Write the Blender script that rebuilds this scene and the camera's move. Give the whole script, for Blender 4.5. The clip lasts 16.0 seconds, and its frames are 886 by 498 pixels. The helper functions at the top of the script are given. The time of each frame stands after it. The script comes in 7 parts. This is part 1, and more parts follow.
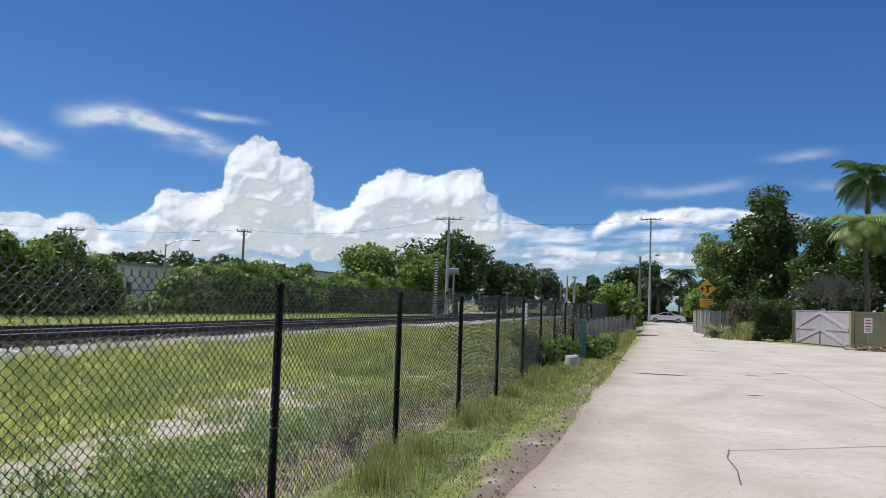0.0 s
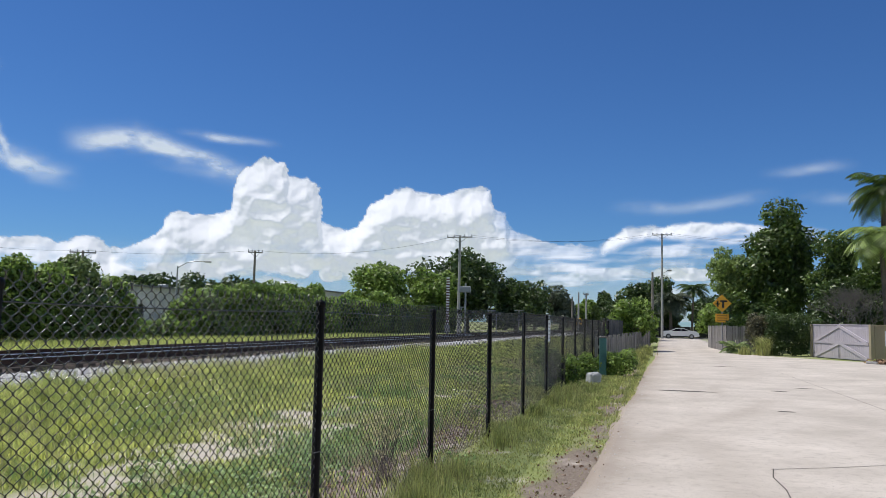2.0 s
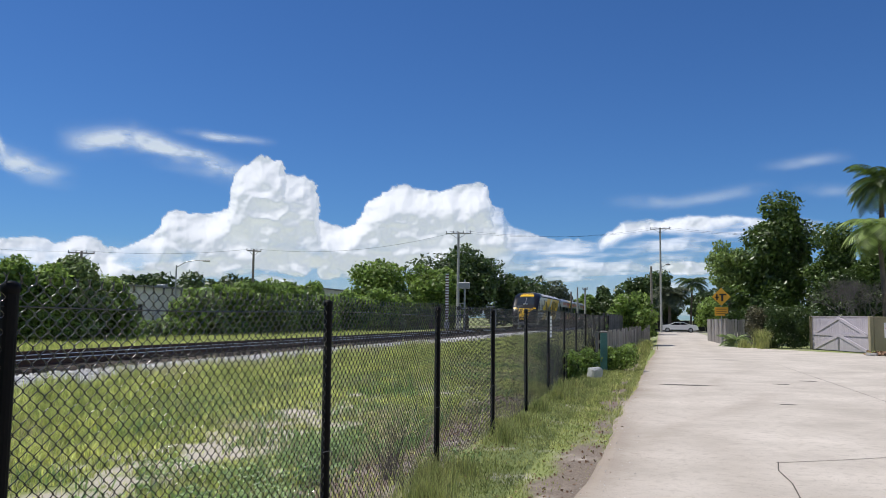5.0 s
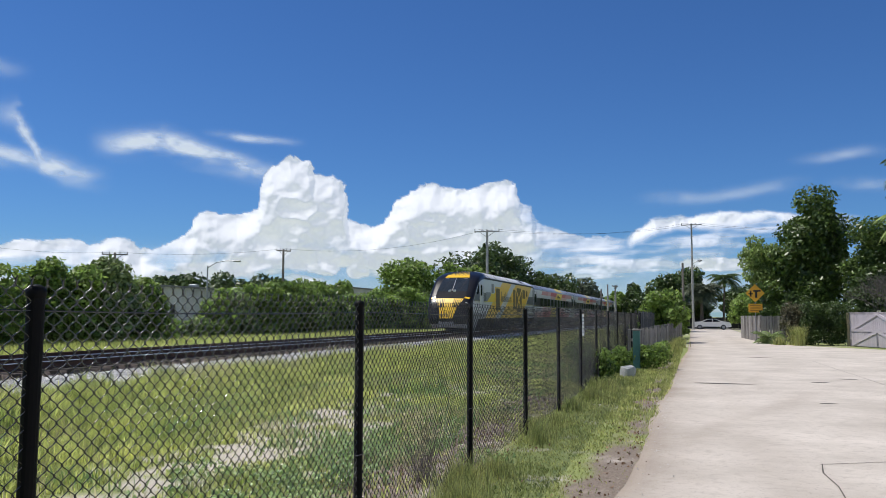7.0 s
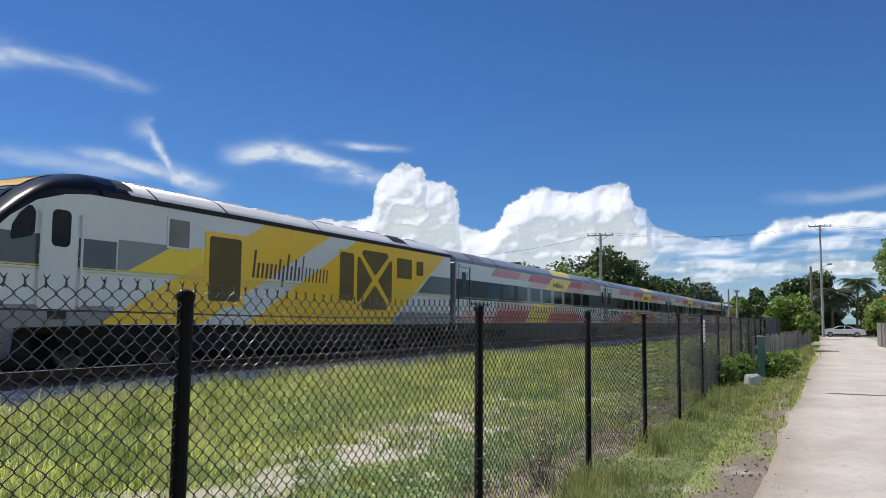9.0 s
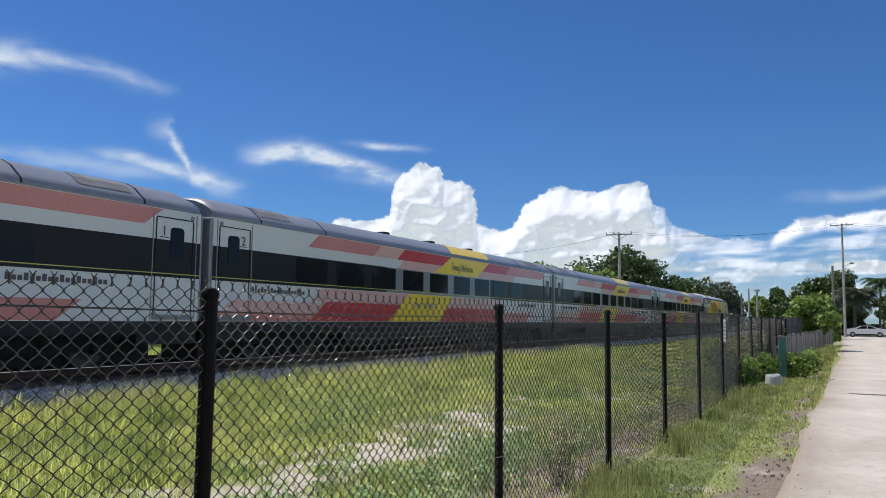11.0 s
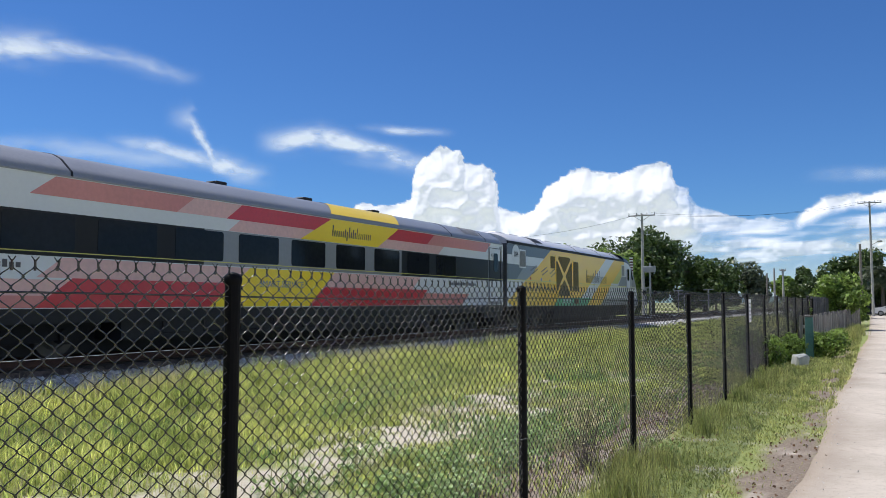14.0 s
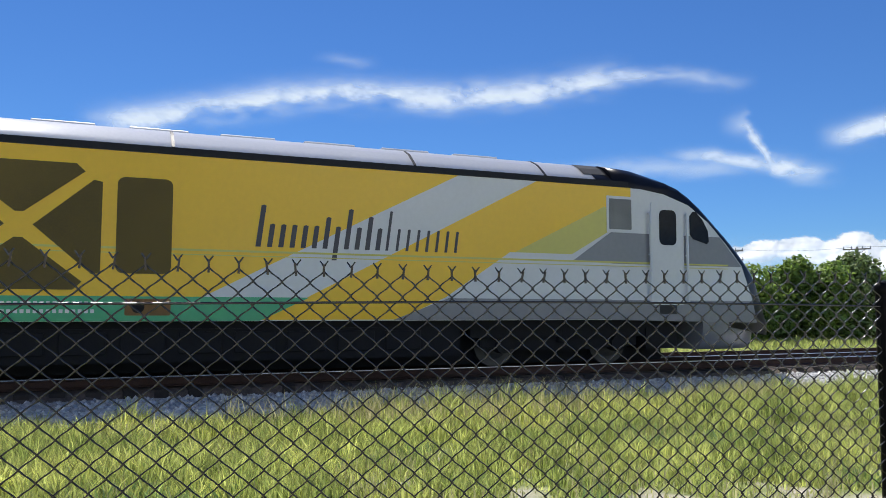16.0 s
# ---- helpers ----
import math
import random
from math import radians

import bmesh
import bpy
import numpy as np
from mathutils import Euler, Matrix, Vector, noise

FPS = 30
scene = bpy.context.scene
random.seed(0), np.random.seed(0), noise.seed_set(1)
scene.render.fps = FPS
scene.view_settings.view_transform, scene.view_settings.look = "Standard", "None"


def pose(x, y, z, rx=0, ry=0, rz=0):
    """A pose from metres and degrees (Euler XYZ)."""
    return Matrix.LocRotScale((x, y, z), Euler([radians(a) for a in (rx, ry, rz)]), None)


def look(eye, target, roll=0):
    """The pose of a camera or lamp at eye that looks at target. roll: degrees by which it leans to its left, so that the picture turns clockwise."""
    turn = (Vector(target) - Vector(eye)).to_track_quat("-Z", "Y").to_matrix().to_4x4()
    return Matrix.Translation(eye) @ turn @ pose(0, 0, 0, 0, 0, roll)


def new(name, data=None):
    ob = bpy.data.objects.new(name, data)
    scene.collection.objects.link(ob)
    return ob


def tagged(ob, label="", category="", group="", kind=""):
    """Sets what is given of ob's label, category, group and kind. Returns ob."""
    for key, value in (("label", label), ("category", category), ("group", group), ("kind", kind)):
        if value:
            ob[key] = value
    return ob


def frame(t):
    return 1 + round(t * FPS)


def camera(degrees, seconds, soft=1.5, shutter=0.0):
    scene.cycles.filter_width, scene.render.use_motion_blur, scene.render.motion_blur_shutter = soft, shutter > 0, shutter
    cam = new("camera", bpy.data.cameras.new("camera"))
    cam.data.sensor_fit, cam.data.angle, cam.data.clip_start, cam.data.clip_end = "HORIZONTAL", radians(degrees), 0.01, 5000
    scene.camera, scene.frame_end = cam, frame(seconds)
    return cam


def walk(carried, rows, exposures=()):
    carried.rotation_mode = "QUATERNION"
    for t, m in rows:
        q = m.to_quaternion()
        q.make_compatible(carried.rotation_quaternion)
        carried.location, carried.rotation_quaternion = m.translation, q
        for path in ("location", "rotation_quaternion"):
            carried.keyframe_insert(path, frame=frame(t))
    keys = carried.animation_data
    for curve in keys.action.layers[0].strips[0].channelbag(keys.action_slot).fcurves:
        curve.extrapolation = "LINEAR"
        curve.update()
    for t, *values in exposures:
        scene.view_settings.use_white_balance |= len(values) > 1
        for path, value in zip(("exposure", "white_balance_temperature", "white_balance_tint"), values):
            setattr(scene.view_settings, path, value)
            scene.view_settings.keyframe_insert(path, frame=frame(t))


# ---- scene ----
cam = camera(58.5, 16.0, 0.75)
PATH = [
    (0, (0.474, -0.148, 1.728), (-0.036, 1.781, 1.863), 2.0),
    (0.5, (0.33, -0.155, 1.721), (-0.183, 1.773, 1.862), 1.7),
    (1, (0.224, -0.124, 1.719), (-0.293, 1.802, 1.87), 1.5),
    (1.5, (0.186, -0.055, 1.715), (-0.339, 1.868, 1.88), 1.4),
    (2, (0.149, -0.011, 1.708), (-0.382, 1.909, 1.889), 1.3),
    (2.5, (0.116, -0.011, 1.725), (-0.418, 1.907, 1.916), 1.2),
    (3, (0.103, -0.021, 1.717), (-0.429, 1.897, 1.91), 1.0),
    (3.5, (0.093, -0.044, 1.728), (-0.434, 1.876, 1.916), 0.8),
    (4, (0.091, -0.041, 1.721), (-0.434, 1.88, 1.902), 0.7),
    (6.5, (0.047, -0.018, 1.726), (-0.493, 1.9, 1.891), 0.4),
    (7, (0.017, 0.088, 1.736), (-0.578, 1.99, 1.903), 0.3),
    (7.5, (0.008, 0.089, 1.74), (-0.659, 1.967, 1.909), 0.4),
    (8, (0.019, 0.057, 1.742), (-0.723, 1.906, 1.912), 0.4),
    (8.5, (-0.01, 0.06, 1.739), (-0.817, 1.882, 1.911), 0.5),
    (9, (-0.019, 0.029, 1.734), (-0.875, 1.828, 1.911), 0.6),
    (11.5, (-0.033, 0.016, 1.727), (-0.932, 1.795, 1.9), 0.6),
    (12, (-0.03, 0.024, 1.728), (-0.932, 1.801, 1.894), 0.5),
    (12.5, (-0.035, 0.031, 1.73), (-0.941, 1.807, 1.89), 0.4),
    (13, (-0.03, 0.027, 1.726), (-0.946, 1.799, 1.878), 0.2),
    (13.5, (-0.033, 0.021, 1.726), (-0.961, 1.787, 1.867), 0.2),
    (14, (-0.038, 0.03, 1.722), (-0.984, 1.787, 1.856), 0.0),
    (14.5, (-0.036, 0.025, 1.727), (-1.029, 1.756, 1.855), -0.1),
    (15, (-0.044, 0.012, 1.723), (-1.092, 1.71, 1.86), -0.2),
    (15.2, (-0.067, 0.018, 1.738), (-1.174, 1.678, 1.874), 0.1),
    (15.4, (-0.081, 0.001, 1.733), (-1.311, 1.573, 1.876), -0.1),
    (15.5, (-0.1, -0.008, 1.732), (-1.423, 1.484, 1.882), -0.4),
    (15.6, (-0.118, -0.032, 1.73), (-1.547, 1.36, 1.88), -0.2),
    (15.8, (-0.149, -0.139, 1.728), (-1.8, 0.979, 1.881), -0.4),
    (16, (-0.179, -0.247, 1.728), (-2.02, 0.519, 1.882), 0.1),
]
walk(cam, [(t, look(e, a, r)) for t, e, a, r in PATH],
     [(0.0, -0.19), (4.0, -0.18), (8.5, -0.12), (12.0, -0.05), (14.0, 0.04), (15.0, 0.06), (15.5, 0.08), (16.0, 0.12)])

# ---- sky, sun, exposure ----
SUN_DIR = Vector((-0.45, 0.0, 0.89)).normalized()
world = bpy.data.worlds.new("sky")
scene.world = world
world.use_nodes = True
wn = world.node_tree
sky = wn.nodes.new("ShaderNodeTexSky")
sky.sky_type = "NISHITA"
sky.sun_disc = False
sky.sun_elevation = math.asin(SUN_DIR.z)
sky.sun_rotation = math.atan2(SUN_DIR.x, SUN_DIR.y)
sky.altitude = 0
sky.air_density = 1.0
sky.dust_density = 0.0
sky.ozone_density = 6.0
wn.nodes["Background"].inputs["Strength"].default_value = 0.083
tint = wn.nodes.new("ShaderNodeMix")
tint.data_type, tint.blend_type = "RGBA", "MULTIPLY"
tint.inputs["Factor"].default_value = 1.0
tint.inputs["B"].default_value = (0.52, 0.83, 1.22, 1)
wn.links.new(sky.outputs[0], tint.inputs["A"])
wn.links.new(tint.outputs["Result"], wn.nodes["Background"].inputs["Color"])
sun_data = bpy.data.lights.new("sun", "SUN")
sun_data.energy = 5.0
sun_data.angle = radians(0.53)
sun_data.color = (1.0, 0.96, 0.9)
sun = new("sun", sun_data)
sun.matrix_world = look(SUN_DIR * 200, (0, 0, 0))
scene.view_settings.exposure = 0.0

# ---- materials ----
MATS = {}


def mat(name, color, rough=0.8, color2=None, scale=3.0, amount=0.5, fine=40.0, bump=0.0, bump_scale=60.0,
        metal=0.0, spec=0.5, coat=0.0, island=0.0, through_light=0.0, stretch=None, random_tint=0.0):
    """Two scales of mottling between two colours, fine relief, gloss."""
    if name in MATS:
        return MATS[name]
    m = bpy.data.materials.new(name)
    m.use_nodes = True
    nt = m.node_tree
    n, l = nt.nodes, nt.links
    b = n["Principled BSDF"]
    b.inputs["Roughness"].default_value = rough
    b.inputs["Metallic"].default_value = metal
    b.inputs["Specular IOR Level"].default_value = spec
    b.inputs["Coat Weight"].default_value = coat
    b.inputs["Coat Roughness"].default_value = 0.08
    tc = n.new("ShaderNodeTexCoord")
    src = tc.outputs["Object"]
    if stretch:
        mp = n.new("ShaderNodeMapping")
        mp.inputs["Scale"].default_value = stretch
        l.new(src, mp.inputs["Vector"])
        src = mp.outputs[0]
    c2 = color2 or tuple(c * 0.7 for c in color)
    big = n.new("ShaderNodeTexNoise")
    big.inputs["Scale"].default_value = scale
    big.inputs["Detail"].default_value = 5
    small = n.new("ShaderNodeTexNoise")
    small.inputs["Scale"].default_value = fine
    small.inputs["Detail"].default_value = 3
    l.new(src, big.inputs["Vector"])
    l.new(src, small.inputs["Vector"])
    add = n.new("ShaderNodeMath")
    add.operation = "ADD"
    l.new(big.outputs[0], add.inputs[0])
    l.new(small.outputs[0], add.inputs[1])
    ramp = n.new("ShaderNodeMapRange")
    ramp.inputs["From Min"].default_value = 1.0 - 0.22 / max(amount, 0.05)
    ramp.inputs["From Max"].default_value = 1.0 + 0.22 / max(amount, 0.05)
    l.new(add.outputs[0], ramp.inputs["Value"])
    mix = n.new("ShaderNodeMix")
    mix.data_type = "RGBA"
    mix.inputs["A"].default_value = (*c2, 1)
    mix.inputs["B"].default_value = (*color, 1)
    l.new(ramp.outputs[0], mix.inputs["Factor"])
    out = mix.outputs["Result"]
    if island or random_tint:
        g = n.new("ShaderNodeNewGeometry") if island else n.new("ShaderNodeObjectInfo")
        r = n.new("ShaderNodeMapRange")
        k = island or random_tint
        r.inputs["To Min"].default_value, r.inputs["To Max"].default_value = 1 - k, 1 + k
        l.new(g.outputs["Random Per Island" if island else "Random"], r.inputs["Value"])
        mul = n.new("ShaderNodeVectorMath")
        mul.operation = "SCALE"
        l.new(out, mul.inputs[0])
        l.new(r.outputs[0], mul.inputs["Scale"])
        out = mul.outputs[0]
    l.new(out, b.inputs["Base Color"])
    if bump:
        bt = n.new("ShaderNodeTexNoise")
        bt.inputs["Scale"].default_value = bump_scale
        bt.inputs["Detail"].default_value = 6
        l.new(src, bt.inputs["Vector"])
        bp = n.new("ShaderNodeBump")
        bp.inputs["Strength"].default_value = bump
        bp.inputs["Distance"].default_value = 0.02
        l.new(bt.outputs[0], bp.inputs["Height"])
        l.new(bp.outputs[0], b.inputs["Normal"])
    if through_light:
        tr = n.new("ShaderNodeBsdfTranslucent")
        l.new(out, tr.inputs["Color"])
        ms = n.new("ShaderNodeMixShader")
        ms.inputs[0].default_value = through_light
        l.new(b.outputs[0], ms.inputs[1])
        l.new(tr.outputs[0], ms.inputs[2])
        l.new(ms.outputs[0], n["Material Output"].inputs["Surface"])
    MATS[name] = m
    return m


SOIL = mat("sandy soil with litter", (0.30, 0.25, 0.19), 0.95, (0.12, 0.10, 0.07), 1.6, 0.8, 25, 0.6, 40)
BALLAST = mat("grey limestone ballast", (0.70, 0.68, 0.66), 0.9, (0.34, 0.33, 0.32), 6, 0.7, 22, 1.0, 22)
STONE = mat("ballast stone", (0.64, 0.62, 0.60), 0.9, (0.36, 0.35, 0.34), 6, 0.6, 40, island=0.45)
RAIL = mat("rusty rail steel", (0.085, 0.04, 0.027), 0.85, (0.035, 0.019, 0.015), 4, 0.7, 60, 0.2, 80)
RAILTOP = mat("polished rail head", (0.80, 0.79, 0.77), 0.32, (0.5, 0.5, 0.5), 2, 0.4, 60, metal=1.0)
TIE = mat("creosoted sleeper timber", (0.04, 0.03, 0.024), 0.9, (0.018, 0.014, 0.011), 5, 0.7, 60, 0.4, 50, stretch=(1, 6, 6), random_tint=0.25)
BLACK = mat("black vinyl coated steel", (0.004, 0.004, 0.0045), 0.5, (0.006, 0.006, 0.006), 6, 0.4, 50, spec=0.08)
WIRE = mat("black vinyl wire", (0.003, 0.003, 0.003), 0.22, (0.004, 0.004, 0.004), 9, 0.4, 80, spec=0.8)
GALV = mat("galvanised wire", (0.25, 0.25, 0.25), 0.5, (0.15, 0.15, 0.15), 9, 0.4, 80, metal=0.8)
GRASS = mat("grass blades", (0.74, 0.75, 0.25), 0.6, (0.29, 0.36, 0.10), 0.8, 0.95, 7, island=0.6, through_light=0.58)
VERGE = mat("short verge grass", (0.58, 0.57, 0.22), 0.7, (0.24, 0.29, 0.085), 1.6, 0.8, 6, island=0.45, through_light=0.4)
DRYGRASS = mat("dry seeding grass", (0.66, 0.60, 0.36), 0.8, (0.44, 0.42, 0.20), 1.2, 0.8, 8, island=0.35, through_light=0.5)
WEED = mat("broad weed leaves", (0.40, 0.54, 0.20), 0.5, (0.15, 0.25, 0.07), 1.3, 0.8, 8, island=0.35, through_light=0.3)
LITTER = mat("dead leaves", (0.30, 0.19, 0.12), 0.9, (0.16, 0.09, 0.05), 3, 0.8, 30, island=0.5)
LEAF = mat("green tree leaves", (0.28, 0.39, 0.085), 0.5, (0.13, 0.205, 0.042), 0.6, 0.8, 4, island=0.5, through_light=0.48)
LEAFDARK = mat("dark glossy leaves", (0.085, 0.135, 0.03), 0.42, (0.04, 0.07, 0.018), 0.6, 0.8, 4, island=0.45, through_light=0.28)
BUSHLEAF = mat("deep green bush leaves", (0.17, 0.26, 0.05), 0.45, (0.075, 0.13, 0.028), 0.6, 0.8, 4, island=0.5, through_light=0.42)
GARDENLEAF = mat("glossy garden leaves", (0.13, 0.20, 0.04), 0.38, (0.05, 0.085, 0.02), 0.6, 0.8, 4, island=0.5, through_light=0.35)
FEATHERLEAF = mat("pale bamboo leaves", (0.34, 0.44, 0.13), 0.55, (0.16, 0.23, 0.06), 0.6, 0.8, 4, island=0.4, through_light=0.45)
LEAFGREY = mat("grey green leaves", (0.17, 0.20, 0.12), 0.6, (0.05, 0.07, 0.04), 0.6, 0.8, 4, island=0.4, through_light=0.2)
LEAFPALE = mat("pale feathery leaves", (0.28, 0.36, 0.12), 0.6, (0.10, 0.15, 0.05), 0.6, 0.8, 4, island=0.4, through_light=0.3)
BARK = mat("grey brown bark", (0.17, 0.14, 0.11), 0.9, (0.08, 0.065, 0.05), 2, 0.7, 20, 0.8, 18, stretch=(4, 4, 1))
POLEWOOD = mat("weathered pole timber", (0.27, 0.24, 0.21), 0.9, (0.15, 0.13, 0.11), 1.2, 0.7, 20, 0.4, 30, stretch=(6, 6, 0.6))
CONCPOLE = mat("grey cast concrete", (0.42, 0.41, 0.39), 0.85, (0.3, 0.29, 0.28), 1.2, 0.7, 20, 0.3, 30)
METAL = mat("dull grey metal", (0.33, 0.34, 0.35), 0.5, (0.24, 0.25, 0.26), 3, 0.5, 40, metal=0.6)
WALLWHITE = mat("weathered white render", (0.55, 0.55, 0.54), 0.9, (0.38, 0.38, 0.37), 0.5, 0.8, 5, 0.3, 20, stretch=(1, 1, 0.35))
ROOFGREY = mat("grey flat roofing", (0.22, 0.22, 0.22), 0.9, (0.13, 0.13, 0.13), 0.6, 0.7, 8)
# near-black colour painted in for shade inside openings; also the black roof vents
DARKHOLE = mat("dark opening", (0.015, 0.015, 0.016), 0.6, (0.01, 0.01, 0.01), 2, 0.4, 10)
GREYWOOD = mat("weathered grey boards", (0.30, 0.28, 0.26), 0.9, (0.17, 0.155, 0.14), 1.2, 0.8, 18, 0.4, 30, stretch=(5, 5, 0.6), random_tint=0.28)
LILAC = mat("lilac grey painted boards", (0.47, 0.43, 0.47), 0.75, (0.38, 0.345, 0.375), 0.9, 0.7, 18, 0.15, 30, random_tint=0.06)
BEIGE = mat("beige painted wall", (0.36, 0.31, 0.20), 0.85, (0.28, 0.24, 0.15), 0.8, 0.7, 14, 0.2, 30)
TEAL = mat("faded teal painted post", (0.09, 0.22, 0.20), 0.7, (0.05, 0.14, 0.13), 2, 0.7, 25, 0.2, 30)
SIGNYEL = mat("yellow sign sheeting", (0.85, 0.42, 0.02), 0.5, (0.75, 0.36, 0.02), 2, 0.4, 20)
SIGNBLK = mat("black sign paint", (0.015, 0.015, 0.015), 0.5)
SIGNWHT = mat("white sign paint", (0.75, 0.75, 0.75), 0.5, (0.65, 0.65, 0.65), 4, 0.4, 30)
SIGNRED = mat("red sign paint", (0.55, 0.04, 0.03), 0.5)
# the train's paint
T_SILVER = mat("silver grey roof paint", (0.66, 0.66, 0.68), 0.32, (0.58, 0.58, 0.60), 0.5, 0.6, 14, metal=0.0, spec=0.5)
T_ROOFGREY = mat("slate grey roof paint", (0.27, 0.28, 0.31), 0.34, (0.22, 0.23, 0.26), 0.5, 0.6, 14)
T_GOLD = mat("golden yellow train paint", (0.93, 0.56, 0.008), 0.3, (0.86, 0.51, 0.008), 0.4, 0.5, 10, coat=0.35, spec=0.5)
T_WHITE = mat("light grey train paint", (0.68, 0.68, 0.70), 0.3, (0.62, 0.62, 0.64), 0.4, 0.5, 10, coat=0.35, spec=0.5)
T_YELLOW = mat("yellow train paint", (0.93, 0.65, 0.006), 0.3, (0.86, 0.60, 0.006), 0.4, 0.5, 10, coat=0.35, spec=0.5)
T_YGREY = mat("yellow grey train paint", (0.62, 0.56, 0.12), 0.3, (0.56, 0.5, 0.11), 0.4, 0.5, 10, coat=0.35, spec=0.5)
T_DGREY = mat("dark grey train paint", (0.085, 0.09, 0.105), 0.3, (0.07, 0.075, 0.09), 0.4, 0.5, 10, coat=0.35, spec=0.5)
T_MGREY = mat("mid grey train paint", (0.24, 0.24, 0.26), 0.3, (0.2, 0.2, 0.22), 0.4, 0.5, 10, coat=0.35, spec=0.5)
T_BLACK = mat("black train paint", (0.007, 0.007, 0.010), 0.28, (0.010, 0.010, 0.013), 0.5, 0.5, 12, spec=0.2)
T_GREEN = mat("green train paint", (0.06, 0.42, 0.20), 0.3, (0.05, 0.36, 0.17), 0.4, 0.5, 10, coat=0.35, spec=0.5)
T_RED = mat("red train paint", (0.62, 0.012, 0.03), 0.28, (0.44, 0.010, 0.024), 0.4, 0.5, 10, coat=0.35, spec=0.5)
T_PINK = mat("salmon train paint", (0.66, 0.23, 0.21), 0.3, (0.52, 0.18, 0.165), 0.4, 0.5, 10, coat=0.35, spec=0.5)
T_ROSE = mat("pale rose train paint", (0.78, 0.46, 0.43), 0.3, (0.58, 0.34, 0.32), 0.4, 0.5, 10, coat=0.35, spec=0.5)
T_UNDER = mat("sooty underframe", (0.012, 0.012, 0.014), 0.7, (0.012, 0.012, 0.014), 1.5, 0.7, 20, 0.3, 30, spec=0.2)
T_SKIRT = mat("charcoal skirt paint", (0.022, 0.023, 0.027), 0.5, (0.014, 0.014, 0.017), 0.8, 0.6, 12, spec=0.2)
T_MESH = mat("brown grille mesh", (0.17, 0.115, 0.02), 0.6, (0.09, 0.06, 0.012), 0.6, 0.6, 90, 0.6, 120)
T_GRILL = mat("grey grille", (0.26, 0.26, 0.26), 0.5, (0.14, 0.14, 0.14), 2, 0.6, 80, 0.5, 90)
T_GLASS = mat("tinted train glass", (0.008, 0.009, 0.012), 0.06, (0.02, 0.022, 0.028), 0.6, 0.4, 9, spec=0.14)
T_LOGO = mat("charcoal lettering paint", (0.07, 0.065, 0.08), 0.4)
T_SCREEN = mat("cab windscreen glass", (0.020, 0.026, 0.032), 0.04, (0.035, 0.042, 0.05), 1.6, 0.8, 9, spec=0.3)
SIGNDARK = mat("dark red sign paint", (0.10, 0.015, 0.015), 0.5)
T_HEAD = mat("lamp lens", (0.9, 0.9, 0.85), 0.1, (0.8, 0.8, 0.75), 8, 0.4, 60)
CARWHITE = mat("white car paint", (0.78, 0.78, 0.78), 0.2, (0.72, 0.72, 0.72), 1, 0.4, 10, coat=0.7)
RUBBER = mat("tyre rubber", (0.02, 0.02, 0.02), 0.8)

# ---- mesh helpers ----


def link_mesh(name, me, material, parent=None, label=""):
    ob = new(name, me)
    mats = material if isinstance(material, (list, tuple)) else [material]
    if len(me.materials) == 0:
        for m in mats:
            me.materials.append(m)
    if parent is not None:
        ob.parent = parent
    if label:
        tagged(ob, label)
    return ob


def part(name, bm, material, parent=None, label="", smooth=False):
    bmesh.ops.recalc_face_normals(bm, faces=bm.faces)
    me = bpy.data.meshes.new(name)
    bm.to_mesh(me)
    bm.free()
    if smooth:
        for p in me.polygons:
            p.use_smooth = True
    return link_mesh(name, me, material, parent, label)


def thing(name, x=0.0, y=0.0, z=0.0, label="", category="", group="", kind="", rz=0.0):
    ob = new(name)
    ob.empty_display_size = 0.2
    ob.matrix_basis = pose(x, y, z, 0, 0, rz)
    return tagged(ob, label, category, group, kind)


def box(bm, x0, x1, y0, y1, z0, z1, bevel=0.0):
    vs = [bm.verts.new((x, y, z)) for z in (z0, z1) for x, y in ((x0, y0), (x1, y0), (x1, y1), (x0, y1))]
    fs = [bm.faces.new([vs[i] for i in f]) for f in
          ((3, 2, 1, 0), (4, 5, 6, 7), (0, 1, 5, 4), (1, 2, 6, 5), (2, 3, 7, 6), (3, 0, 4, 7))]
    if bevel:
        es = {e for f in fs for e in f.edges}
        bmesh.ops.bevel(bm, geom=list(es), offset=bevel, segments=1, profile=0.5, affect="EDGES")
    return bm


def boxes(*rows, bevel=0.0):
    bm = bmesh.new()
    for r in rows:
        box(bm, *r, bevel=bevel)
    return bm


def tube(bm, a, b, r0, r1=None, seg=8, caps=True):
    a, b = Vector(a), Vector(b)
    r1 = r0 if r1 is None else r1
    d = (b - a).normalized()
    u = d.orthogonal().normalized()
    w = d.cross(u)
    ra = [bm.verts.new(a + (u * math.cos(i * math.tau / seg) + w * math.sin(i * math.tau / seg)) * r0) for i in range(seg)]
    rb = [bm.verts.new(b + (u * math.cos(i * math.tau / seg) + w * math.sin(i * math.tau / seg)) * r1) for i in range(seg)]
    for i in range(seg):
        bm.faces.new((ra[i], ra[(i + 1) % seg], rb[(i + 1) % seg], rb[i]))
    if caps:
        bm.faces.new(ra[::-1])
        bm.faces.new(rb)
    return bm


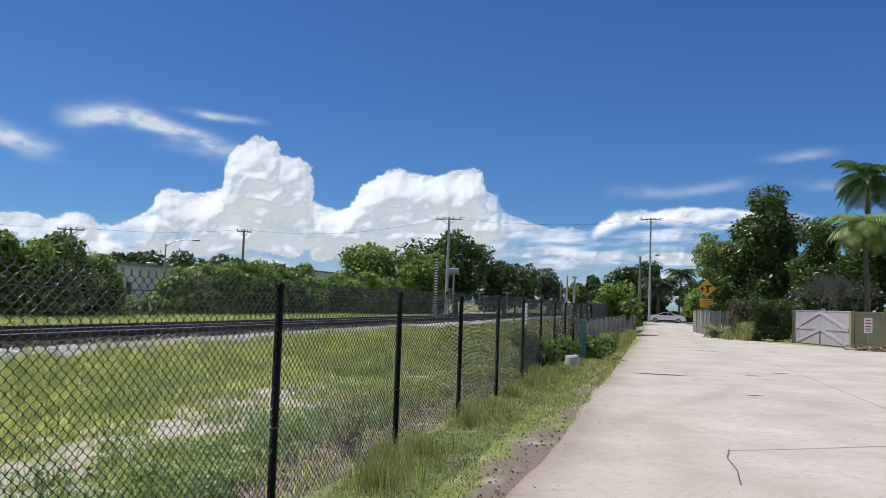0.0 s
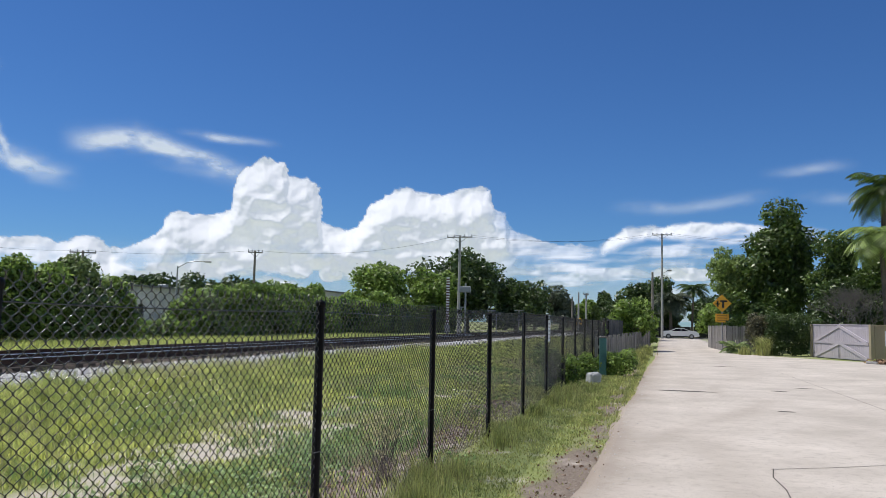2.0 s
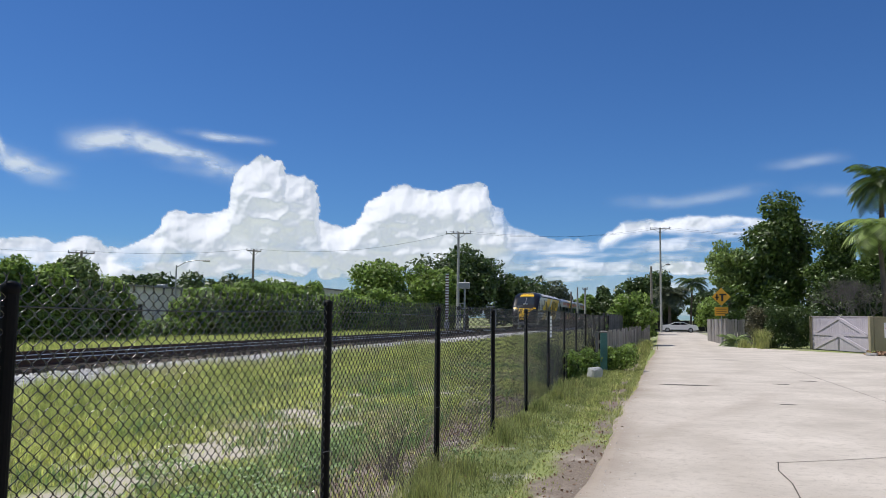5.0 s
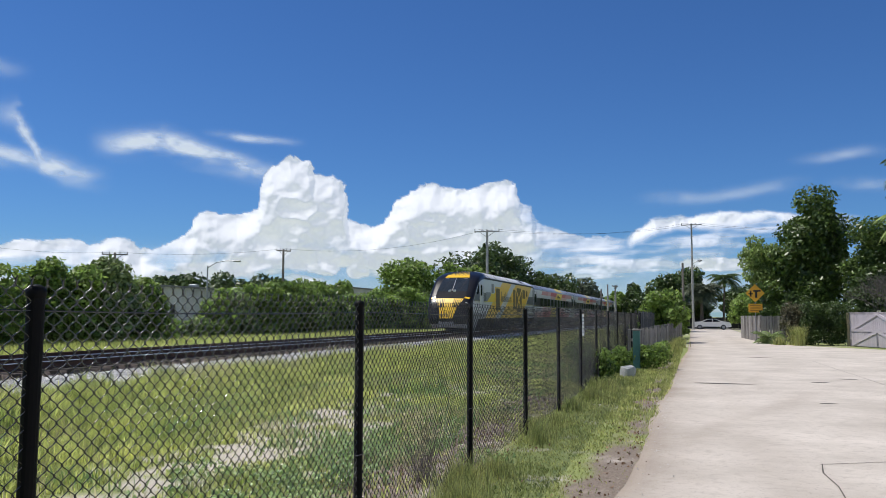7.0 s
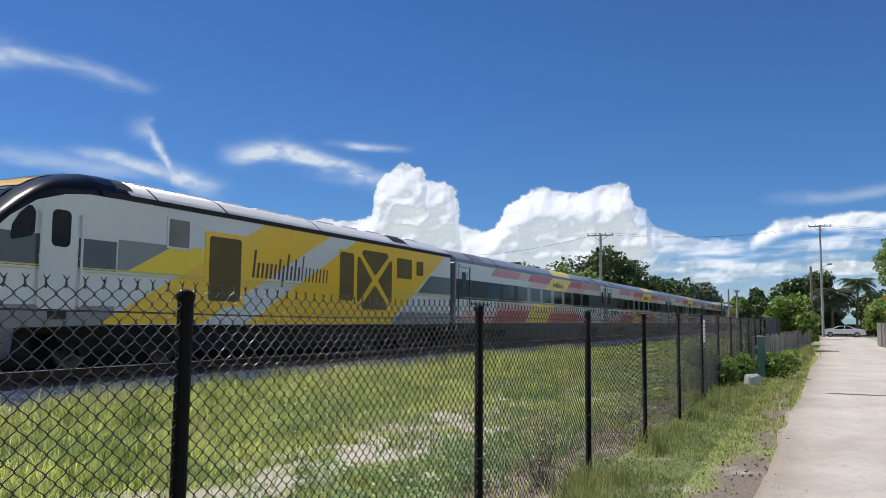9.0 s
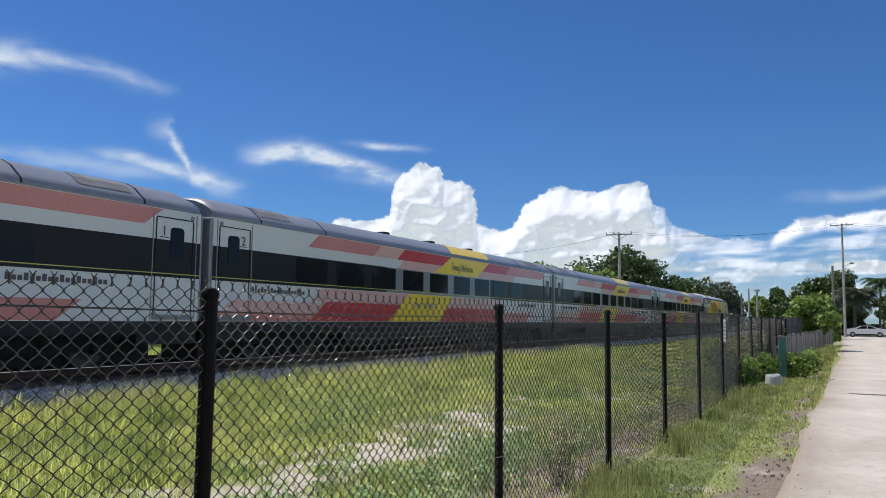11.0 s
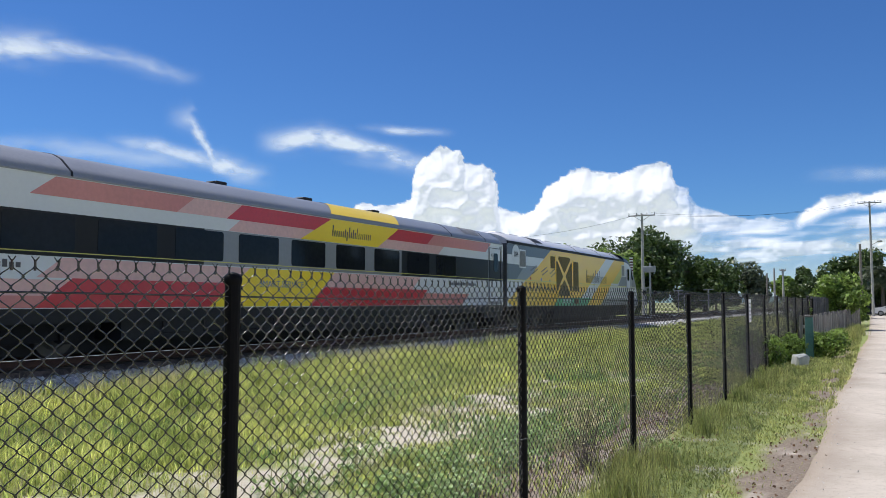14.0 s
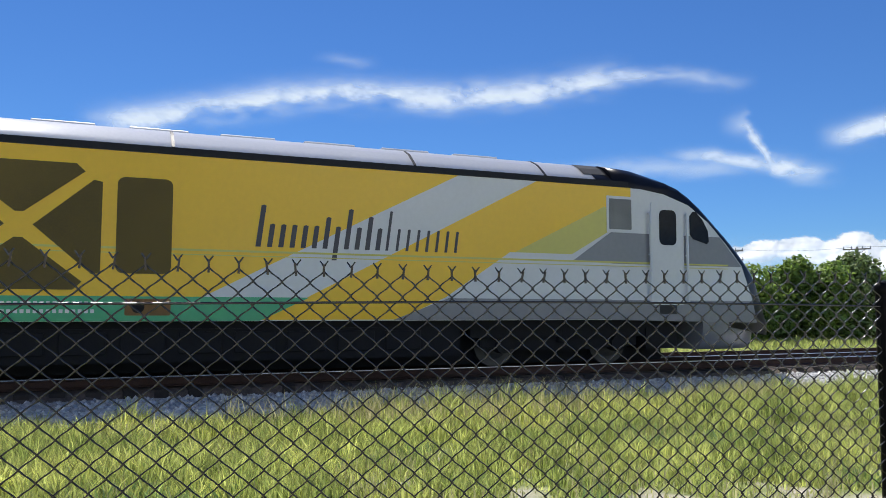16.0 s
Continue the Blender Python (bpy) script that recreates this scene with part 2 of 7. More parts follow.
def prism(bm, pts, axis, a, b):
    """An extruded polygon: pts in the other two axes, from a to b along axis."""
    def v(p, h):
        return {"x": (h, p[0], p[1]), "y": (p[0], h, p[1]), "z": (p[0], p[1], h)}[axis]
    lo = [bm.verts.new(v(p, a)) for p in pts]
    hi = [bm.verts.new(v(p, b)) for p in pts]
    n = len(pts)
    bm.faces.new(lo)
    bm.faces.new(hi[::-1])
    for i in range(n):
        bm.faces.new((lo[i], hi[i], hi[(i + 1) % n], lo[(i + 1) % n]))
    return bm


def from_arrays(name, verts, faces, material, parent=None, label=""):
    """A mesh from numpy arrays; all faces have the same number of corners."""
    me = bpy.data.meshes.new(name)
    k = faces.shape[1]
    me.vertices.add(len(verts))
    me.vertices.foreach_set("co", np.ascontiguousarray(verts, dtype=np.float32).ravel())
    me.loops.add(faces.size)
    me.loops.foreach_set("vertex_index", np.ascontiguousarray(faces, dtype=np.int32).ravel())
    me.polygons.add(len(faces))
    me.polygons.foreach_set("loop_start", np.arange(0, faces.size, k, dtype=np.int32))
    me.update(calc_edges=True)
    return link_mesh(name, me, material, parent, label)


def value_noise(x, y, seed=0):
    xi, yi = np.floor(x).astype(np.int64), np.floor(y).astype(np.int64)
    xf, yf = x - xi, y - yi

    def h(a, b):
        n = (a * 374761393 + b * 668265263 + seed * 974711) & 0x7FFFFFFF
        n = ((n ^ (n >> 13)) * 1274126177) & 0x7FFFFFFF
        return ((n ^ (n >> 16)) & 0xFFFF) / 65535.0
    u, v = xf * xf * (3 - 2 * xf), yf * yf * (3 - 2 * yf)
    return (h(xi, yi) * (1 - u) + h(xi + 1, yi) * u) * (1 - v) + (h(xi, yi + 1) * (1 - u) + h(xi + 1, yi + 1) * u) * v


def fbm(x, y, octaves=5, seed=0):
    s, a, n = 0.0, 0.5, 0.0
    for o in range(octaves):
        s = s + a * value_noise(x, y, seed + o)
        n += a
        a *= 0.5
        x, y = x * 2.03 + 17.1, y * 2.03 + 5.7
    return s / n


RNG = np.random.default_rng(7)
FENCE_X = -2.31
TRACK_X = -15.48
RAIL_Z = 0.59

# ---- ground ----


def ground_height(x, y):
    rise = np.clip((-x - 9.0) / 4.5, 0, 1) * 0.12 + np.clip((-x - 18.5) / 6, 0, 1) * 0.12
    near = np.clip(1 - np.hypot(x + 5, y - 10) / 80, 0, 1) * (x < -0.8)
    return rise + near * 0.07 * (fbm(x * 0.9, y * 0.9, 4, 3) - 0.5)


def bare_sand(x, y):
    """Pale sand showing through along an old wheel track, and blown patches."""
    track = np.exp(-((x + 5.45 + 0.3 * np.sin(y * 0.6)) / 1.0) ** 2) * np.clip((y - 1.0) / 3, 0, 1) * np.clip((19 - y) / 6, 0, 1)
    return np.clip((track * 1.0 + fbm(x * 3.0, y * 2.4, 5, 11) * 3.2 - 2.0) * 2.0, 0, 1) * 0.85


def litter_soil(x, y):
    by_fence = np.exp(-((x + 3.0) / 0.65) ** 2) * np.clip((y - 2) / 2, 0, 1) * np.clip((24 - y) / 8, 0, 1)
    by_road = (0.62 + 0.4 * np.clip((11 - y) / 3, 0, 1)) * np.exp(-((x + 0.85) / 0.4) ** 2)
    return np.clip((np.maximum(by_fence, by_road) * 1.15 + fbm(x * 1.7, y * 1.2, 4, 23) - 0.98) * 4, 0, 1)


def ground_material():
    m = bpy.data.materials.new("turf, sand and soil")
    m.use_nodes = True
    n, l = m.node_tree.nodes, m.node_tree.links
    b = n["Principled BSDF"]
    b.inputs["Roughness"].default_value = 0.95
    tc = n.new("ShaderNodeTexCoord")

    def noise_node(scale, detail=5):
        t = n.new("ShaderNodeTexNoise")
        t.inputs["Scale"].default_value, t.inputs["Detail"].default_value = scale, detail
        l.new(tc.outputs["Object"], t.inputs["Vector"])
        return t

    def mixed(f, a, c):
        x = n.new("ShaderNodeMix")
        x.data_type = "RGBA"
        l.new(f, x.inputs["Factor"])
        for s, v in (("A", a), ("B", c)):
            if isinstance(v, tuple):
                x.inputs[s].default_value = (*v, 1)
            else:
                l.new(v, x.inputs[s])
        return x.outputs["Result"]
    fine, wide = noise_node(18), noise_node(0.4)
    grass = mixed(fine.outputs[0], (0.08, 0.11, 0.03), (0.34, 0.37, 0.11))
    grass = mixed(wide.outputs[0], grass, (0.24, 0.28, 0.09))
    sand = mixed(noise_node(30).outputs[0], (0.33, 0.275, 0.22), (0.68, 0.61, 0.53))
    soil = mixed(noise_node(26).outputs[0], (0.08, 0.06, 0.045), (0.33, 0.265, 0.205))
    for name, col in (("soil", soil), ("sand", sand)):
        at = n.new("ShaderNodeAttribute")
        at.attribute_name = name
        grass = mixed(at.outputs["Fac"], grass, col)
    l.new(grass, b.inputs["Base Color"])
    bp = n.new("ShaderNodeBump")
    bp.inputs["Strength"].default_value, bp.inputs["Distance"].default_value = 0.7, 0.03
    l.new(noise_node(35, 8).outputs[0], bp.inputs["Height"])
    l.new(bp.outputs[0], b.inputs["Normal"])
    return m


def grid_axis(*spans):
    out = [np.arange(a, b, s) for a, b, s in spans]
    return np.unique(np.round(np.concatenate(out), 4))


def build_ground():
    xs = grid_axis((-3200, -300, 400), (-300, -60, 40), (-60, -20, 4), (-20, -13, 0.7), (-13, -1.9, 0.22), (-1.9, 0.3, 0.08), (0.3, 30, 6), (30, 300, 45), (300, 3201, 400))
    ys = grid_axis((-3200, -300, 400), (-300, -20, 40), (-20, -4, 2), (-4, 30, 0.15), (30, 70, 2), (70, 300, 20), (300, 3201, 400))
    X, Y = np.meshgrid(xs, ys)
    Z = ground_height(X, Y)
    V = np.stack([X, Y, Z], -1).reshape(-1, 3)
    a, c = len(xs), len(ys)
    i = (np.arange(c - 1)[:, None] * a + np.arange(a - 1)[None, :]).ravel()
    F = np.stack([i, i + 1, i + a + 1, i + a], 1)
    ob = from_arrays("ground", V, F, ground_material())
    for name, fn in (("sand", bare_sand), ("soil", litter_soil)):
        at = ob.data.attributes.new(name, "FLOAT", "POINT")
        at.data.foreach_set("value", fn(X, Y).astype(np.float32).ravel())
    tagged(ob, "grassy field with bare sandy patches reaching the horizon", "ground", kind="structure")


build_ground()


def road_left(y):
    return np.interp(y, [-10, 7, 10, 16, 24, 44, 115], [-0.9, -0.75, -0.65, -0.6, -0.55, -0.15, 0.0]) + 0.11 * (fbm(np.asarray(y) * 0.8, np.asarray(y) * 0 + 3.3, 4, 5) - 0.5) * 2


def road_right(y):
    # the paved yard by the gate narrows to the lane beyond
    return np.interp(y, [-40, 38, 45, 51, 57, 115], [16, 16, 12.2, 7.1, 5.0, 5.2])


def road_dirt(x, y):
    """Brown washed-in soil along the verge, worn wheel paths and turning marks."""
    n = fbm(x * 1.3, y * 0.8, 5, 57)
    fringe = np.exp(-np.maximum(x - road_left(y), 0) / 0.38) * (0.35 + 1.1 * n)
    out = np.clip(fringe * 0.95, 0, 0.8)
    for pts, w, p in (([(-0.3, 11.0), (0.3, 13.2), (1.0, 15.2), (1.9, 17.4), (2.6, 20.0)], 0.28, 0.34),
                      ([(1.6, 20.5), (1.5, 23.5), (2.2, 27.0), (3.3, 29.5)], 0.16, 0.22),
                      ([(5.0, 26.0), (8.0, 26.8), (11.0, 24.5)], 0.25, 0.22),
                      ([(0.9, -5.0), (0.9, 8.0), (0.8, 20.0), (1.2, 40.0), (1.4, 80.0)], 0.45, 0.16),
                      ([(3.0, 40.0), (3.1, 80.0)], 0.5, 0.16)):
        for (x0, y0), (x1, y1) in zip(pts, pts[1:]):
            k = np.clip(((x - x0) * (x1 - x0) + (y - y0) * (y1 - y0)) / ((x1 - x0) ** 2 + (y1 - y0) ** 2), 0, 1)
            out = np.maximum(out, p * (0.3 + 1.2 * n) * np.exp(-(np.hypot(x - x0 - k * (x1 - x0), y - y0 - k * (y1 - y0)) / w) ** 2))
    return out


def road_material():
    m = bpy.data.materials.new("sun-bleached concrete with dirt")
    m.use_nodes = True
    n, l = m.node_tree.nodes, m.node_tree.links
    b = n["Principled BSDF"]
    b.inputs["Roughness"].default_value = 0.9
    tc = n.new("ShaderNodeTexCoord")

    def noise_node(scale, detail=5, rough=0.6):
        t = n.new("ShaderNodeTexNoise")
        t.inputs["Scale"].default_value, t.inputs["Detail"].default_value, t.inputs["Roughness"].default_value = scale, detail, rough
        l.new(tc.outputs["Object"], t.inputs["Vector"])
        return t.outputs[0]

    def mixed(f, a, c):
        x = n.new("ShaderNodeMix")
        x.data_type = "RGBA"
        l.new(f, x.inputs["Factor"])
        for k, v in (("A", a), ("B", c)):
            if isinstance(v, tuple):
                x.inputs[k].default_value = (*v, 1)
            else:
                l.new(v, x.inputs[k])
        return x.outputs["Result"]

    def ramp(v, lo, hi, top=1.0):
        r = n.new("ShaderNodeMapRange")
        r.inputs["From Min"].default_value, r.inputs["From Max"].default_value, r.inputs["To Max"].default_value = lo, hi, top
        l.new(v, r.inputs["Value"])
        return r.outputs[0]
    col = mixed(ramp(noise_node(0.45, 8, 0.65), 0.32, 0.68), (0.43, 0.38, 0.32), (0.64, 0.575, 0.50))
    col = mixed(ramp(noise_node(7.0, 6), 0.52, 0.70, 0.7), col, (0.40, 0.35, 0.295))
    col = mixed(ramp(noise_node(38.0, 3), 0.60, 0.68, 0.8), col, (0.26, 0.225, 0.19))
    at = n.new("ShaderNodeAttribute")
    at.attribute_name = "dirt"
    col = mixed(at.outputs["Fac"], col, (0.27, 0.215, 0.165))
    l.new(col, b.inputs["Base Color"])
    bp = n.new("ShaderNodeBump")
    bp.inputs["Strength"].default_value, bp.inputs["Distance"].default_value = 0.4, 0.02
    l.new(noise_node(45, 6), bp.inputs["Height"])
    l.new(bp.outputs[0], b.inputs["Normal"])
    return m


def build_road():
    ys = np.concatenate([np.arange(-40, 0, 1.0), np.arange(0, 45, 0.25), np.arange(45, 116, 1.0)])
    rows = []
    cross = np.concatenate([np.linspace(0, 0.12, 14), np.linspace(0.13, 0.5, 26), np.linspace(0.55, 1, 8)])
    for y in ys:
        a, b = float(road_left(y)), float(road_right(y))
        rows.append([(a, y, -0.05)] + [(a + (b - a) * c, y, 0.022 + 0.012 * (1 - (2 * c - 1) ** 2)) for c in cross] + [(b, y, -0.05)])
    V = np.array(rows).reshape(-1, 3)
    a, c = len(rows[0]), len(rows)
    i = (np.arange(c - 1)[:, None] * a + np.arange(a - 1)[None, :]).ravel()
    F = np.stack([i, i + 1, i + a + 1, i + a], 1)
    ob = from_arrays("road", V, F, road_material())
    at = ob.data.attributes.new("dirt", "FLOAT", "POINT")
    at.data.foreach_set("value", road_dirt(V[:, 0], V[:, 1]).astype(np.float32))
    tagged(ob, "pale sun-bleached concrete lane with stains and cracks", "road", kind="structure")
    # slab joints and cracks: thin grooves filled with dark grit
    dirt = mat("dark grit in joints", (0.12, 0.10, 0.085), 0.95, (0.07, 0.06, 0.05), 4, 0.7, 30)
    runs = [[(1.37, 8.34), (1.41, 9.1), (1.37, 9.8), (1.44, 10.36)],
            [(1.44, 10.36), (2.15, 10.75), (2.85, 11.2), (3.52, 11.65), (5.2, 12.6)],
            [(4.9, 9.0), (4.75, 16.4), (4.7, 21.0), (4.6, 26.8), (4.5, 34.0)],
            [(4.75, 16.4), (7.5, 16.6), (11.0, 16.5)]]
    for r in runs:
        bm = bmesh.new()
        for (x0, y0), (x1, y1) in zip(r, r[1:]):
            d = Vector((x1 - x0, y1 - y0, 0)).normalized() * 0.03
            nrm = Vector((-d.y, d.x, 0)).normalized() * 0.007
            z = 0.030
            vs = []
            for p, s in (((x0, y0), -1), ((x1, y1), 1)):
                c = (p[0] - road_left(p[1])) / (road_right(p[1]) - road_left(p[1]))
                h = 0.026 + 0.012 * (1 - (2 * float(c) - 1) ** 2)
                base = Vector((p[0], p[1], h)) + d * s
                vs += [bm.verts.new(base + nrm * q) for q in (-1, 1)]
            bm.faces.new((vs[0], vs[1], vs[3], vs[2]))
        part("joint", bm, dirt, ob, "dark grit-filled crack in the concrete")
    # dark patches: one long streak and four smaller ones, in the joints' dark colour
    for x, y, w, h in ((0.8, 21.8, 0.75, 0.14), (2.77, 36.1, 0.5, 0.16), (3.2, 23.0, 0.25, 0.1), (2.6, 17.5, 0.18, 0.08), (4.1, 24.5, 0.3, 0.1)):
        bm = bmesh.new()
        k = 14
        c = float((x - road_left(y)) / (road_right(y) - road_left(y)))
        z = 0.027 + 0.012 * (1 - (2 * c - 1) ** 2)
        bm.faces.new([bm.verts.new((x + w * (0.8 + 0.3 * random.random()) * math.cos(i * math.tau / k),
                                    y + h * (0.7 + 0.5 * random.random()) * math.sin(i * math.tau / k), z)) for i in range(k)])
        part("stain", bm, dirt, ob, "dark patch on the concrete")
    # far cross street
    bm = boxes((-60, 70, 115.5, 124, -0.05, 0.02))
    tagged(part("road", bm, mat("dark asphalt", (0.09, 0.09, 0.09), 0.9, (0.06, 0.06, 0.06), 0.6, 0.6, 20)),
           "grey asphalt cross street at the end of the lane", "road", kind="structure")


build_road()

# ---- railway ----


def build_track():
    prof = [(-12.1, -0.05), (-12.6, 0.19), (-13.4, 0.25), (-14.12, 0.27), (-14.2, 0.385), (-18.7, 0.395), (-20.2, -0.05)]
    ys = np.concatenate([np.arange(-60, -14, 4), np.arange(-14, 50, 0.4), np.arange(50, 420, 6)])
    rows = []
    for y in ys:
        row = []
        for k, (x, z) in enumerate(prof):
            j = 0 if k in (0, 6) else 1
            row.append((x + (0.35 if k == 0 else 0.1) * (value_noise(np.array(y * 0.7), np.array(k * 9.1), 2) - 0.5) * 2, y,
                        z + j * 0.03 * (value_noise(np.array(y * 1.9), np.array(k * 3.7), 4) - 0.5)))
        rows.append(row)
    V = np.array(rows, dtype=float).reshape(-1, 3)
    a, c = len(prof), len(rows)
    i = (np.arange(c - 1)[:, None] * a + np.arange(a - 1)[None, :]).ravel()
    F = np.stack([i, i + 1, i + a + 1, i + a], 1)
    # the middle and the near riser get a darker brown ballast
    inner = np.isin(np.arange(len(F)) % (a - 1), (3, 4))
    bed = from_arrays("track_bed", V, F[~inner], BALLAST)
    dark_bed = from_arrays("stained_ballast", V, F[inner], mat("rust stained ballast", (0.14, 0.105, 0.085), 0.95, (0.05, 0.038, 0.03), 5, 0.8, 22, 1.0, 22))
    tagged(dark_bed, "dark brown ballast between the rails", "ballast", kind="structure")
    tagged(bed, "crushed grey stone ballast bed of the railway", "ballast", kind="structure")
    # loose stones
    n = 14000
    y = RNG.uniform(-10, 48, n)
    near = RNG.random(n) < 0.8
    x = np.where(near, RNG.uniform(-14.1, -12.3, n), RNG.uniform(-19.6, -18.3, n))
    z = np.interp(x, [-20.2, -18.7, -14.2, -14.12, -13.5, -12.7, -12.1], [-0.04, .40, .39, .285, .265, .20, .06])
    size = RNG.uniform(0.025, 0.06, n)
    base = np.array([(1, 0, 0), (0, 1, 0), (-1, 0, 0), (0, -1, 0), (0, 0, 0.8), (0, 0, -0.8)], float)
    tri = np.array([(0, 1, 4), (1, 2, 4), (2, 3, 4), (3, 0, 4), (1, 0, 5), (2, 1, 5), (3, 2, 5), (0, 3, 5)])
    jit = base[None] * size[:, None, None] * RNG.uniform(0.6, 1.3, (n, 6, 1))
    ang = RNG.uniform(0, math.tau, n)
    ca, sa = np.cos(ang)[:, None], np.sin(ang)[:, None]
    P = np.stack([jit[..., 0] * ca - jit[..., 1] * sa, jit[..., 0] * sa + jit[..., 1] * ca, jit[..., 2]], -1)
    P += np.stack([x, y, z], -1)[:, None, :]
    F = (tri[None] + (np.arange(n) * 6)[:, None, None]).reshape(-1, 3)
    tagged(from_arrays("ballast_stones", P.reshape(-1, 3), F, STONE), "loose grey crushed stones on the ballast shoulder", "stones", kind="stuff")

    track = thing("railway_track", TRACK_X, 0, 0, "rusty steel railway track on dark timber sleepers", "railway track")
    # rail: foot, web, head
    sec = [(-0.07, 0), (0.07, 0), (0.07, 0.012), (0.012, 0.035), (0.012, 0.125), (0.036, 0.14), (0.036, 0.168),
           (-0.036, 0.168), (-0.036, 0.14), (-0.012, 0.125), (-0.012, 0.035), (-0.07, 0.012)]
    for s in (-0.7525, 0.7525):
        r = bmesh.new()
        prism(r, [(s + p, RAIL_Z - 0.174 + q) for p, q in sec], "y", -80, 420)
        rail = part("rail", r, RAIL, track)
        h = bmesh.new()
        prism(h, [(s - 0.038, RAIL_Z - 0.014), (s + 0.038, RAIL_Z - 0.014), (s + 0.036, RAIL_Z - 0.005), (s + 0.03, RAIL_Z), (s - 0.03, RAIL_Z), (s - 0.036, RAIL_Z - 0.005)], "y", -80, 420)
        part("rail_head", h, RAILTOP, rail, "shiny worn running surface")
    spare = thing("spare_rail", TRACK_X - 2.55, 0, -0.005, "rusty spare rail lying on the ballast beside the track", "rail")
    r = bmesh.new()
    prism(r, [(p, RAIL_Z - 0.174 + q) for p, q in sec], "y", -80, 160)
    part("rail", r, RAIL, spare)
    t0 = part("sleeper", boxes((-1.3, 1.3, -0.115, 0.115, RAIL_Z - 0.36, RAIL_Z - 0.178), bevel=0.012), TIE, track)
    t0.location = (0, -14.0, 0)
    for j in range(1, 170):
        o = new("sleeper", t0.data)
        o.parent = track
        o.location = (RNG.uniform(-0.03, 0.03), -14.0 + j * 0.52, RNG.uniform(-0.01, 0.004))
        o.rotation_euler = (0, 0, RNG.uniform(-0.02, 0.02))
    rest = bmesh.new()
    for j in range(0, 240):
        y = 74.4 + j * 0.52 * 2
        box(rest, -1.3, 1.3, y - 0.12, y + 0.12, RAIL_Z - 0.36, RAIL_Z - 0.178)
    tagged(part("far_sleepers", rest, TIE, track), "dark timber sleepers", kind="stuff")


build_track()

# ---- chain-link fence ----
POSTS = [-4.3, -1.1] + [2.446 + 3.05 * i for i in range(13)]


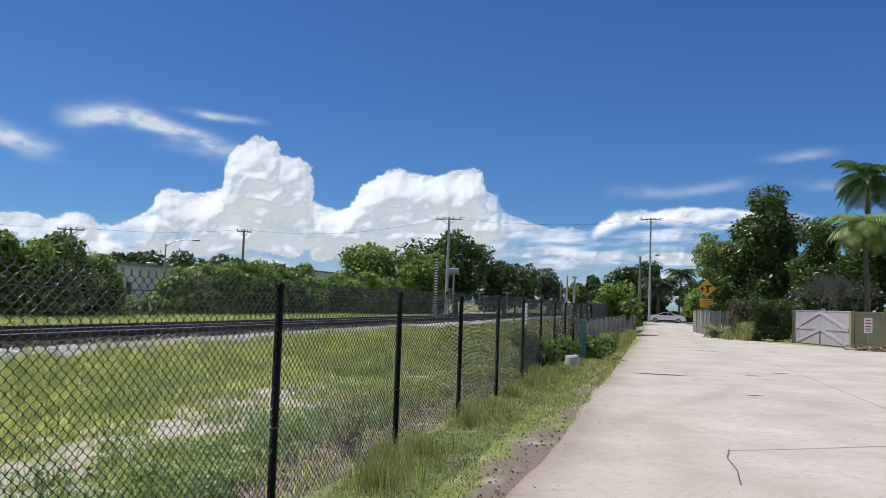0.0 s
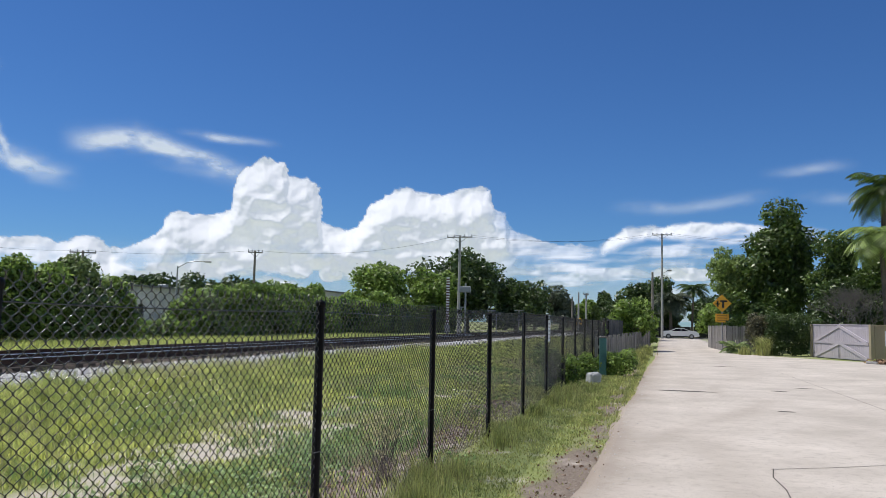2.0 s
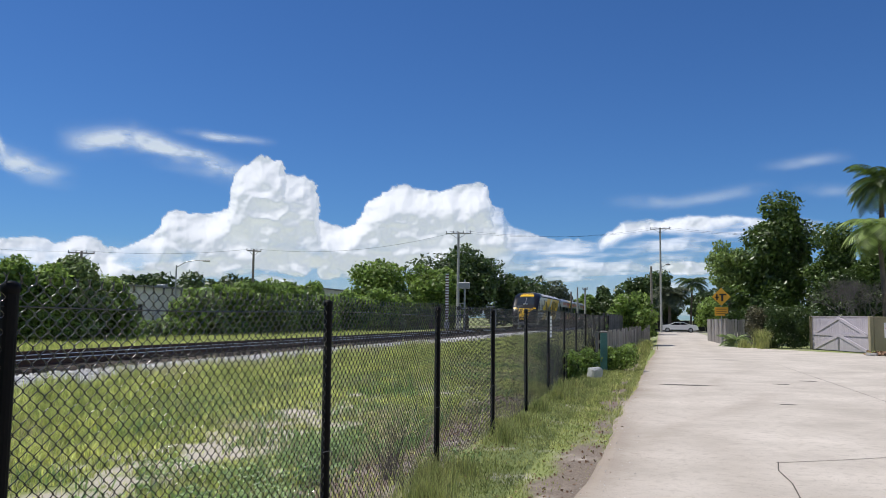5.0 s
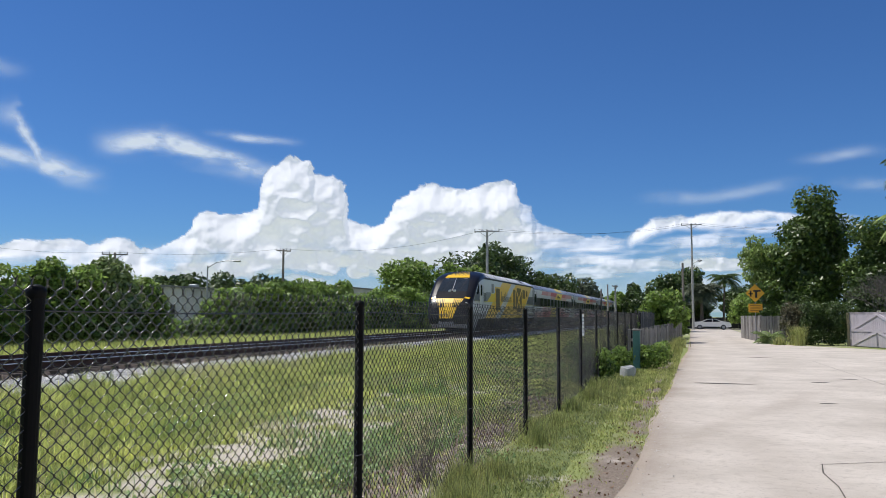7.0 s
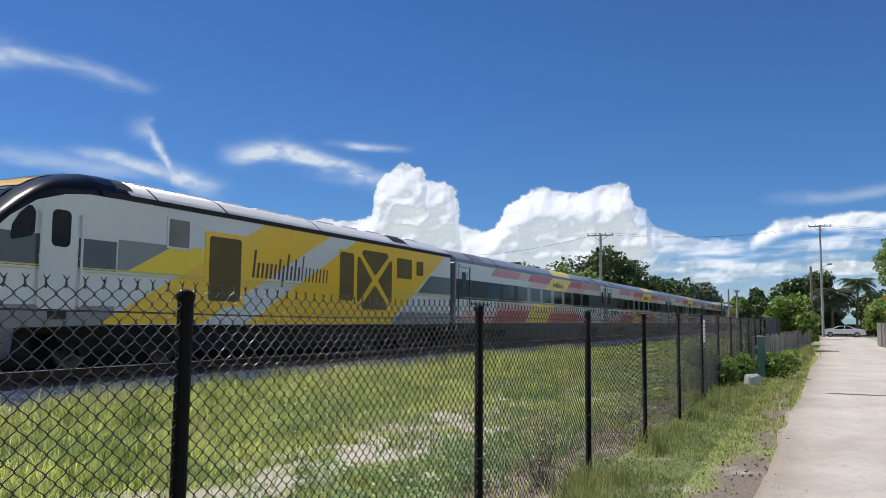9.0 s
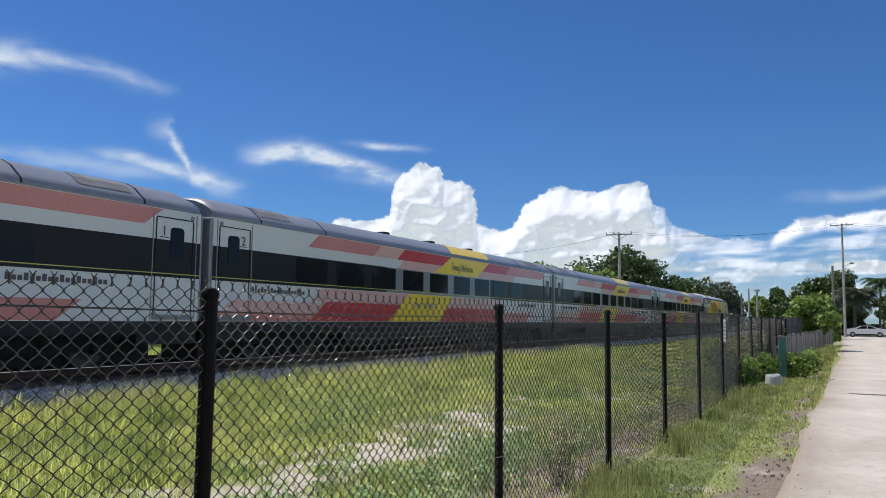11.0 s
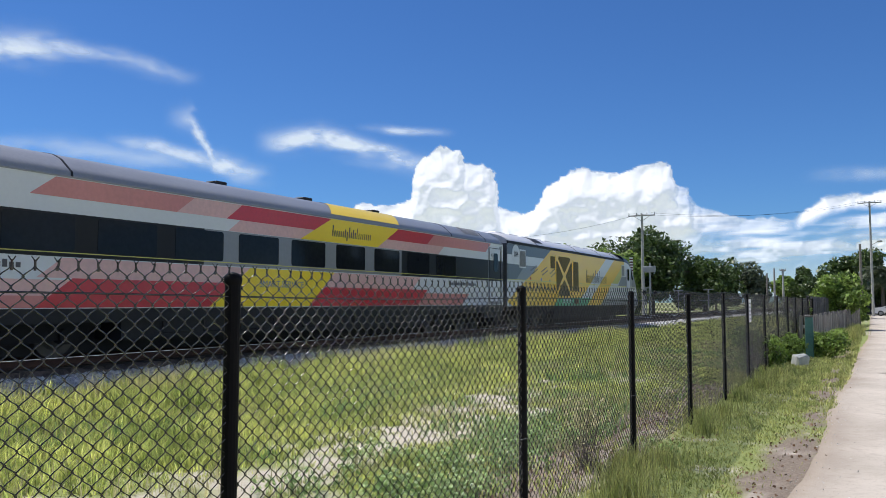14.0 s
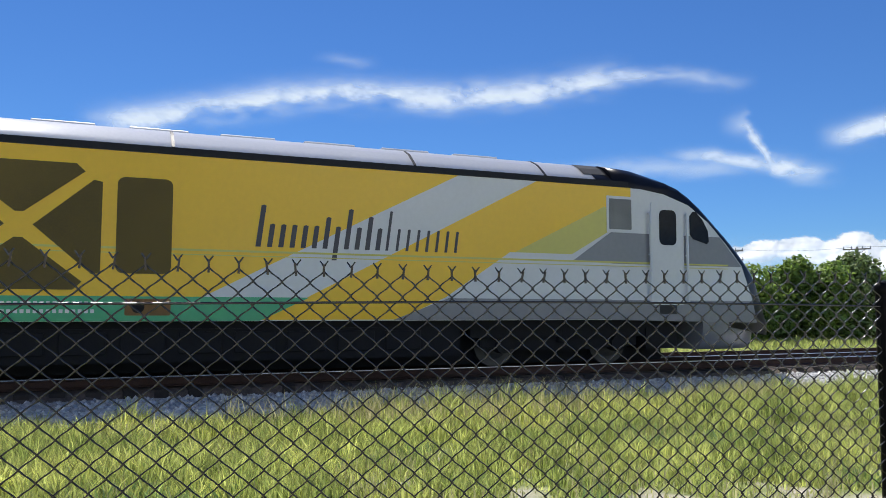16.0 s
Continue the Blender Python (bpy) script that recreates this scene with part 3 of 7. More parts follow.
def build_fence():
    f = thing("chain_link_fence", FENCE_X, 0, 0, "black vinyl-coated chain-link fence on round posts", "fence")
    bm = bmesh.new()
    tube(bm, (0, 0, -0.1), (0, 0, 1.80), 0.032, seg=14)
    p0 = part("post", bm, BLACK, f, smooth=False)
    cap = bmesh.new()
    bmesh.ops.create_uvsphere(cap, u_segments=14, v_segments=8, radius=0.038)
    for v in cap.verts:
        v.co.z = v.co.z * 0.75 if v.co.z > 0 else max(v.co.z * 1.2, -0.045)
        v.co.z += 1.815
    c0 = part("post_cap", cap, BLACK, p0, smooth=True)
    ties = bmesh.new()
    for z in (0.72,):
        tube(ties, (-0.005, -0.036, z), (0.04, -0.03, z + 0.012), 0.0028, seg=5)
        tube(ties, (0.04, -0.03, z + 0.012), (0.04, 0.034, z - 0.006), 0.0028, seg=5)
    k0 = part("wire_tie", ties, GALV, p0, "thin wire tie")
    p0.location = (0, POSTS[0], 0)
    for y in POSTS[1:]:
        p = new("post", p0.data)
        p.parent = f
        lean = RNG.uniform(-0.008, 0.008)
        p.location = (0, y, 0.05 if y > 13 else 0)
        p.rotation_euler = (lean, RNG.uniform(-0.006, 0.006), 0)
        for o in (c0, k0):
            q = new(o.name.split(".")[0], o.data)
            q.parent = p
    # woven wires: each one zigzags down the fence and hooks its neighbours
    pitch, step, rad = 0.0765, 0.033, 0.0029
    y0, y1 = -4.4, 38.6
    count = int((y1 - y0) / (pitch / 2))

    def weave(name, c0, c1, fine, ring):
        """Wires from column c0 to c1; each bend is rounded in `fine` steps."""
        cols = np.arange(c0, c1)
        k = np.arange(54 * fine + 1) / fine
        z = 1.845 - k * step
        wave = np.sin(math.pi * (k[None, :] + cols[:, None] + 0.5))
        tri = np.arcsin(np.clip(wave, -1, 1)) * 2 / math.pi
        Y = y0 + cols[:, None] * pitch / 2 + (0.42 * wave + 0.60 * tri) * pitch / 4
        zz = np.broadcast_to(z, Y.shape)
        # sag and small dents
        bulge = 0.03 * (fbm(Y * 0.5, zz * 0.8, 3, 31) - 0.5)
        Zc = zz - 0.018 * np.sin((Y - 2.446) / 3.05 * math.pi) ** 2 + np.clip((Y - 12) / 4, 0, 1) * 0.04
        C = np.stack([bulge + wave * 0.0035, Y, Zc], -1)
        ang = np.arange(ring) * math.tau / ring
        off = np.stack([np.cos(ang) * rad, np.sin(ang) * rad * 1.2, 0 * ang], -1)
        V = (C[:, :, None, :] + off[None, None]).reshape(-1, 3)
        levels = len(k)
        base = (np.arange(len(cols))[:, None, None] * levels + np.arange(levels - 1)[None, :, None]) * ring
        q = np.arange(ring)[None, None, :]
        q2 = (q + 1) % ring
        F = np.stack([base + q, base + q2, base + ring + q2, base + ring + q], -1).reshape(-1, 4)
        w = from_arrays(name, V, F, WIRE, f, "woven black diamond wire mesh")
        w.data.polygons.foreach_set("use_smooth", np.ones(len(F), dtype=bool))
        tagged(w, kind="stuff")
    near = int(24 / (pitch / 2))
    weave("wire_mesh", 0, near, 3, 5)
    weave("wire_mesh", near, count, 2, 3)
    # twisted tips above the top row
    bm = bmesh.new()
    for c in range(count // 2):
        y = y0 + (c + 0.25) * pitch
        if y > 22:
            break
        zt = 1.842 - 0.018 * math.sin((y - 2.446) / 3.05 * math.pi) ** 2 + min(max((y - 12) / 4, 0), 1) * 0.04
        tube(bm, (0, y, zt - 0.012), (0.004, y + RNG.uniform(-.006, .006), zt + 0.022), 0.004, 0.0035, seg=4)
        tube(bm, (0, y, zt + 0.016), (0.003, y + 0.011, zt + 0.032), 0.003, 0.002, seg=3)
        tube(bm, (0, y, zt + 0.016), (-0.003, y - 0.011, zt + 0.032), 0.003, 0.002, seg=3)
    tagged(part("barbed_edge", bm, WIRE, f, "twisted barb ends along the top"), kind="stuff")
    yy = np.arange(-4.4, 38.7, 0.25)
    zz = 1.745 + 0.008 * np.sin(yy * 1.3) + np.clip((yy - 12) / 4, 0, 1) * 0.04
    ang = np.arange(6) * math.tau / 6
    V = np.stack([0.006 + 0.0038 * np.cos(ang)[None, :] + 0 * yy[:, None], yy[:, None] + 0 * ang[None, :], zz[:, None] + 0.0038 * np.sin(ang)[None, :]], -1).reshape(-1, 3)
    i, q = np.arange(len(yy) - 1)[:, None] * 6, np.arange(6)[None, :]
    F = np.stack([i + q, i + (q + 1) % 6, i + 6 + (q + 1) % 6, i + 6 + q], -1).reshape(-1, 4)
    from_arrays("tension_wire", V, F, WIRE, f, "top tension wire")


build_fence()

# ---- train ----
HALF = 1.58           # half width of the cars
SIDE = HALF + 0.004
CAR = 26.2            # coupled length of a coach


def plate(name, parent, pts, material, label="", d=0.004, base=HALF, s=1, bevel=None):
    """A painted or fixed panel on the near side: pts are (along, height)."""
    bm = bmesh.new()
    prism(bm, [(s * u, h) for u, h in pts], "x", base - 0.01, base + d)
    return part(name, bm, material, parent, label)


def rounded(u0, u1, h0, h1, r=0.1, k=4):
    out = []
    for cu, ch, a0 in ((u1 - r, h1 - r, 0), (u0 + r, h1 - r, 90), (u0 + r, h0 + r, 180), (u1 - r, h0 + r, 270)):
        for i in range(k + 1):
            a = radians(a0 + 90 * i / k)
            out.append((cu + r * math.cos(a), ch + r * math.sin(a)))
    return out


def shell(parent, name, sections, material, label="", smooth=True, close=True):
    """A skin through cross-sections of equal count: each is (y, [(x, z), ...])."""
    bm = bmesh.new()
    rows = [[bm.verts.new((x, y, z)) for x, z in pts] for y, pts in sections]
    for a, b in zip(rows, rows[1:]):
        for i in range(len(a) - 1):
            bm.faces.new((a[i], a[i + 1], b[i + 1], b[i]))
    if close:
        for r in (rows[0], rows[-1]):
            bm.faces.new(r)
    ob = part(name, bm, material, parent, label, smooth)
    if smooth:
        for p in ob.data.polygons:
            p.use_smooth = len(p.vertices) == 4
    return ob


def roof_profile(gut, top, w=HALF, inset=0.0):
    w -= inset
    half = [(w, gut), (w - 0.02, gut + 0.12), (w - 0.16, gut + 0.24), (w - 0.36, gut + (top - gut) * 0.66), (w - 0.62, gut + (top - gut) * 0.86), (w - 0.95, top - 0.02), (0, top)]
    return half + [(-x, z) for x, z in half[-2::-1]]


def wordmark(parent, name, u0, u1, h0, xh, s, base, material):
    """The painted name as plain upright strokes and blocks of its size."""
    heights = [1.8, 1.0, 1.0, 1.4, 1.8, 1.5, 1.8, 1.0, 1.0, 1.0]
    pitch = (u1 - u0) / len(heights)
    for i, k in enumerate(heights):
        for f, kk in ((0.0, k), (0.5, 1.0)):
            u = u0 + (i + f) * pitch
            lo = h0 - (0.5 * xh if i == 3 and f else 0)
            t = pitch * (0.22 if i < 6 else 0.13)
            hi = h0 + xh * kk
            sl = 0.12
            bm = bmesh.new()
            prism(bm, [(s * p, q) for p, q in ((u + (lo - h0) * sl, lo), (u + t + (lo - h0) * sl, lo), (u + t + (hi - h0) * sl, hi - 0.2 * t), (u + 0.5 * t + (hi - h0) * sl, hi), (u + (hi - h0) * sl, hi - 0.2 * t))],
                  "x", base - 0.004, base + 0.006)
            part(name + "_stroke", bm, material, parent, "charcoal painted wordmark stroke")


def number(parent, text, u, h, size, s, base, material, name="number", label="dark painted number"):
    cu = bpy.data.curves.new("number", "FONT")
    cu.body = text
    cu.size = size
    cu.extrude = 0.004
    cu.align_x = "CENTER"
    ob = new("number_text", cu)
    dg = bpy.context.evaluated_depsgraph_get()
    me = bpy.data.meshes.new_from_object(ob.evaluated_get(dg))
    bpy.data.objects.remove(ob)
    n = link_mesh(name, me, material, parent, label)
    # text faces +x and reads towards +y
    n.matrix_basis = Matrix.Translation((base + 0.004, s * u, h)) @ Matrix(((0, 0, 1, 0), (1, 0, 0, 0), (0, 1, 0, 0), (0, 0, 0, 1)))
    return n


def wheelset(parent, y):
    bm = bmesh.new()
    for x in (-0.72, 0.72):
        tube(bm, (x - 0.065, y, 0.46), (x + 0.065, y, 0.46), 0.46, seg=24)
        sgn = 1 if x > 0 else -1
        tube(bm, (x + sgn * 0.065, y, 0.46), (x + sgn * 0.10, y, 0.46), 0.30, 0.2, seg=20)
    tube(bm, (-0.9, y, 0.46), (0.9, y, 0.46), 0.09, seg=10)
    part("wheelset", bm, mat("worn wheel steel", (0.10, 0.095, 0.09), 0.5, (0.05, 0.05, 0.05), 4, 0.6, 40, metal=0.5), parent, smooth=False)


def bogie(parent, y, gap=2.6):
    b = bmesh.new()
    for x in (-1.08, 1.08):
        prism(b, [(y - gap / 2 - 0.5, 0.42), (y - gap / 2 - 0.5, 0.62), (y - 0.55, 0.72), (y + 0.55, 0.72), (y + gap / 2 + 0.5, 0.62),
                  (y + gap / 2 + 0.5, 0.42), (y + 0.5, 0.34), (y - 0.5, 0.34)], "x", x - 0.07, x + 0.07)
        for dy in (-gap / 2, gap / 2):
            tube(b, (x - 0.1, y + dy, 0.46), (x + 0.14, y + dy, 0.46), 0.17, seg=12)
            tube(b, (x, y + dy - 0.35, 0.6), (x, y + dy - 0.35, 0.9), 0.09, seg=10)
            tube(b, (x, y + dy + 0.35, 0.6), (x, y + dy + 0.35, 0.9), 0.09, seg=10)
        tube(b, (x + 0.05, y, 0.5), (x + 0.05, y, 0.95), 0.14, seg=12)
    box(b, -1.0, 1.0, y - 0.3, y + 0.3, 0.5, 0.85)
    for x in (-1.2, 1.2):
        box(b, x - 0.06, x + 0.06, y - gap / 2 - 0.75, y + gap / 2 + 0.75, 0.62, 0.95)
    part("bogie_frame", b, T_UNDER, parent)
    for dy in (-gap / 2, gap / 2):
        wheelset(parent, y + dy)


def locomotive(lead):
    s = -1 if lead else 1
    loco = thing("locomotive", label=("yellow and grey diesel locomotive with a black cab and yellow nose"
                                      if lead else "yellow and grey diesel locomotive with a green lower band"),
                 category="locomotive", group="cars of the train")
    u0, uc = 0.42, 18.6
    K = -0.75 if lead else 0.0      # the leading cab sits closer to its engine room
    sill, gut, top = 0.98, 3.86, 4.46
    # body: flat sides from the rear end to the cab, then the cab that tapers to the nose
    sides = [(HALF, gut), (HALF, sill), (-HALF, sill), (-HALF, gut)]
    bm = bmesh.new()
    prism(bm, [(s * u0, sill), (s * (uc + K), sill), (s * (uc + K), gut), (s * u0, gut)], "x", -HALF, HALF)
    part("body", bm, T_WHITE, loco)
    rp = roof_profile(gut, top)
    shell(loco, "roof", [(s * u0, roof_profile(gut, top - 0.1)), (s * (u0 + 0.5), rp), (s * (18.25 + K), rp)], T_SILVER, "silver grey curved roof")
    # gutter with a row of clips
    bm = boxes((HALF - 0.03, HALF + 0.035, min(s * u0, s * (19.0 + K)), max(s * u0, s * (19.0 + K)), gut - 0.015, gut + 0.03),
               (HALF - 0.06, HALF + 0.01, min(s * u0, s * (19.0 + K)), max(s * u0, s * (19.0 + K)), gut + 0.035, gut + 0.11))
    part("gutter", bm, T_SKIRT, loco, "dark gutter strip along the roof edge")
    for u in (4.0, 9.9, 14.2, 17.0 + K / 2):
        r = [(x * 1.004, z + 0.006) for x, z in rp]
        shell(loco, "roof_joint", [(s * u, r), (s * (u + 0.05), r)], T_SKIRT, smooth=False)
    hatch = [(x * 1.006, z + 0.012) for x, z in rp[2:5]]
    for u in (3.99, 18.0 + K):
        w = 1.1 if u < 10 else 0.55
        shell(loco, "roof_vent", [(s * u, hatch), (s * (u + w), hatch)], DARKHOLE, "black louvred roof vent", smooth=False, close=False)
    for u in np.arange(2.0, 16.7, 1.55):
        part("roof_hatch", boxes((-0.55, 0.55, s * u - 0.5, s * u + 0.5, top - 0.01, top + 0.05), bevel=0.015), T_SILVER, loco)
    # cab: sections shrink and lean back towards the nose
    def cab_section(u):
        f = (u - uc) / (23.1 - uc)
        w = HALF * (1 - 0.25 * max(0, (u - 21.7) / 1.4) ** 2.0)
        t = np.interp(u, [18.2, 19.2, 20.05, 20.75, 21.4, 21.98, 22.4, 22.72, 22.98, 23.1], [4.46, 4.40, 4.14, 3.74, 3.16, 2.62, 2.22, 1.76, 1.2, 0.95])
        g = min(gut, t - 0.1 - 0.24 * f)
        low = np.interp(u, [18.6, 21.0, 23.0], [sill, 0.9, 0.6])
        g = max(g, low + 0.3)
        n = 9
        up = [(math.copysign(abs(math.cos(math.pi * i / n)) ** 0.6, math.cos(math.pi * i / n)) * w,
               g + (t - g) * math.sin(math.pi * i / n) ** 0.7) for i in range(n + 1)]
        return [(w * 0.97, low), (w, low + 0.3)] + up + [(-w, low + 0.3), (-w * 0.97, low)]
    us = [18.2, 18.6, 19.2, 19.6, 20.0, 20.3, 20.6, 20.9, 21.2, 21.5, 21.75, 22.0, 22.2, 22.4, 22.6, 22.8, 22.95, 23.1]
    sec = [(s * u, cab_section(max(u, 18.6))) for u in us[1:]]
    shell(loco, "cab", sec, T_BLACK, "glossy black sloping cab and nose")
    cap_s = roof_profile(gut, top + 0.012, HALF + 0.01)
    shell(loco, "cab_roof", [(s * 18.2, cap_s), (s * 18.62, cap_s)], T_BLACK, close=False)
    # light grey cab side with a black swoop above it
    side = [(18.55, 3.84), (19.3, 3.83), (19.9, 3.75), (20.55, 3.54), (21.1, 3.16), (21.6, 2.66), (22.0, 2.2), (22.3, 1.40), (18.55, 1.40)]
    plate("cab_side", loco, side, T_WHITE, "light grey cab side", d=0.006, s=s)
    plate("cab_stripe", loco, [(18.55, 2.85), (19.6, 2.85), (21.40, 2.85), (22.0, 2.18), (18.55, 2.18)], T_DGREY if lead else T_MGREY, d=0.010, s=s, label="grey band over the cab side")
    plate("cab_skirt", loco, [(18.55, 1.40), (22.3, 1.40), (22.4, 0.9), (18.55, 0.98)], T_MGREY, d=0.006, s=s, label="grey lower cab side")
    plate("cab_door", loco, rounded(19.55, 20.4, 1.30, 3.58, 0.08), T_WHITE, "grey cab door with a dark window", d=0.024, s=s)
    plate("door_window", loco, rounded(19.76, 20.2, 2.62, 3.4, 0.12), T_GLASS, "dark cab door window", d=0.034, s=s)
    plate("cab_window", loco, [(20.58, 3.30), (20.66, 3.40), (20.74, 3.40), (20.92, 3.22), (21.06, 2.98), (21.08, 2.74), (21.03, 2.68), (20.66, 2.78), (20.58, 2.88)], T_GLASS, "dark cab side window", d=0.026, s=s)
    bm = bmesh.new()
    for u in (19.5, 20.46):
        tube(bm, (HALF + 0.07, s * u, 1.35), (HALF + 0.07, s * u, 3.35), 0.028, seg=8)
        for h in (1.4, 2.4, 3.3):
            tube(bm, (HALF, s * u, h), (HALF + 0.07, s * u, h), 0.018, seg=6)
    part("grab_rail", bm, T_WHITE, loco, "long grab rails beside the cab door")
    # a dark plate painted in for the shaded step recess
    plate("step_opening", loco, rounded(19.75, 20.2, 1.1, 1.32, 0.03), DARKHOLE, d=0.012, s=s)
    # livery
    if lead:
        plate("side_stripe", loco, [(16.1, 2.92), (17.75, 2.92), (17.75, 2.2), (17.5, 2.2)], T_MGREY, "mid grey slanted band", s=s, d=0.007)
        plate("side_stripe", loco, [(14.1, 2.92), (16.1, 2.92), (17.5, 2.2), (15.5, 2.2)], T_YELLOW, "paler yellow slanted patch", s=s, d=0.005)
        plate("side_stripe", loco, [(0.95, gut - .02), (12.65, gut - .02), (18.2, 1.0), (5.6, 1.0)], T_GOLD, "broad yellow livery band", s=s, d=0.008)
        plate("side_stripe", loco, [(7.85, gut - .02), (9.4, gut - .02), (15.1, 1.0), (13.4, 1.0)], T_WHITE, "light grey diagonal stripe", s=s, d=0.011)
        plate("side_stripe", loco, [(u0, 2.95), (2.3, 2.95), (3.4, 2.2), (u0, 2.2)], T_DGREY, "dark grey end band", s=s, d=0.011)
        plate("side_stripe", loco, [(u0, 1.45), (4.7, 1.45), (5.4, 1.0), (u0, 1.0)], T_MGREY, "grey lower end band", s=s, d=0.006)
        plate("grille", loco, rounded(13.68, 14.88, 1.60, 3.30, 0.08), T_MESH, "brown mesh air grille", d=0.03, s=s)
        plate("grille_frame", loco, rounded(13.52, 15.04, 1.45, 3.42, 0.05), T_GOLD, "yellow grille surround", d=0.018, s=s)
        wordmark(loco, "wordmark", -13.2, -9.45, 2.30, 0.44, 1, HALF + 0.014, T_LOGO)
        vents = ((3.9, 5.05, 2.72, 3.48), (2.95, 3.5, 2.9, 3.46))
        xl = 5.45
    else:
        plate("side_stripe", loco, [(u0, gut - .02), (5.9, gut - .02), (2.3, 2.2), (u0, 2.2)], T_DGREY, "dark grey livery end", s=s, d=0.006)
        plate("side_stripe", loco, [(u0, 3.35), (5.0, 3.35), (4.2, 2.92), (u0, 2.92)], T_WHITE, "light grey band", s=s, d=0.009)
        plate("side_stripe", loco, [(2.4, 2.92), (4.2, 2.92), (2.5, 2.2), (1.4, 2.2)], T_MGREY, "grey diagonal", s=s, d=0.009)
        plate("side_stripe", loco, [(5.8, gut - .02), (19.05, gut - .02), (19.05, 3.34), (13.9, 1.0), (1.0, 1.0), (u0, 1.2), (2.4, 2.15), (3.2, 2.5)], T_GOLD, "broad yellow livery band", s=s, d=0.011)
        plate("side_stripe", loco, [(10.45, 1.40), (12.2, 1.40), (16.8, gut - .02), (15.1, gut - .02)], T_WHITE, "light grey diagonal stripe", s=s, d=0.014)
        plate("side_stripe", loco, [(14.8, 1.40), (18.55, 1.40), (18.55, 2.35), (16.2, 2.35)], T_WHITE, "light grey lower band", s=s, d=0.014)
        plate("side_stripe", loco, [(13.8, 0.99), (18.55, 0.99), (18.55, 1.41), (14.9, 1.41)], T_MGREY, "grey lower band", s=s, d=0.016)
        plate("side_stripe", loco, [(16.3, 2.35), (17.6, 2.35), (18.55, 2.9), (18.55, 3.3), (18.4, 3.4)], T_YGREY, "muted yellow patch", s=s, d=0.016)
        plate("side_stripe", loco, [(17.6, 2.2), (18.55, 2.2), (18.55, 2.85)], T_MGREY, "grey patch", s=s, d=0.017)
        plate("side_stripe", loco, [(6.15, 0.985), (11.4, 0.985), (12.25, 1.40), (6.8, 1.40)], T_GREEN, "green lower band", s=s, d=0.016)
        plate("filler_cap", loco, rounded(9.25, 9.95, 1.08, 1.36, 0.03), mat("rusty filler recess", (0.25, 0.13, 0.04), 0.7), "brown fuel filler recess", d=0.022, s=s)
        bm = bmesh.new()
        tube(bm, (HALF + 0.02, 9.45, 1.22), (HALF + 0.03, 9.45, 1.22), 0.10, seg=14)
        part("filler_cap", bm, T_UNDER, loco)
        bars = bmesh.new()
        for i in range(16):
            a = 7.4 + i * 0.09
            for h in (1.12, 1.25):
                box(bars, HALF + 0.01, HALF + 0.019, a, a + 0.055, h, h + 0.06)
        part("small_lettering", bars, SIGNWHT, loco, "illegible small white lettering")
        bars = bmesh.new()
        for i in range(12):
            a = 1.85 + i * 0.39
            box(bars, HALF + 0.01, HALF + 0.016, a, a + 0.07, 1.72, 1.95)
            box(bars, HALF + 0.01, HALF + 0.016, a + 0.19, a + 0.26, 1.72, 1.9)
        part("lettering_bars", bars, T_LOGO, loco, "charcoal lettering shapes low on the side")
        bm = bmesh.new()
        tube(bm, (HALF, 1.35, 3.42), (HALF + 0.016, 1.35, 3.42), 0.40, seg=28)
        part("number_disc", bm, T_WHITE, loco, "light grey disc behind the number")
        number(loco, "104", 1.35, 3.27, 0.36, 1, HALF + 0.018, T_LOGO)
        plate("grille", loco, rounded(1.82, 2.46, 2.84, 3.58, 0.03), T_GRILL, "grey louvred vent", d=0.03, s=s)
        plate("grille_frame", loco, rounded(1.76, 2.52, 2.78, 3.64, 0.03), T_WHITE, d=0.02, s=s)
        for u, h, m in ((3.1, 2.32, SIGNRED), (4.45, 2.3, mat("blue dot paint", (0.05, 0.15, 0.5), 0.5)), (5.6, 2.25, T_MGREY)):
            bm = bmesh.new()
            tube(bm, (HALF + 0.01, u, h), (HALF + 0.016, u, h), 0.07, seg=12)
            part("route_dot", bm, m, loco)
            bars = bmesh.new()
            for i in range(6):
                for j in (0, 1):
                    box(bars, HALF + 0.01, HALF + 0.0155, u + i * 0.13 + j * .15, u + i * 0.13 + 0.09 + j * .15, h + 0.36 + i * 0.045 - j * 0.16, h + 0.42 + i * 0.045 - j * 0.16)
            part("small_lettering", bars, T_LOGO, loco, "illegible small slanted lettering")
        wordmark(loco, "wordmark", 11.3, 15.2, 2.30, 0.42, 1, HALF + 0.016, T_LOGO)
        vents = ((5.72, 6.33, 2.91, 3.53),)
        xl = 6.52
    plate("grille", loco, rounded(18.5, 19.05, 2.92, 3.58, 0.02), T_GRILL, "grey square vent", d=0.03, s=s) if not lead else \
        plate("grille", loco, rounded(15.62, 16.28, 2.90, 3.58, 0.02), T_GRILL, "grey square vent", d=0.03, s=s)
    a, b = (15.56, 16.34) if lead else (18.44, 19.11)
    plate("grille_frame", loco, rounded(a, b, 2.85, 3.64, 0.02), T_WHITE, "light grey vent surround", d=0.022, s=s)
    for a, b, c, d in vents:
        plate("grille", loco, rounded(a, b, c, d, 0.03), T_MESH, "brown mesh vent", d=0.02, s=s)
    # the crossed radiator screen: four mesh cells in a yellow frame
    w, hb, ht = 2.35, 1.50, 3.58
    a, b, m, hm = xl, xl + w, xl + w / 2, (hb + ht) / 2
    e = 0.13
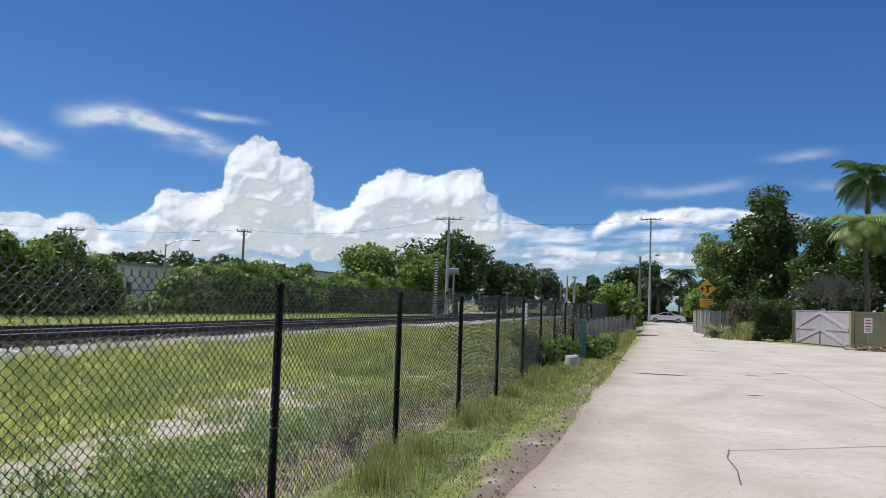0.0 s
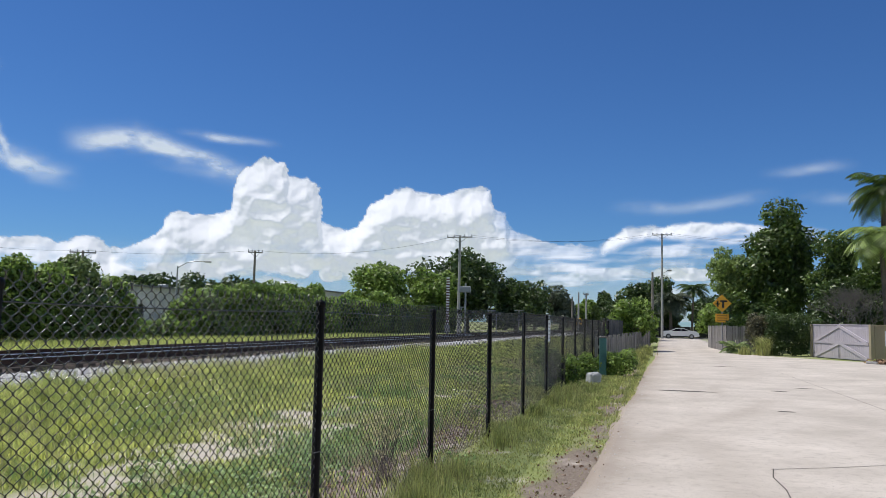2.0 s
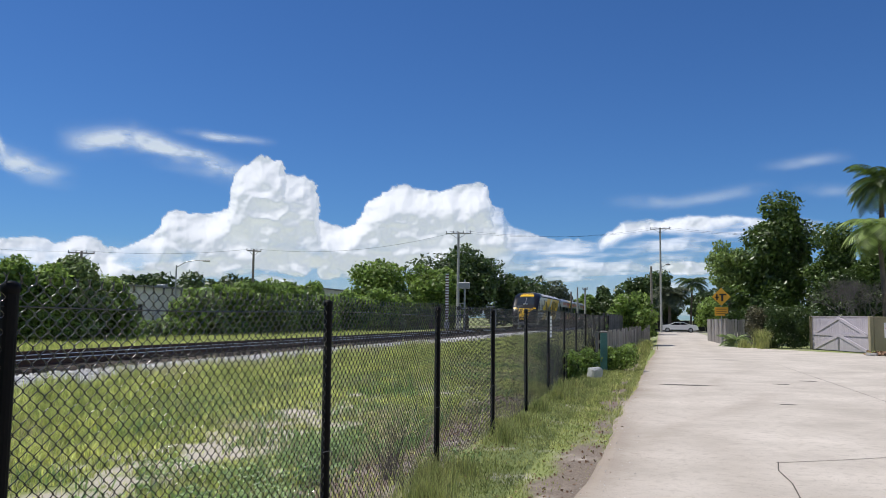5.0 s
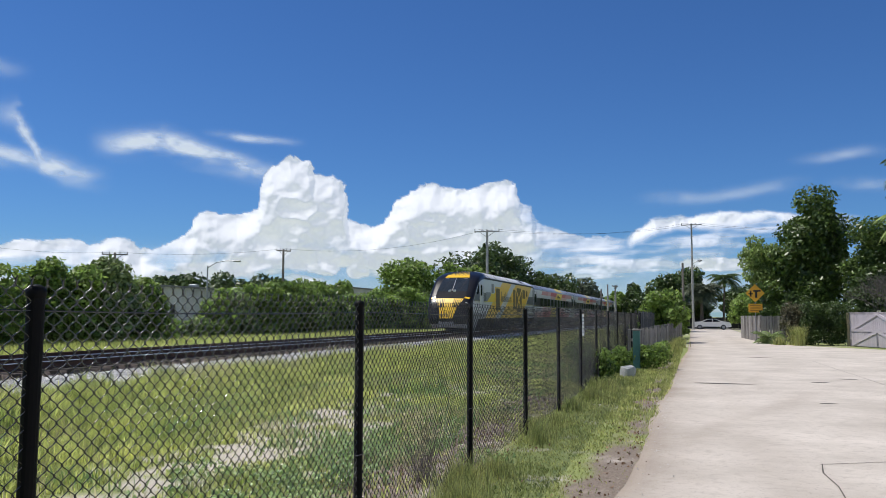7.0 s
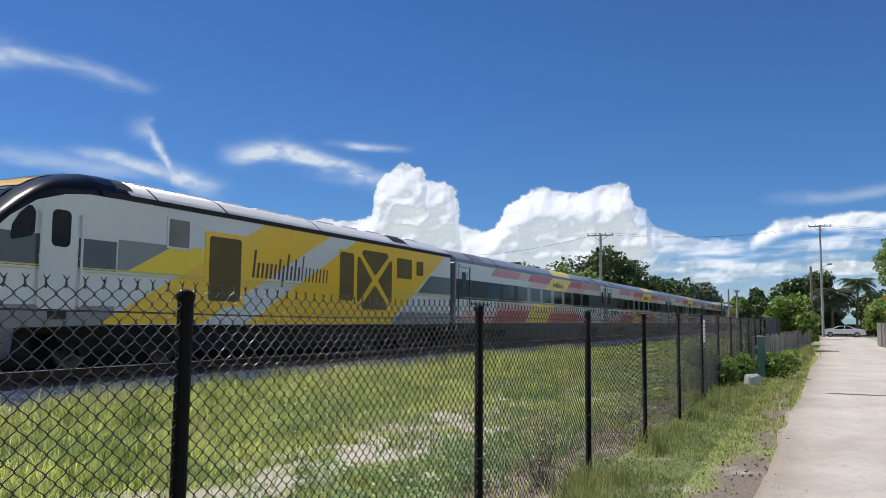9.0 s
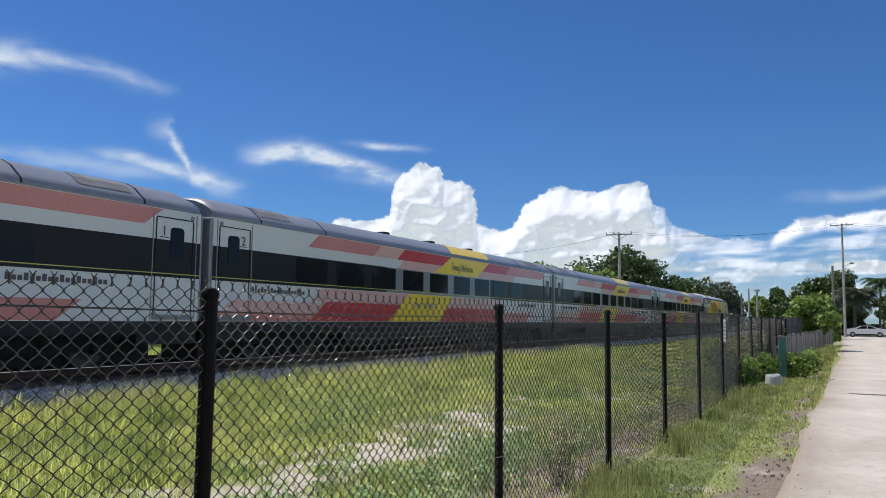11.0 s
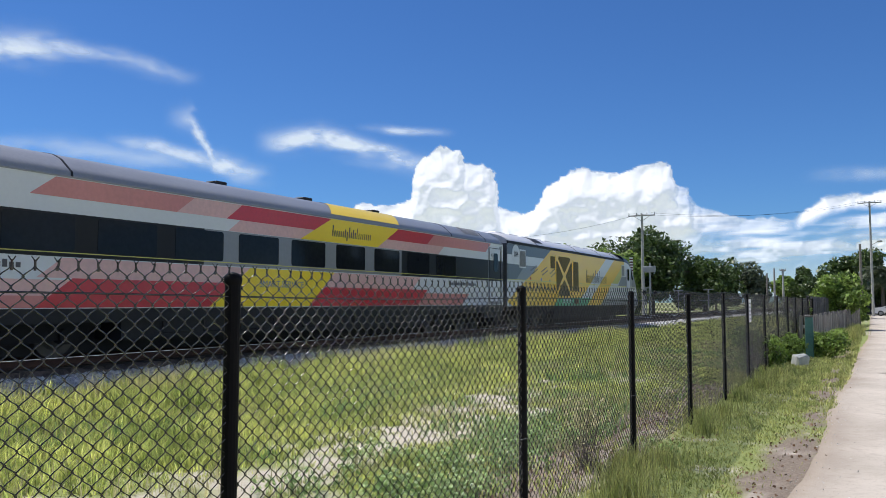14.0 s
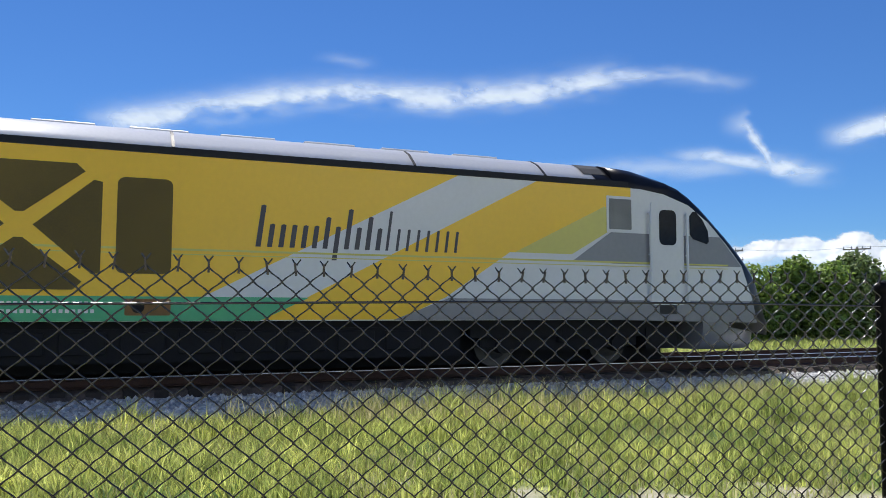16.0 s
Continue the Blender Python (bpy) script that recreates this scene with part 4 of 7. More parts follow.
    plate("screen_frame", loco, rounded(a - 0.1, b + 0.1, hb - 0.06, ht + 0.08, 0.12), T_GOLD, "yellow screen frame", d=0.02, s=s)
    for pts in ([(a + 3 * e, ht), (b - 3 * e, ht), (b - 2 * e, ht - e), (m + .06, hm + 1.6 * e), (m - .06, hm + 1.6 * e), (a + 2 * e, ht - e)],
                [(a + 3 * e, hb), (b - 3 * e, hb), (b - 2 * e, hb + e), (m + .06, hm - 1.6 * e), (m - .06, hm - 1.6 * e), (a + 2 * e, hb + e)],
                [(a, hb + 2.2 * e), (a, ht - 2.2 * e), (a + e, ht - 2 * e), (m - 1.5 * e, hm), (a + e, hb + 2 * e)],
                [(b, hb + 2.2 * e), (b, ht - 2.2 * e), (b - e, ht - 2 * e), (m + 1.5 * e, hm), (b - e, hb + 2 * e)]):
        plate("screen", loco, pts, T_MESH, "brown mesh screen cell", d=0.026, s=s)
    a2 = b + 0.22
    plate("grille_frame", loco, rounded(a2 - 0.08, a2 + 0.93, 1.70, 3.48, 0.06), T_GOLD, d=0.02, s=s)
    plate("grille", loco, rounded(a2, a2 + 0.85, 1.78, 3.4, 0.12), T_MESH, "tall brown mesh door", d=0.028, s=s)
    # pale reflective line along the side
    bm = boxes((HALF + 0.002, HALF + 0.0225, min(s * u0, s * (21.6 + K)), max(s * u0, s * (21.6 + K)), 2.19, 2.225),
               (HALF + 0.002, HALF + 0.0225, min(s * u0, s * (21.6 + K)), max(s * u0, s * (21.6 + K)), 2.12, 2.135))
    part("side_line", bm, T_YGREY, loco, "thin pale yellow line")
    # front: windscreen, yellow flash, lamps
    def front(name, rows, m, label, lift):
        bm = bmesh.new()
        grid = []
        for u, w0, w1 in rows:
            pts = cab_section(u)
            zt = max(z for x, z in pts)
            grid.append([bm.verts.new((w0 + (w1 - w0) * k / 6, s * (u + lift * 0.8), 0)) for k in range(7)])
            top_pts = sorted(pts[2:-2])
            xs_, zs_ = [p[0] for p in top_pts], [p[1] for p in top_pts]
            for v in grid[-1]:
                v.co.z = float(np.interp(v.co.x, xs_, zs_)) + lift * 0.6
        for a, b in zip(grid, grid[1:]):
            for i in range(6):
                bm.faces.new((a[i], a[i + 1], b[i + 1], b[i]))
        return part(name, bm, m, loco, label, smooth=True)
    front("windscreen", [(20.54, -0.88, 0.88), (20.65, -0.92, 0.92), (20.8, -0.96, 0.96), (21.05, -1.0, 1.0), (21.4, -1.04, 1.04), (21.7, -1.06, 1.06)], T_SCREEN, "raked dark windscreen", 0.02)
    front("windscreen_sill", [(21.7, -1.1, 1.1), (21.9, -1.06, 1.06), (22.2, -1.0, 1.0)], mat("satin black hood", (0.02, 0.02, 0.023), 0.7, (0.014, 0.014, 0.017), 1, 0.5, 12, spec=0.1), "dark grey hood under the windscreen", 0.016)
    front("screen_post", [(20.54, -0.025, 0.025), (20.75, -0.025, 0.025), (21.4, -.025, .025), (21.7, -0.025, 0.025)], T_MGREY, "centre post", 0.035)
    for x in (-0.62, 0.5):
        front("wiper", [(20.75, x + 0.30, x + 0.325), (21.05, x + 0.2, x + 0.225), (21.4, x + 0.08, x + 0.105), (21.65, x, x + 0.025)], T_SKIRT, "black windscreen wiper", 0.045)
    for x in (-0.8, 0.8):
        front("number_board", [(20.57, x * 0.84 - 0.14, x * 0.84 + 0.14), (20.68, x * 0.84 - 0.15, x * 0.84 + 0.15)], T_DGREY, "dark number board", 0.03)
    front("nose_flash", [(22.25, -1.0, 1.0), (22.4, -0.92, 0.92), (22.6, -0.76, 0.76), (22.72, -0.62, 0.62), (22.86, -0.55, 0.55), (22.98, -0.5, 0.5), (23.09, -0.46, 0.46)], T_GOLD, "bright yellow panel down the nose", 0.025)
    front("brow_flash", [(19.45, -0.62, 0.62), (19.8, -0.72, 0.72), (20.15, -0.82, 0.82), (20.46, -0.88, 0.88)], T_GOLD, "yellow striped brow over the windscreen", 0.02)
    for i, x in enumerate(np.linspace(-0.98, 0.98, 17)):
        if abs(x) > 0.3:
            front("flash_ray", [(22.28, x - 0.010, x + 0.010), (22.4, x * .96 - 0.018, x * .96 + 0.018), (22.58, x * .91 - 0.03, x * .91 + 0.03), (22.74, x * .86 - .05, x * .86 + .05)], T_BLACK, "thin dark ray of the nose flash", 0.035)
        front("brow_ray", [(19.4, x * .63 - 0.026, x * .63 + 0.026), (19.8, x * .73 - .022, x * .73 + .022), (20.25, x * .84 - 0.006, x * .84 + 0.006)], T_BLACK, "thin dark ray of the brow", 0.03)
    for i in range(5):
        x = -0.36 + i * 0.18
        front("flash_ray", [(22.82, x - 0.004, x + 0.004), (22.96, x * .97 - 0.03, x * .97 + 0.03), (23.08, x * .92 - 0.035, x * .92 + 0.035)], T_BLACK, "thin dark ray of the nose flash", 0.034)
    for x in (-0.17, 0.17):
        bm = bmesh.new()
        tube(bm, (x, s * 21.5, 2.92), (x, s * 21.76, 2.90), 0.095, seg=16)
        part("headlight", bm, T_HEAD, loco, "clear headlight")
    for x in (-1.2, 1.2):
        bm = bmesh.new()
        tube(bm, (x, s * 22.2, 2.02), (x, s * 22.47, 2.0), 0.11, seg=16)
        part("ditch_light", bm, T_HEAD, loco, "round lower headlight")
        k = 1 if x > 0 else -1
        front("claw_line", [(22.1, min(k * 1.02, k * 1.38), max(k * 1.02, k * 1.38)), (22.22, min(k * 1.0, k * 1.36), max(k * 1.0, k * 1.36))], T_GOLD, "curved yellow line over the lower lamp", 0.03)
    plow = []
    for u in (20.9, 21.5, 21.9, 22.2, 22.45, 22.65, 22.82, 22.96, 23.07, 23.14, 23.18):
        a = 1.58 * math.sqrt(max(1 - max(0, (u - 21.3) / 1.9) ** 2.2, 0.02))
        t = float(np.interp(u, [20.9, 21.9, 22.5, 22.9, 23.2], [1.15, 1.18, 1.02, 0.86, 0.74]))
        low = 0.30 + 0.10 * max(0, (u - 22.2)) ** 2
        half = [(a * 0.985, t), (a, t - 0.12), (a * 0.99, (t + low) / 2), (a * 0.95, low + 0.12), (a * 0.86, low)]
        plow.append((s * u, half + [(-x, z) for x, z in half[::-1]]))
    shell(loco, "front_skirt", plow, T_MGREY, "smooth grey front skirt", smooth=True)
    # the whole cab with its fittings takes its place
    fittings = {"cab", "cab_roof", "cab_side", "cab_stripe", "cab_skirt", "cab_door", "door_window", "cab_window", "grab_rail", "step_opening", "windscreen",
                "windscreen_sill", "screen_post", "wiper", "number_board", "nose_flash", "brow_flash", "flash_ray", "brow_ray", "headlight", "ditch_light", "claw_line", "front_skirt"}
    for o in loco.children:
        if o.name.split(".")[0] in fittings:
            o.data.transform(Matrix.Translation((0, s * K, 0)))
    # underframe; the narrow box down to the rails is added in place of shade
    bm = boxes((-1.35, 1.35, min(s * u0, s * 20.3), max(s * u0, s * 20.3), 0.80, 0.99),
               (-1.42, 1.42, min(s * 6.6, s * 15.2), max(s * 6.6, s * 15.2), 0.28, 0.85),
               (-1.3, 1.3, min(s * 19.6, s * 20.4), max(s * 19.6, s * 20.4), 0.34, 0.85),
               (-0.62, 0.62, min(s * 1.0, s * 20.5), max(s * 1.0, s * 20.5), 0.05, 0.85))
    for i in range(8):
        u = 7.4 + i * 0.9
        box(bm, 1.30, 1.47, min(s * u, s * (u + 0.7)), max(s * u, s * (u + 0.7)), 0.42, 0.8, 0.02)
    part("underframe", bm, T_UNDER, loco, "sooty fuel tank and underframe with an added dark box for shade")
    bogie(loco, s * 4.3, 2.7)
    bogie(loco, s * (17.6 + K), 2.7)
    # rear end face details
    part("end_panel", boxes((-HALF + 0.01, HALF - 0.01, min(s * u0, s * (u0 - 0.03)), max(s * u0, s * (u0 - 0.03)), sill, gut - 0.02)), T_DGREY, loco, "dark grey end panel")
    bm = boxes((-0.55, 0.55, min(s * 0.1, s * 0.45), max(s * 0.1, s * 0.45), 1.1, 3.1))
    part("gangway", bm, T_UNDER, loco, "black rear gangway bellows")
    bm = bmesh.new()
    tube(bm, (0, s * 0.45, 0.75), (0, -s * 0.05, 0.75), 0.14, seg=10)
    part("coupler", bm, T_UNDER, loco)
    return loco


def coach(no):
    c = thing("passenger_coach", label="light grey passenger coach with red stripes and yellow diagonal block",
              category="train coach", group="cars of the train")
    L0, L1 = 0.22, 25.98
    sill, gut, top = 1.04, 3.73, 4.36
    bm = bmesh.new()
    prism(bm, [(L0, sill), (L1, sill), (L1, gut), (L0, gut)], "x", -HALF, HALF)
    part("body", bm, T_WHITE, c)
    rp = roof_profile(gut, top)
    end = roof_profile(gut, top - 0.1, HALF - 0.03)
    shell(c, "roof", [(L0, end), (L0 + 0.35, rp), (L1 - 0.35, rp), (L1, end)], T_ROOFGREY, "slate grey curved roof")
    bm = boxes((HALF - 0.03, HALF + 0.02, L0, L1, gut - 0.012, gut + 0.02))
    part("gutter", bm, T_MGREY, c)
    for u in (2.0, 5.0, 21.2, 24.2):
        r = [(x * 1.004, z + 0.006) for x, z in rp]
        shell(c, "roof_joint", [(u, r), (u + 0.05, r)], T_SKIRT, smooth=False)
    hatch = [(x * 1.006, z + 0.01) for x, z in rp[2:5]]
    for u, w in ((2.15, 1.35), (22.6, 1.4)):
        shell(c, "roof_vent", [(u, hatch), (u + w, hatch)], T_GRILL, "long grey roof grille", smooth=False, close=False)
    for u in (10.0, 13.6, 17.3):
        part("roof_box", boxes((0.35, 0.75, u - 0.2, u + 0.2, top - 0.06, top + 0.05), bevel=0.02), T_SKIRT, c)
    # window band and windows
    plate("window_band", c, [(L0, 2.09), (8.6, 2.09), (8.6, 2.98), (L0, 2.98)], T_BLACK, "glossy black window band", s=1)
    plate("window_band", c, [(17.6, 2.09), (L1, 2.09), (L1, 2.98), (17.6, 2.98)], T_BLACK, "glossy black window band", s=1)
    plate("window_band", c, [(8.6, 2.09), (17.6, 2.09), (17.6, 2.98), (8.6, 2.98)], T_MGREY, "grey window band", s=1)
    for i in range(9):
        a = 3.6 + i * 2.055
        if 3.0 < a < 22:
            plate("window", c, rounded(a, a + 1.52, 2.2, 2.94, 0.07), T_GLASS, "dark tinted window", d=0.012, s=1)
    # stripes
    up0, up1 = 3.30, 3.70
    def slant(a, b, h0, h1, k=1.35):
        m = (h0 + h1) / 2
        return [(a + (h0 - m) * k, h0), (b + (h0 - m) * k, h0), (b + (h1 - m) * k, h1), (a + (h1 - m) * k, h1)]
    for a, b, m in ((4.4, 8.0, T_PINK), (8.0, 10.2, T_ROSE), (9.6, 13.6, T_RED), (16.2, 19.6, T_RED), (19.4, 24.5, T_PINK)):
        plate("side_stripe", c, slant(a, b, up0, up1), m, "red and pink upper stripe", s=1, d=0.006 if m is not T_RED else 0.009)
    plate("side_stripe", c, slant(9.6, 13.4, 2.99, up0), T_ROSE, "pale rose stripe", s=1, d=0.005)
    plate("side_stripe", c, slant(14.6, 20.4, 2.99, up0), T_ROSE, "pale rose stripe", s=1, d=0.005)
    plate("livery_block", c, [(12.2, 2.99), (16.1, 2.99), (17.4, gut - .02), (13.65, gut - .02)], T_YELLOW, "yellow diagonal block", s=1, d=0.012)
    ry = [(x * 1.004, z + 0.012) for x, z in rp[1:7]]
    bm = bmesh.new()
    rows = []
    for k, (x, z) in enumerate(ry):
        q = 0.0 if k == 0 else 0.16 * k
        rows.append((bm.verts.new((x, 13.65 + q, z)), bm.verts.new((x, 17.45 + q, z))))
    for a, b in zip(rows, rows[1:]):
        bm.faces.new((a[0], a[1], b[1], b[0]))
    part("livery_block", bm, T_YELLOW, c, "yellow roof block", smooth=True)
    for a, b, h0, h1, m in ((0.6, 4.9, 1.06, 1.62, T_ROSE), (0.3, 5.6, 1.06, 1.3, T_PINK), (4.7, 10.2, 1.06, 1.66, T_RED), (12.9, 19.0, 1.06, 1.62, T_RED),
                            (4.6, 10.0, 1.66, 2.07, T_ROSE), (13.5, 18.6, 1.62, 2.07, T_ROSE), (18.4, 22.4, 1.06, 1.5, T_PINK)):
        plate("side_stripe", c, slant(a, b, h0, h1), m, "red and pink lower stripe", s=1, d=0.011 if m is T_RED else 0.0085 if m is T_PINK else 0.006)
    plate("livery_block", c, [(8.8, 1.06), (12.6, 1.06), (13.8, 2.07), (10.2, 2.07)], T_YELLOW, "yellow diagonal block", s=1, d=0.012)
    wordmark(c, "wordmark", 13.65, 15.75, 3.18, 0.19, 1, HALF + 0.014, T_LOGO)
    number(c, "SMART SERVICE", 11.45, 1.58, 0.26, 1, HALF + 0.014, T_MGREY, "slogan", "thin grey lettering")
    # pale line under the windows
    part("side_line", boxes((HALF + 0.002, HALF + 0.018, L0, L1, 2.165, 2.185)), T_YGREY, c, "thin pale yellow line")
    # doors at both ends
    for d0 in (0.45, 24.6):
        d1 = d0 + 1.12
        bm = bmesh.new()
        for r in ((d0 - 0.025, d0, 1.2, 3.5), (d1, d1 + 0.025, 1.2, 3.5), (d0, d1, 3.5, 3.525)):
            box(bm, HALF - 0.01, HALF + 0.016, *r)
        part("door_frame", bm, T_SKIRT, c, "dark rubber door seal")
        m = d0 + (0.5 if d0 < 5 else 0.62)
        plate("door_window", c, rounded(m - 0.2, m + 0.22, 2.5, 3.3, 0.1), T_GLASS, "narrow dark door window", s=1, d=0.014)
        number(c, str(no), d0 + (0.88 if d0 < 5 else 0.22), 3.08, 0.34, 1, HALF + 0.012, T_LOGO)
        part("number_line", boxes((HALF - 0.002, HALF + 0.012, d0 + (0.76 if d0 < 5 else 0.1), d0 + (1.02 if d0 < 5 else 0.36), 3.03, 3.05)), T_LOGO, c)
        bars = bmesh.new()
        s0 = 1.7 if d0 < 5 else 21.0
        for i in range(18):
            box(bars, HALF - 0.002, HALF + 0.011, s0 + i * 0.13, s0 + i * 0.13 + 0.09, 1.84, 1.84 + (0.1 if i % 3 else 0.15))
        part("small_lettering", bars, T_LOGO, c, "illegible small dark lettering")
        part("step", boxes((HALF - 0.05, HALF + 0.03, d0 - 0.05, d1 + 0.05, 1.08, 1.2)), T_MGREY, c)
    for u in (0.36, 1.66, 24.5, 25.84):
        part("panel_seam", boxes((HALF - 0.004, HALF + 0.0135, u - 0.012, u + 0.012, 1.08, 3.66)), T_MGREY, c)
    for u in (0.5, 25.7):
        bm = bmesh.new()
        tube(bm, (HALF - 0.01, u, 3.58), (HALF + 0.012, u, 3.58), 0.06, seg=14)
        part("side_lamp", bm, T_MGREY, c, "small round grey marker lamp")
    # skirt, underframe and ends; a low centre box is added to darken the gap like shade
    bm = boxes((-HALF + 0.02, HALF - 0.02, L0, L1, 0.74, 1.05), (-1.45, 1.45, 6.4, 19.8, 0.34, 0.8), (-0.62, 0.62, 0.8, 25.4, 0.05, 0.8),
               (-HALF + 0.05, HALF - 0.05, L0, 2.0, 0.5, 0.8), (-HALF + 0.05, HALF - 0.05, 24.2, L1, 0.5, 0.8))
    for i in range(9):
        box(bm, 1.40, 1.5, 7.5 + i * 1.25, 8.5 + i * 1.25, 0.46, 0.76, 0.02)
    part("skirt", bm, T_SKIRT, c, "charcoal lower skirt, equipment boxes and an added dark box for shade")
    for a, b in ((0.0, L0 + 0.02), (L1 - 0.02, 26.2)):
        bm = boxes((-0.6, 0.6, a, b, 1.1, 3.3))
        part("gangway", bm, T_UNDER, c, "black gangway bellows")
    for a, b in ((L0 - 0.10, L0 + 0.01), (L1 - 0.01, L1 + 0.1)):
        part("end_fairing", boxes((HALF - 0.42, HALF - 0.02, a, b, 1.1, 3.7), bevel=0.02), T_MGREY, c)
    bogie(c, 4.0, 2.6)
    bogie(c, 22.2, 2.6)
    return c


def settle(car, k=0.965):
    """The cars stand a little lower than their drawings."""
    for o in car.children_recursive:
        o.data.transform(Matrix.Diagonal((1, 1, k, 1)) @ o.matrix_basis)
        o.matrix_basis = Matrix.Identity(4)
    return car


LEAD = settle(locomotive(True))
COACHES = [settle(coach(i + 1)) for i in range(4)]
REAR = settle(locomotive(False))

# ---- clouds: a far relief of cumulus and thin wisps ----


def smooth(a, b, x):
    t = np.clip((x - a) / (b - a), 0, 1)
    return t * t * (3 - 2 * t)


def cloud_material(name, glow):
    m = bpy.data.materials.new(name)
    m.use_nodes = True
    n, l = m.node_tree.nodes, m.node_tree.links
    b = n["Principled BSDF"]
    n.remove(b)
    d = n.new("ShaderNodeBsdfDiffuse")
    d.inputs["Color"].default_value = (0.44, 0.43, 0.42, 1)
    # emission stands in for sunlight scattered inside the cloud
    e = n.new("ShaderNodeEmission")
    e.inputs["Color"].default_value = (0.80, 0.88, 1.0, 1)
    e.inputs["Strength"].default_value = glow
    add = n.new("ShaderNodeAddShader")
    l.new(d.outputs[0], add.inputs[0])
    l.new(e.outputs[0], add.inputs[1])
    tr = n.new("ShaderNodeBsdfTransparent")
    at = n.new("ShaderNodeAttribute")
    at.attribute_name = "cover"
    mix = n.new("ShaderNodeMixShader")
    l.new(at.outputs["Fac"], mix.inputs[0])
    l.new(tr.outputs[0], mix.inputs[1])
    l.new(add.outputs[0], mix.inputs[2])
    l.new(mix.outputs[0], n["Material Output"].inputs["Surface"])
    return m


def cloud_sheet(name, label, az, el, density, relief, dist, material):
    """Angles in degrees (azimuth to the left of the track's direction); relief brings the surface nearer."""
    A, E = np.meshgrid(np.radians(az), np.radians(el))
    R = dist - relief
    V = np.stack([-np.sin(A) * R, np.cos(A) * R, np.tan(E) * R + 1.7], -1)
    a, c = len(az), len(el)
    i = (np.arange(c - 1)[:, None] * a + np.arange(a - 1)[None, :])
    D = np.maximum.reduce([density[:-1, :-1], density[1:, :-1], density[:-1, 1:], density[1:, 1:]])
    i = i[D > 0.004]
    F = np.stack([i, i + a, i + a + 1, i + 1], 1)
    used = np.unique(F)
    remap = np.zeros(a * c, dtype=np.int64)
    remap[used] = np.arange(len(used))
    ob = from_arrays(name, V.reshape(-1, 3)[used], remap[F], material)
    at = ob.data.attributes.new("cover", "FLOAT", "POINT")
    at.data.foreach_set("value", density.ravel()[used].astype(np.float32))
    ob.data.polygons.foreach_set("use_smooth", np.ones(len(F), dtype=bool))
    ob.visible_shadow = False
    tagged(ob, label, "cloud", kind="structure")
    return ob


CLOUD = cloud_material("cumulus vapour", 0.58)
WISP = cloud_material("ice cloud vapour", 0.74)


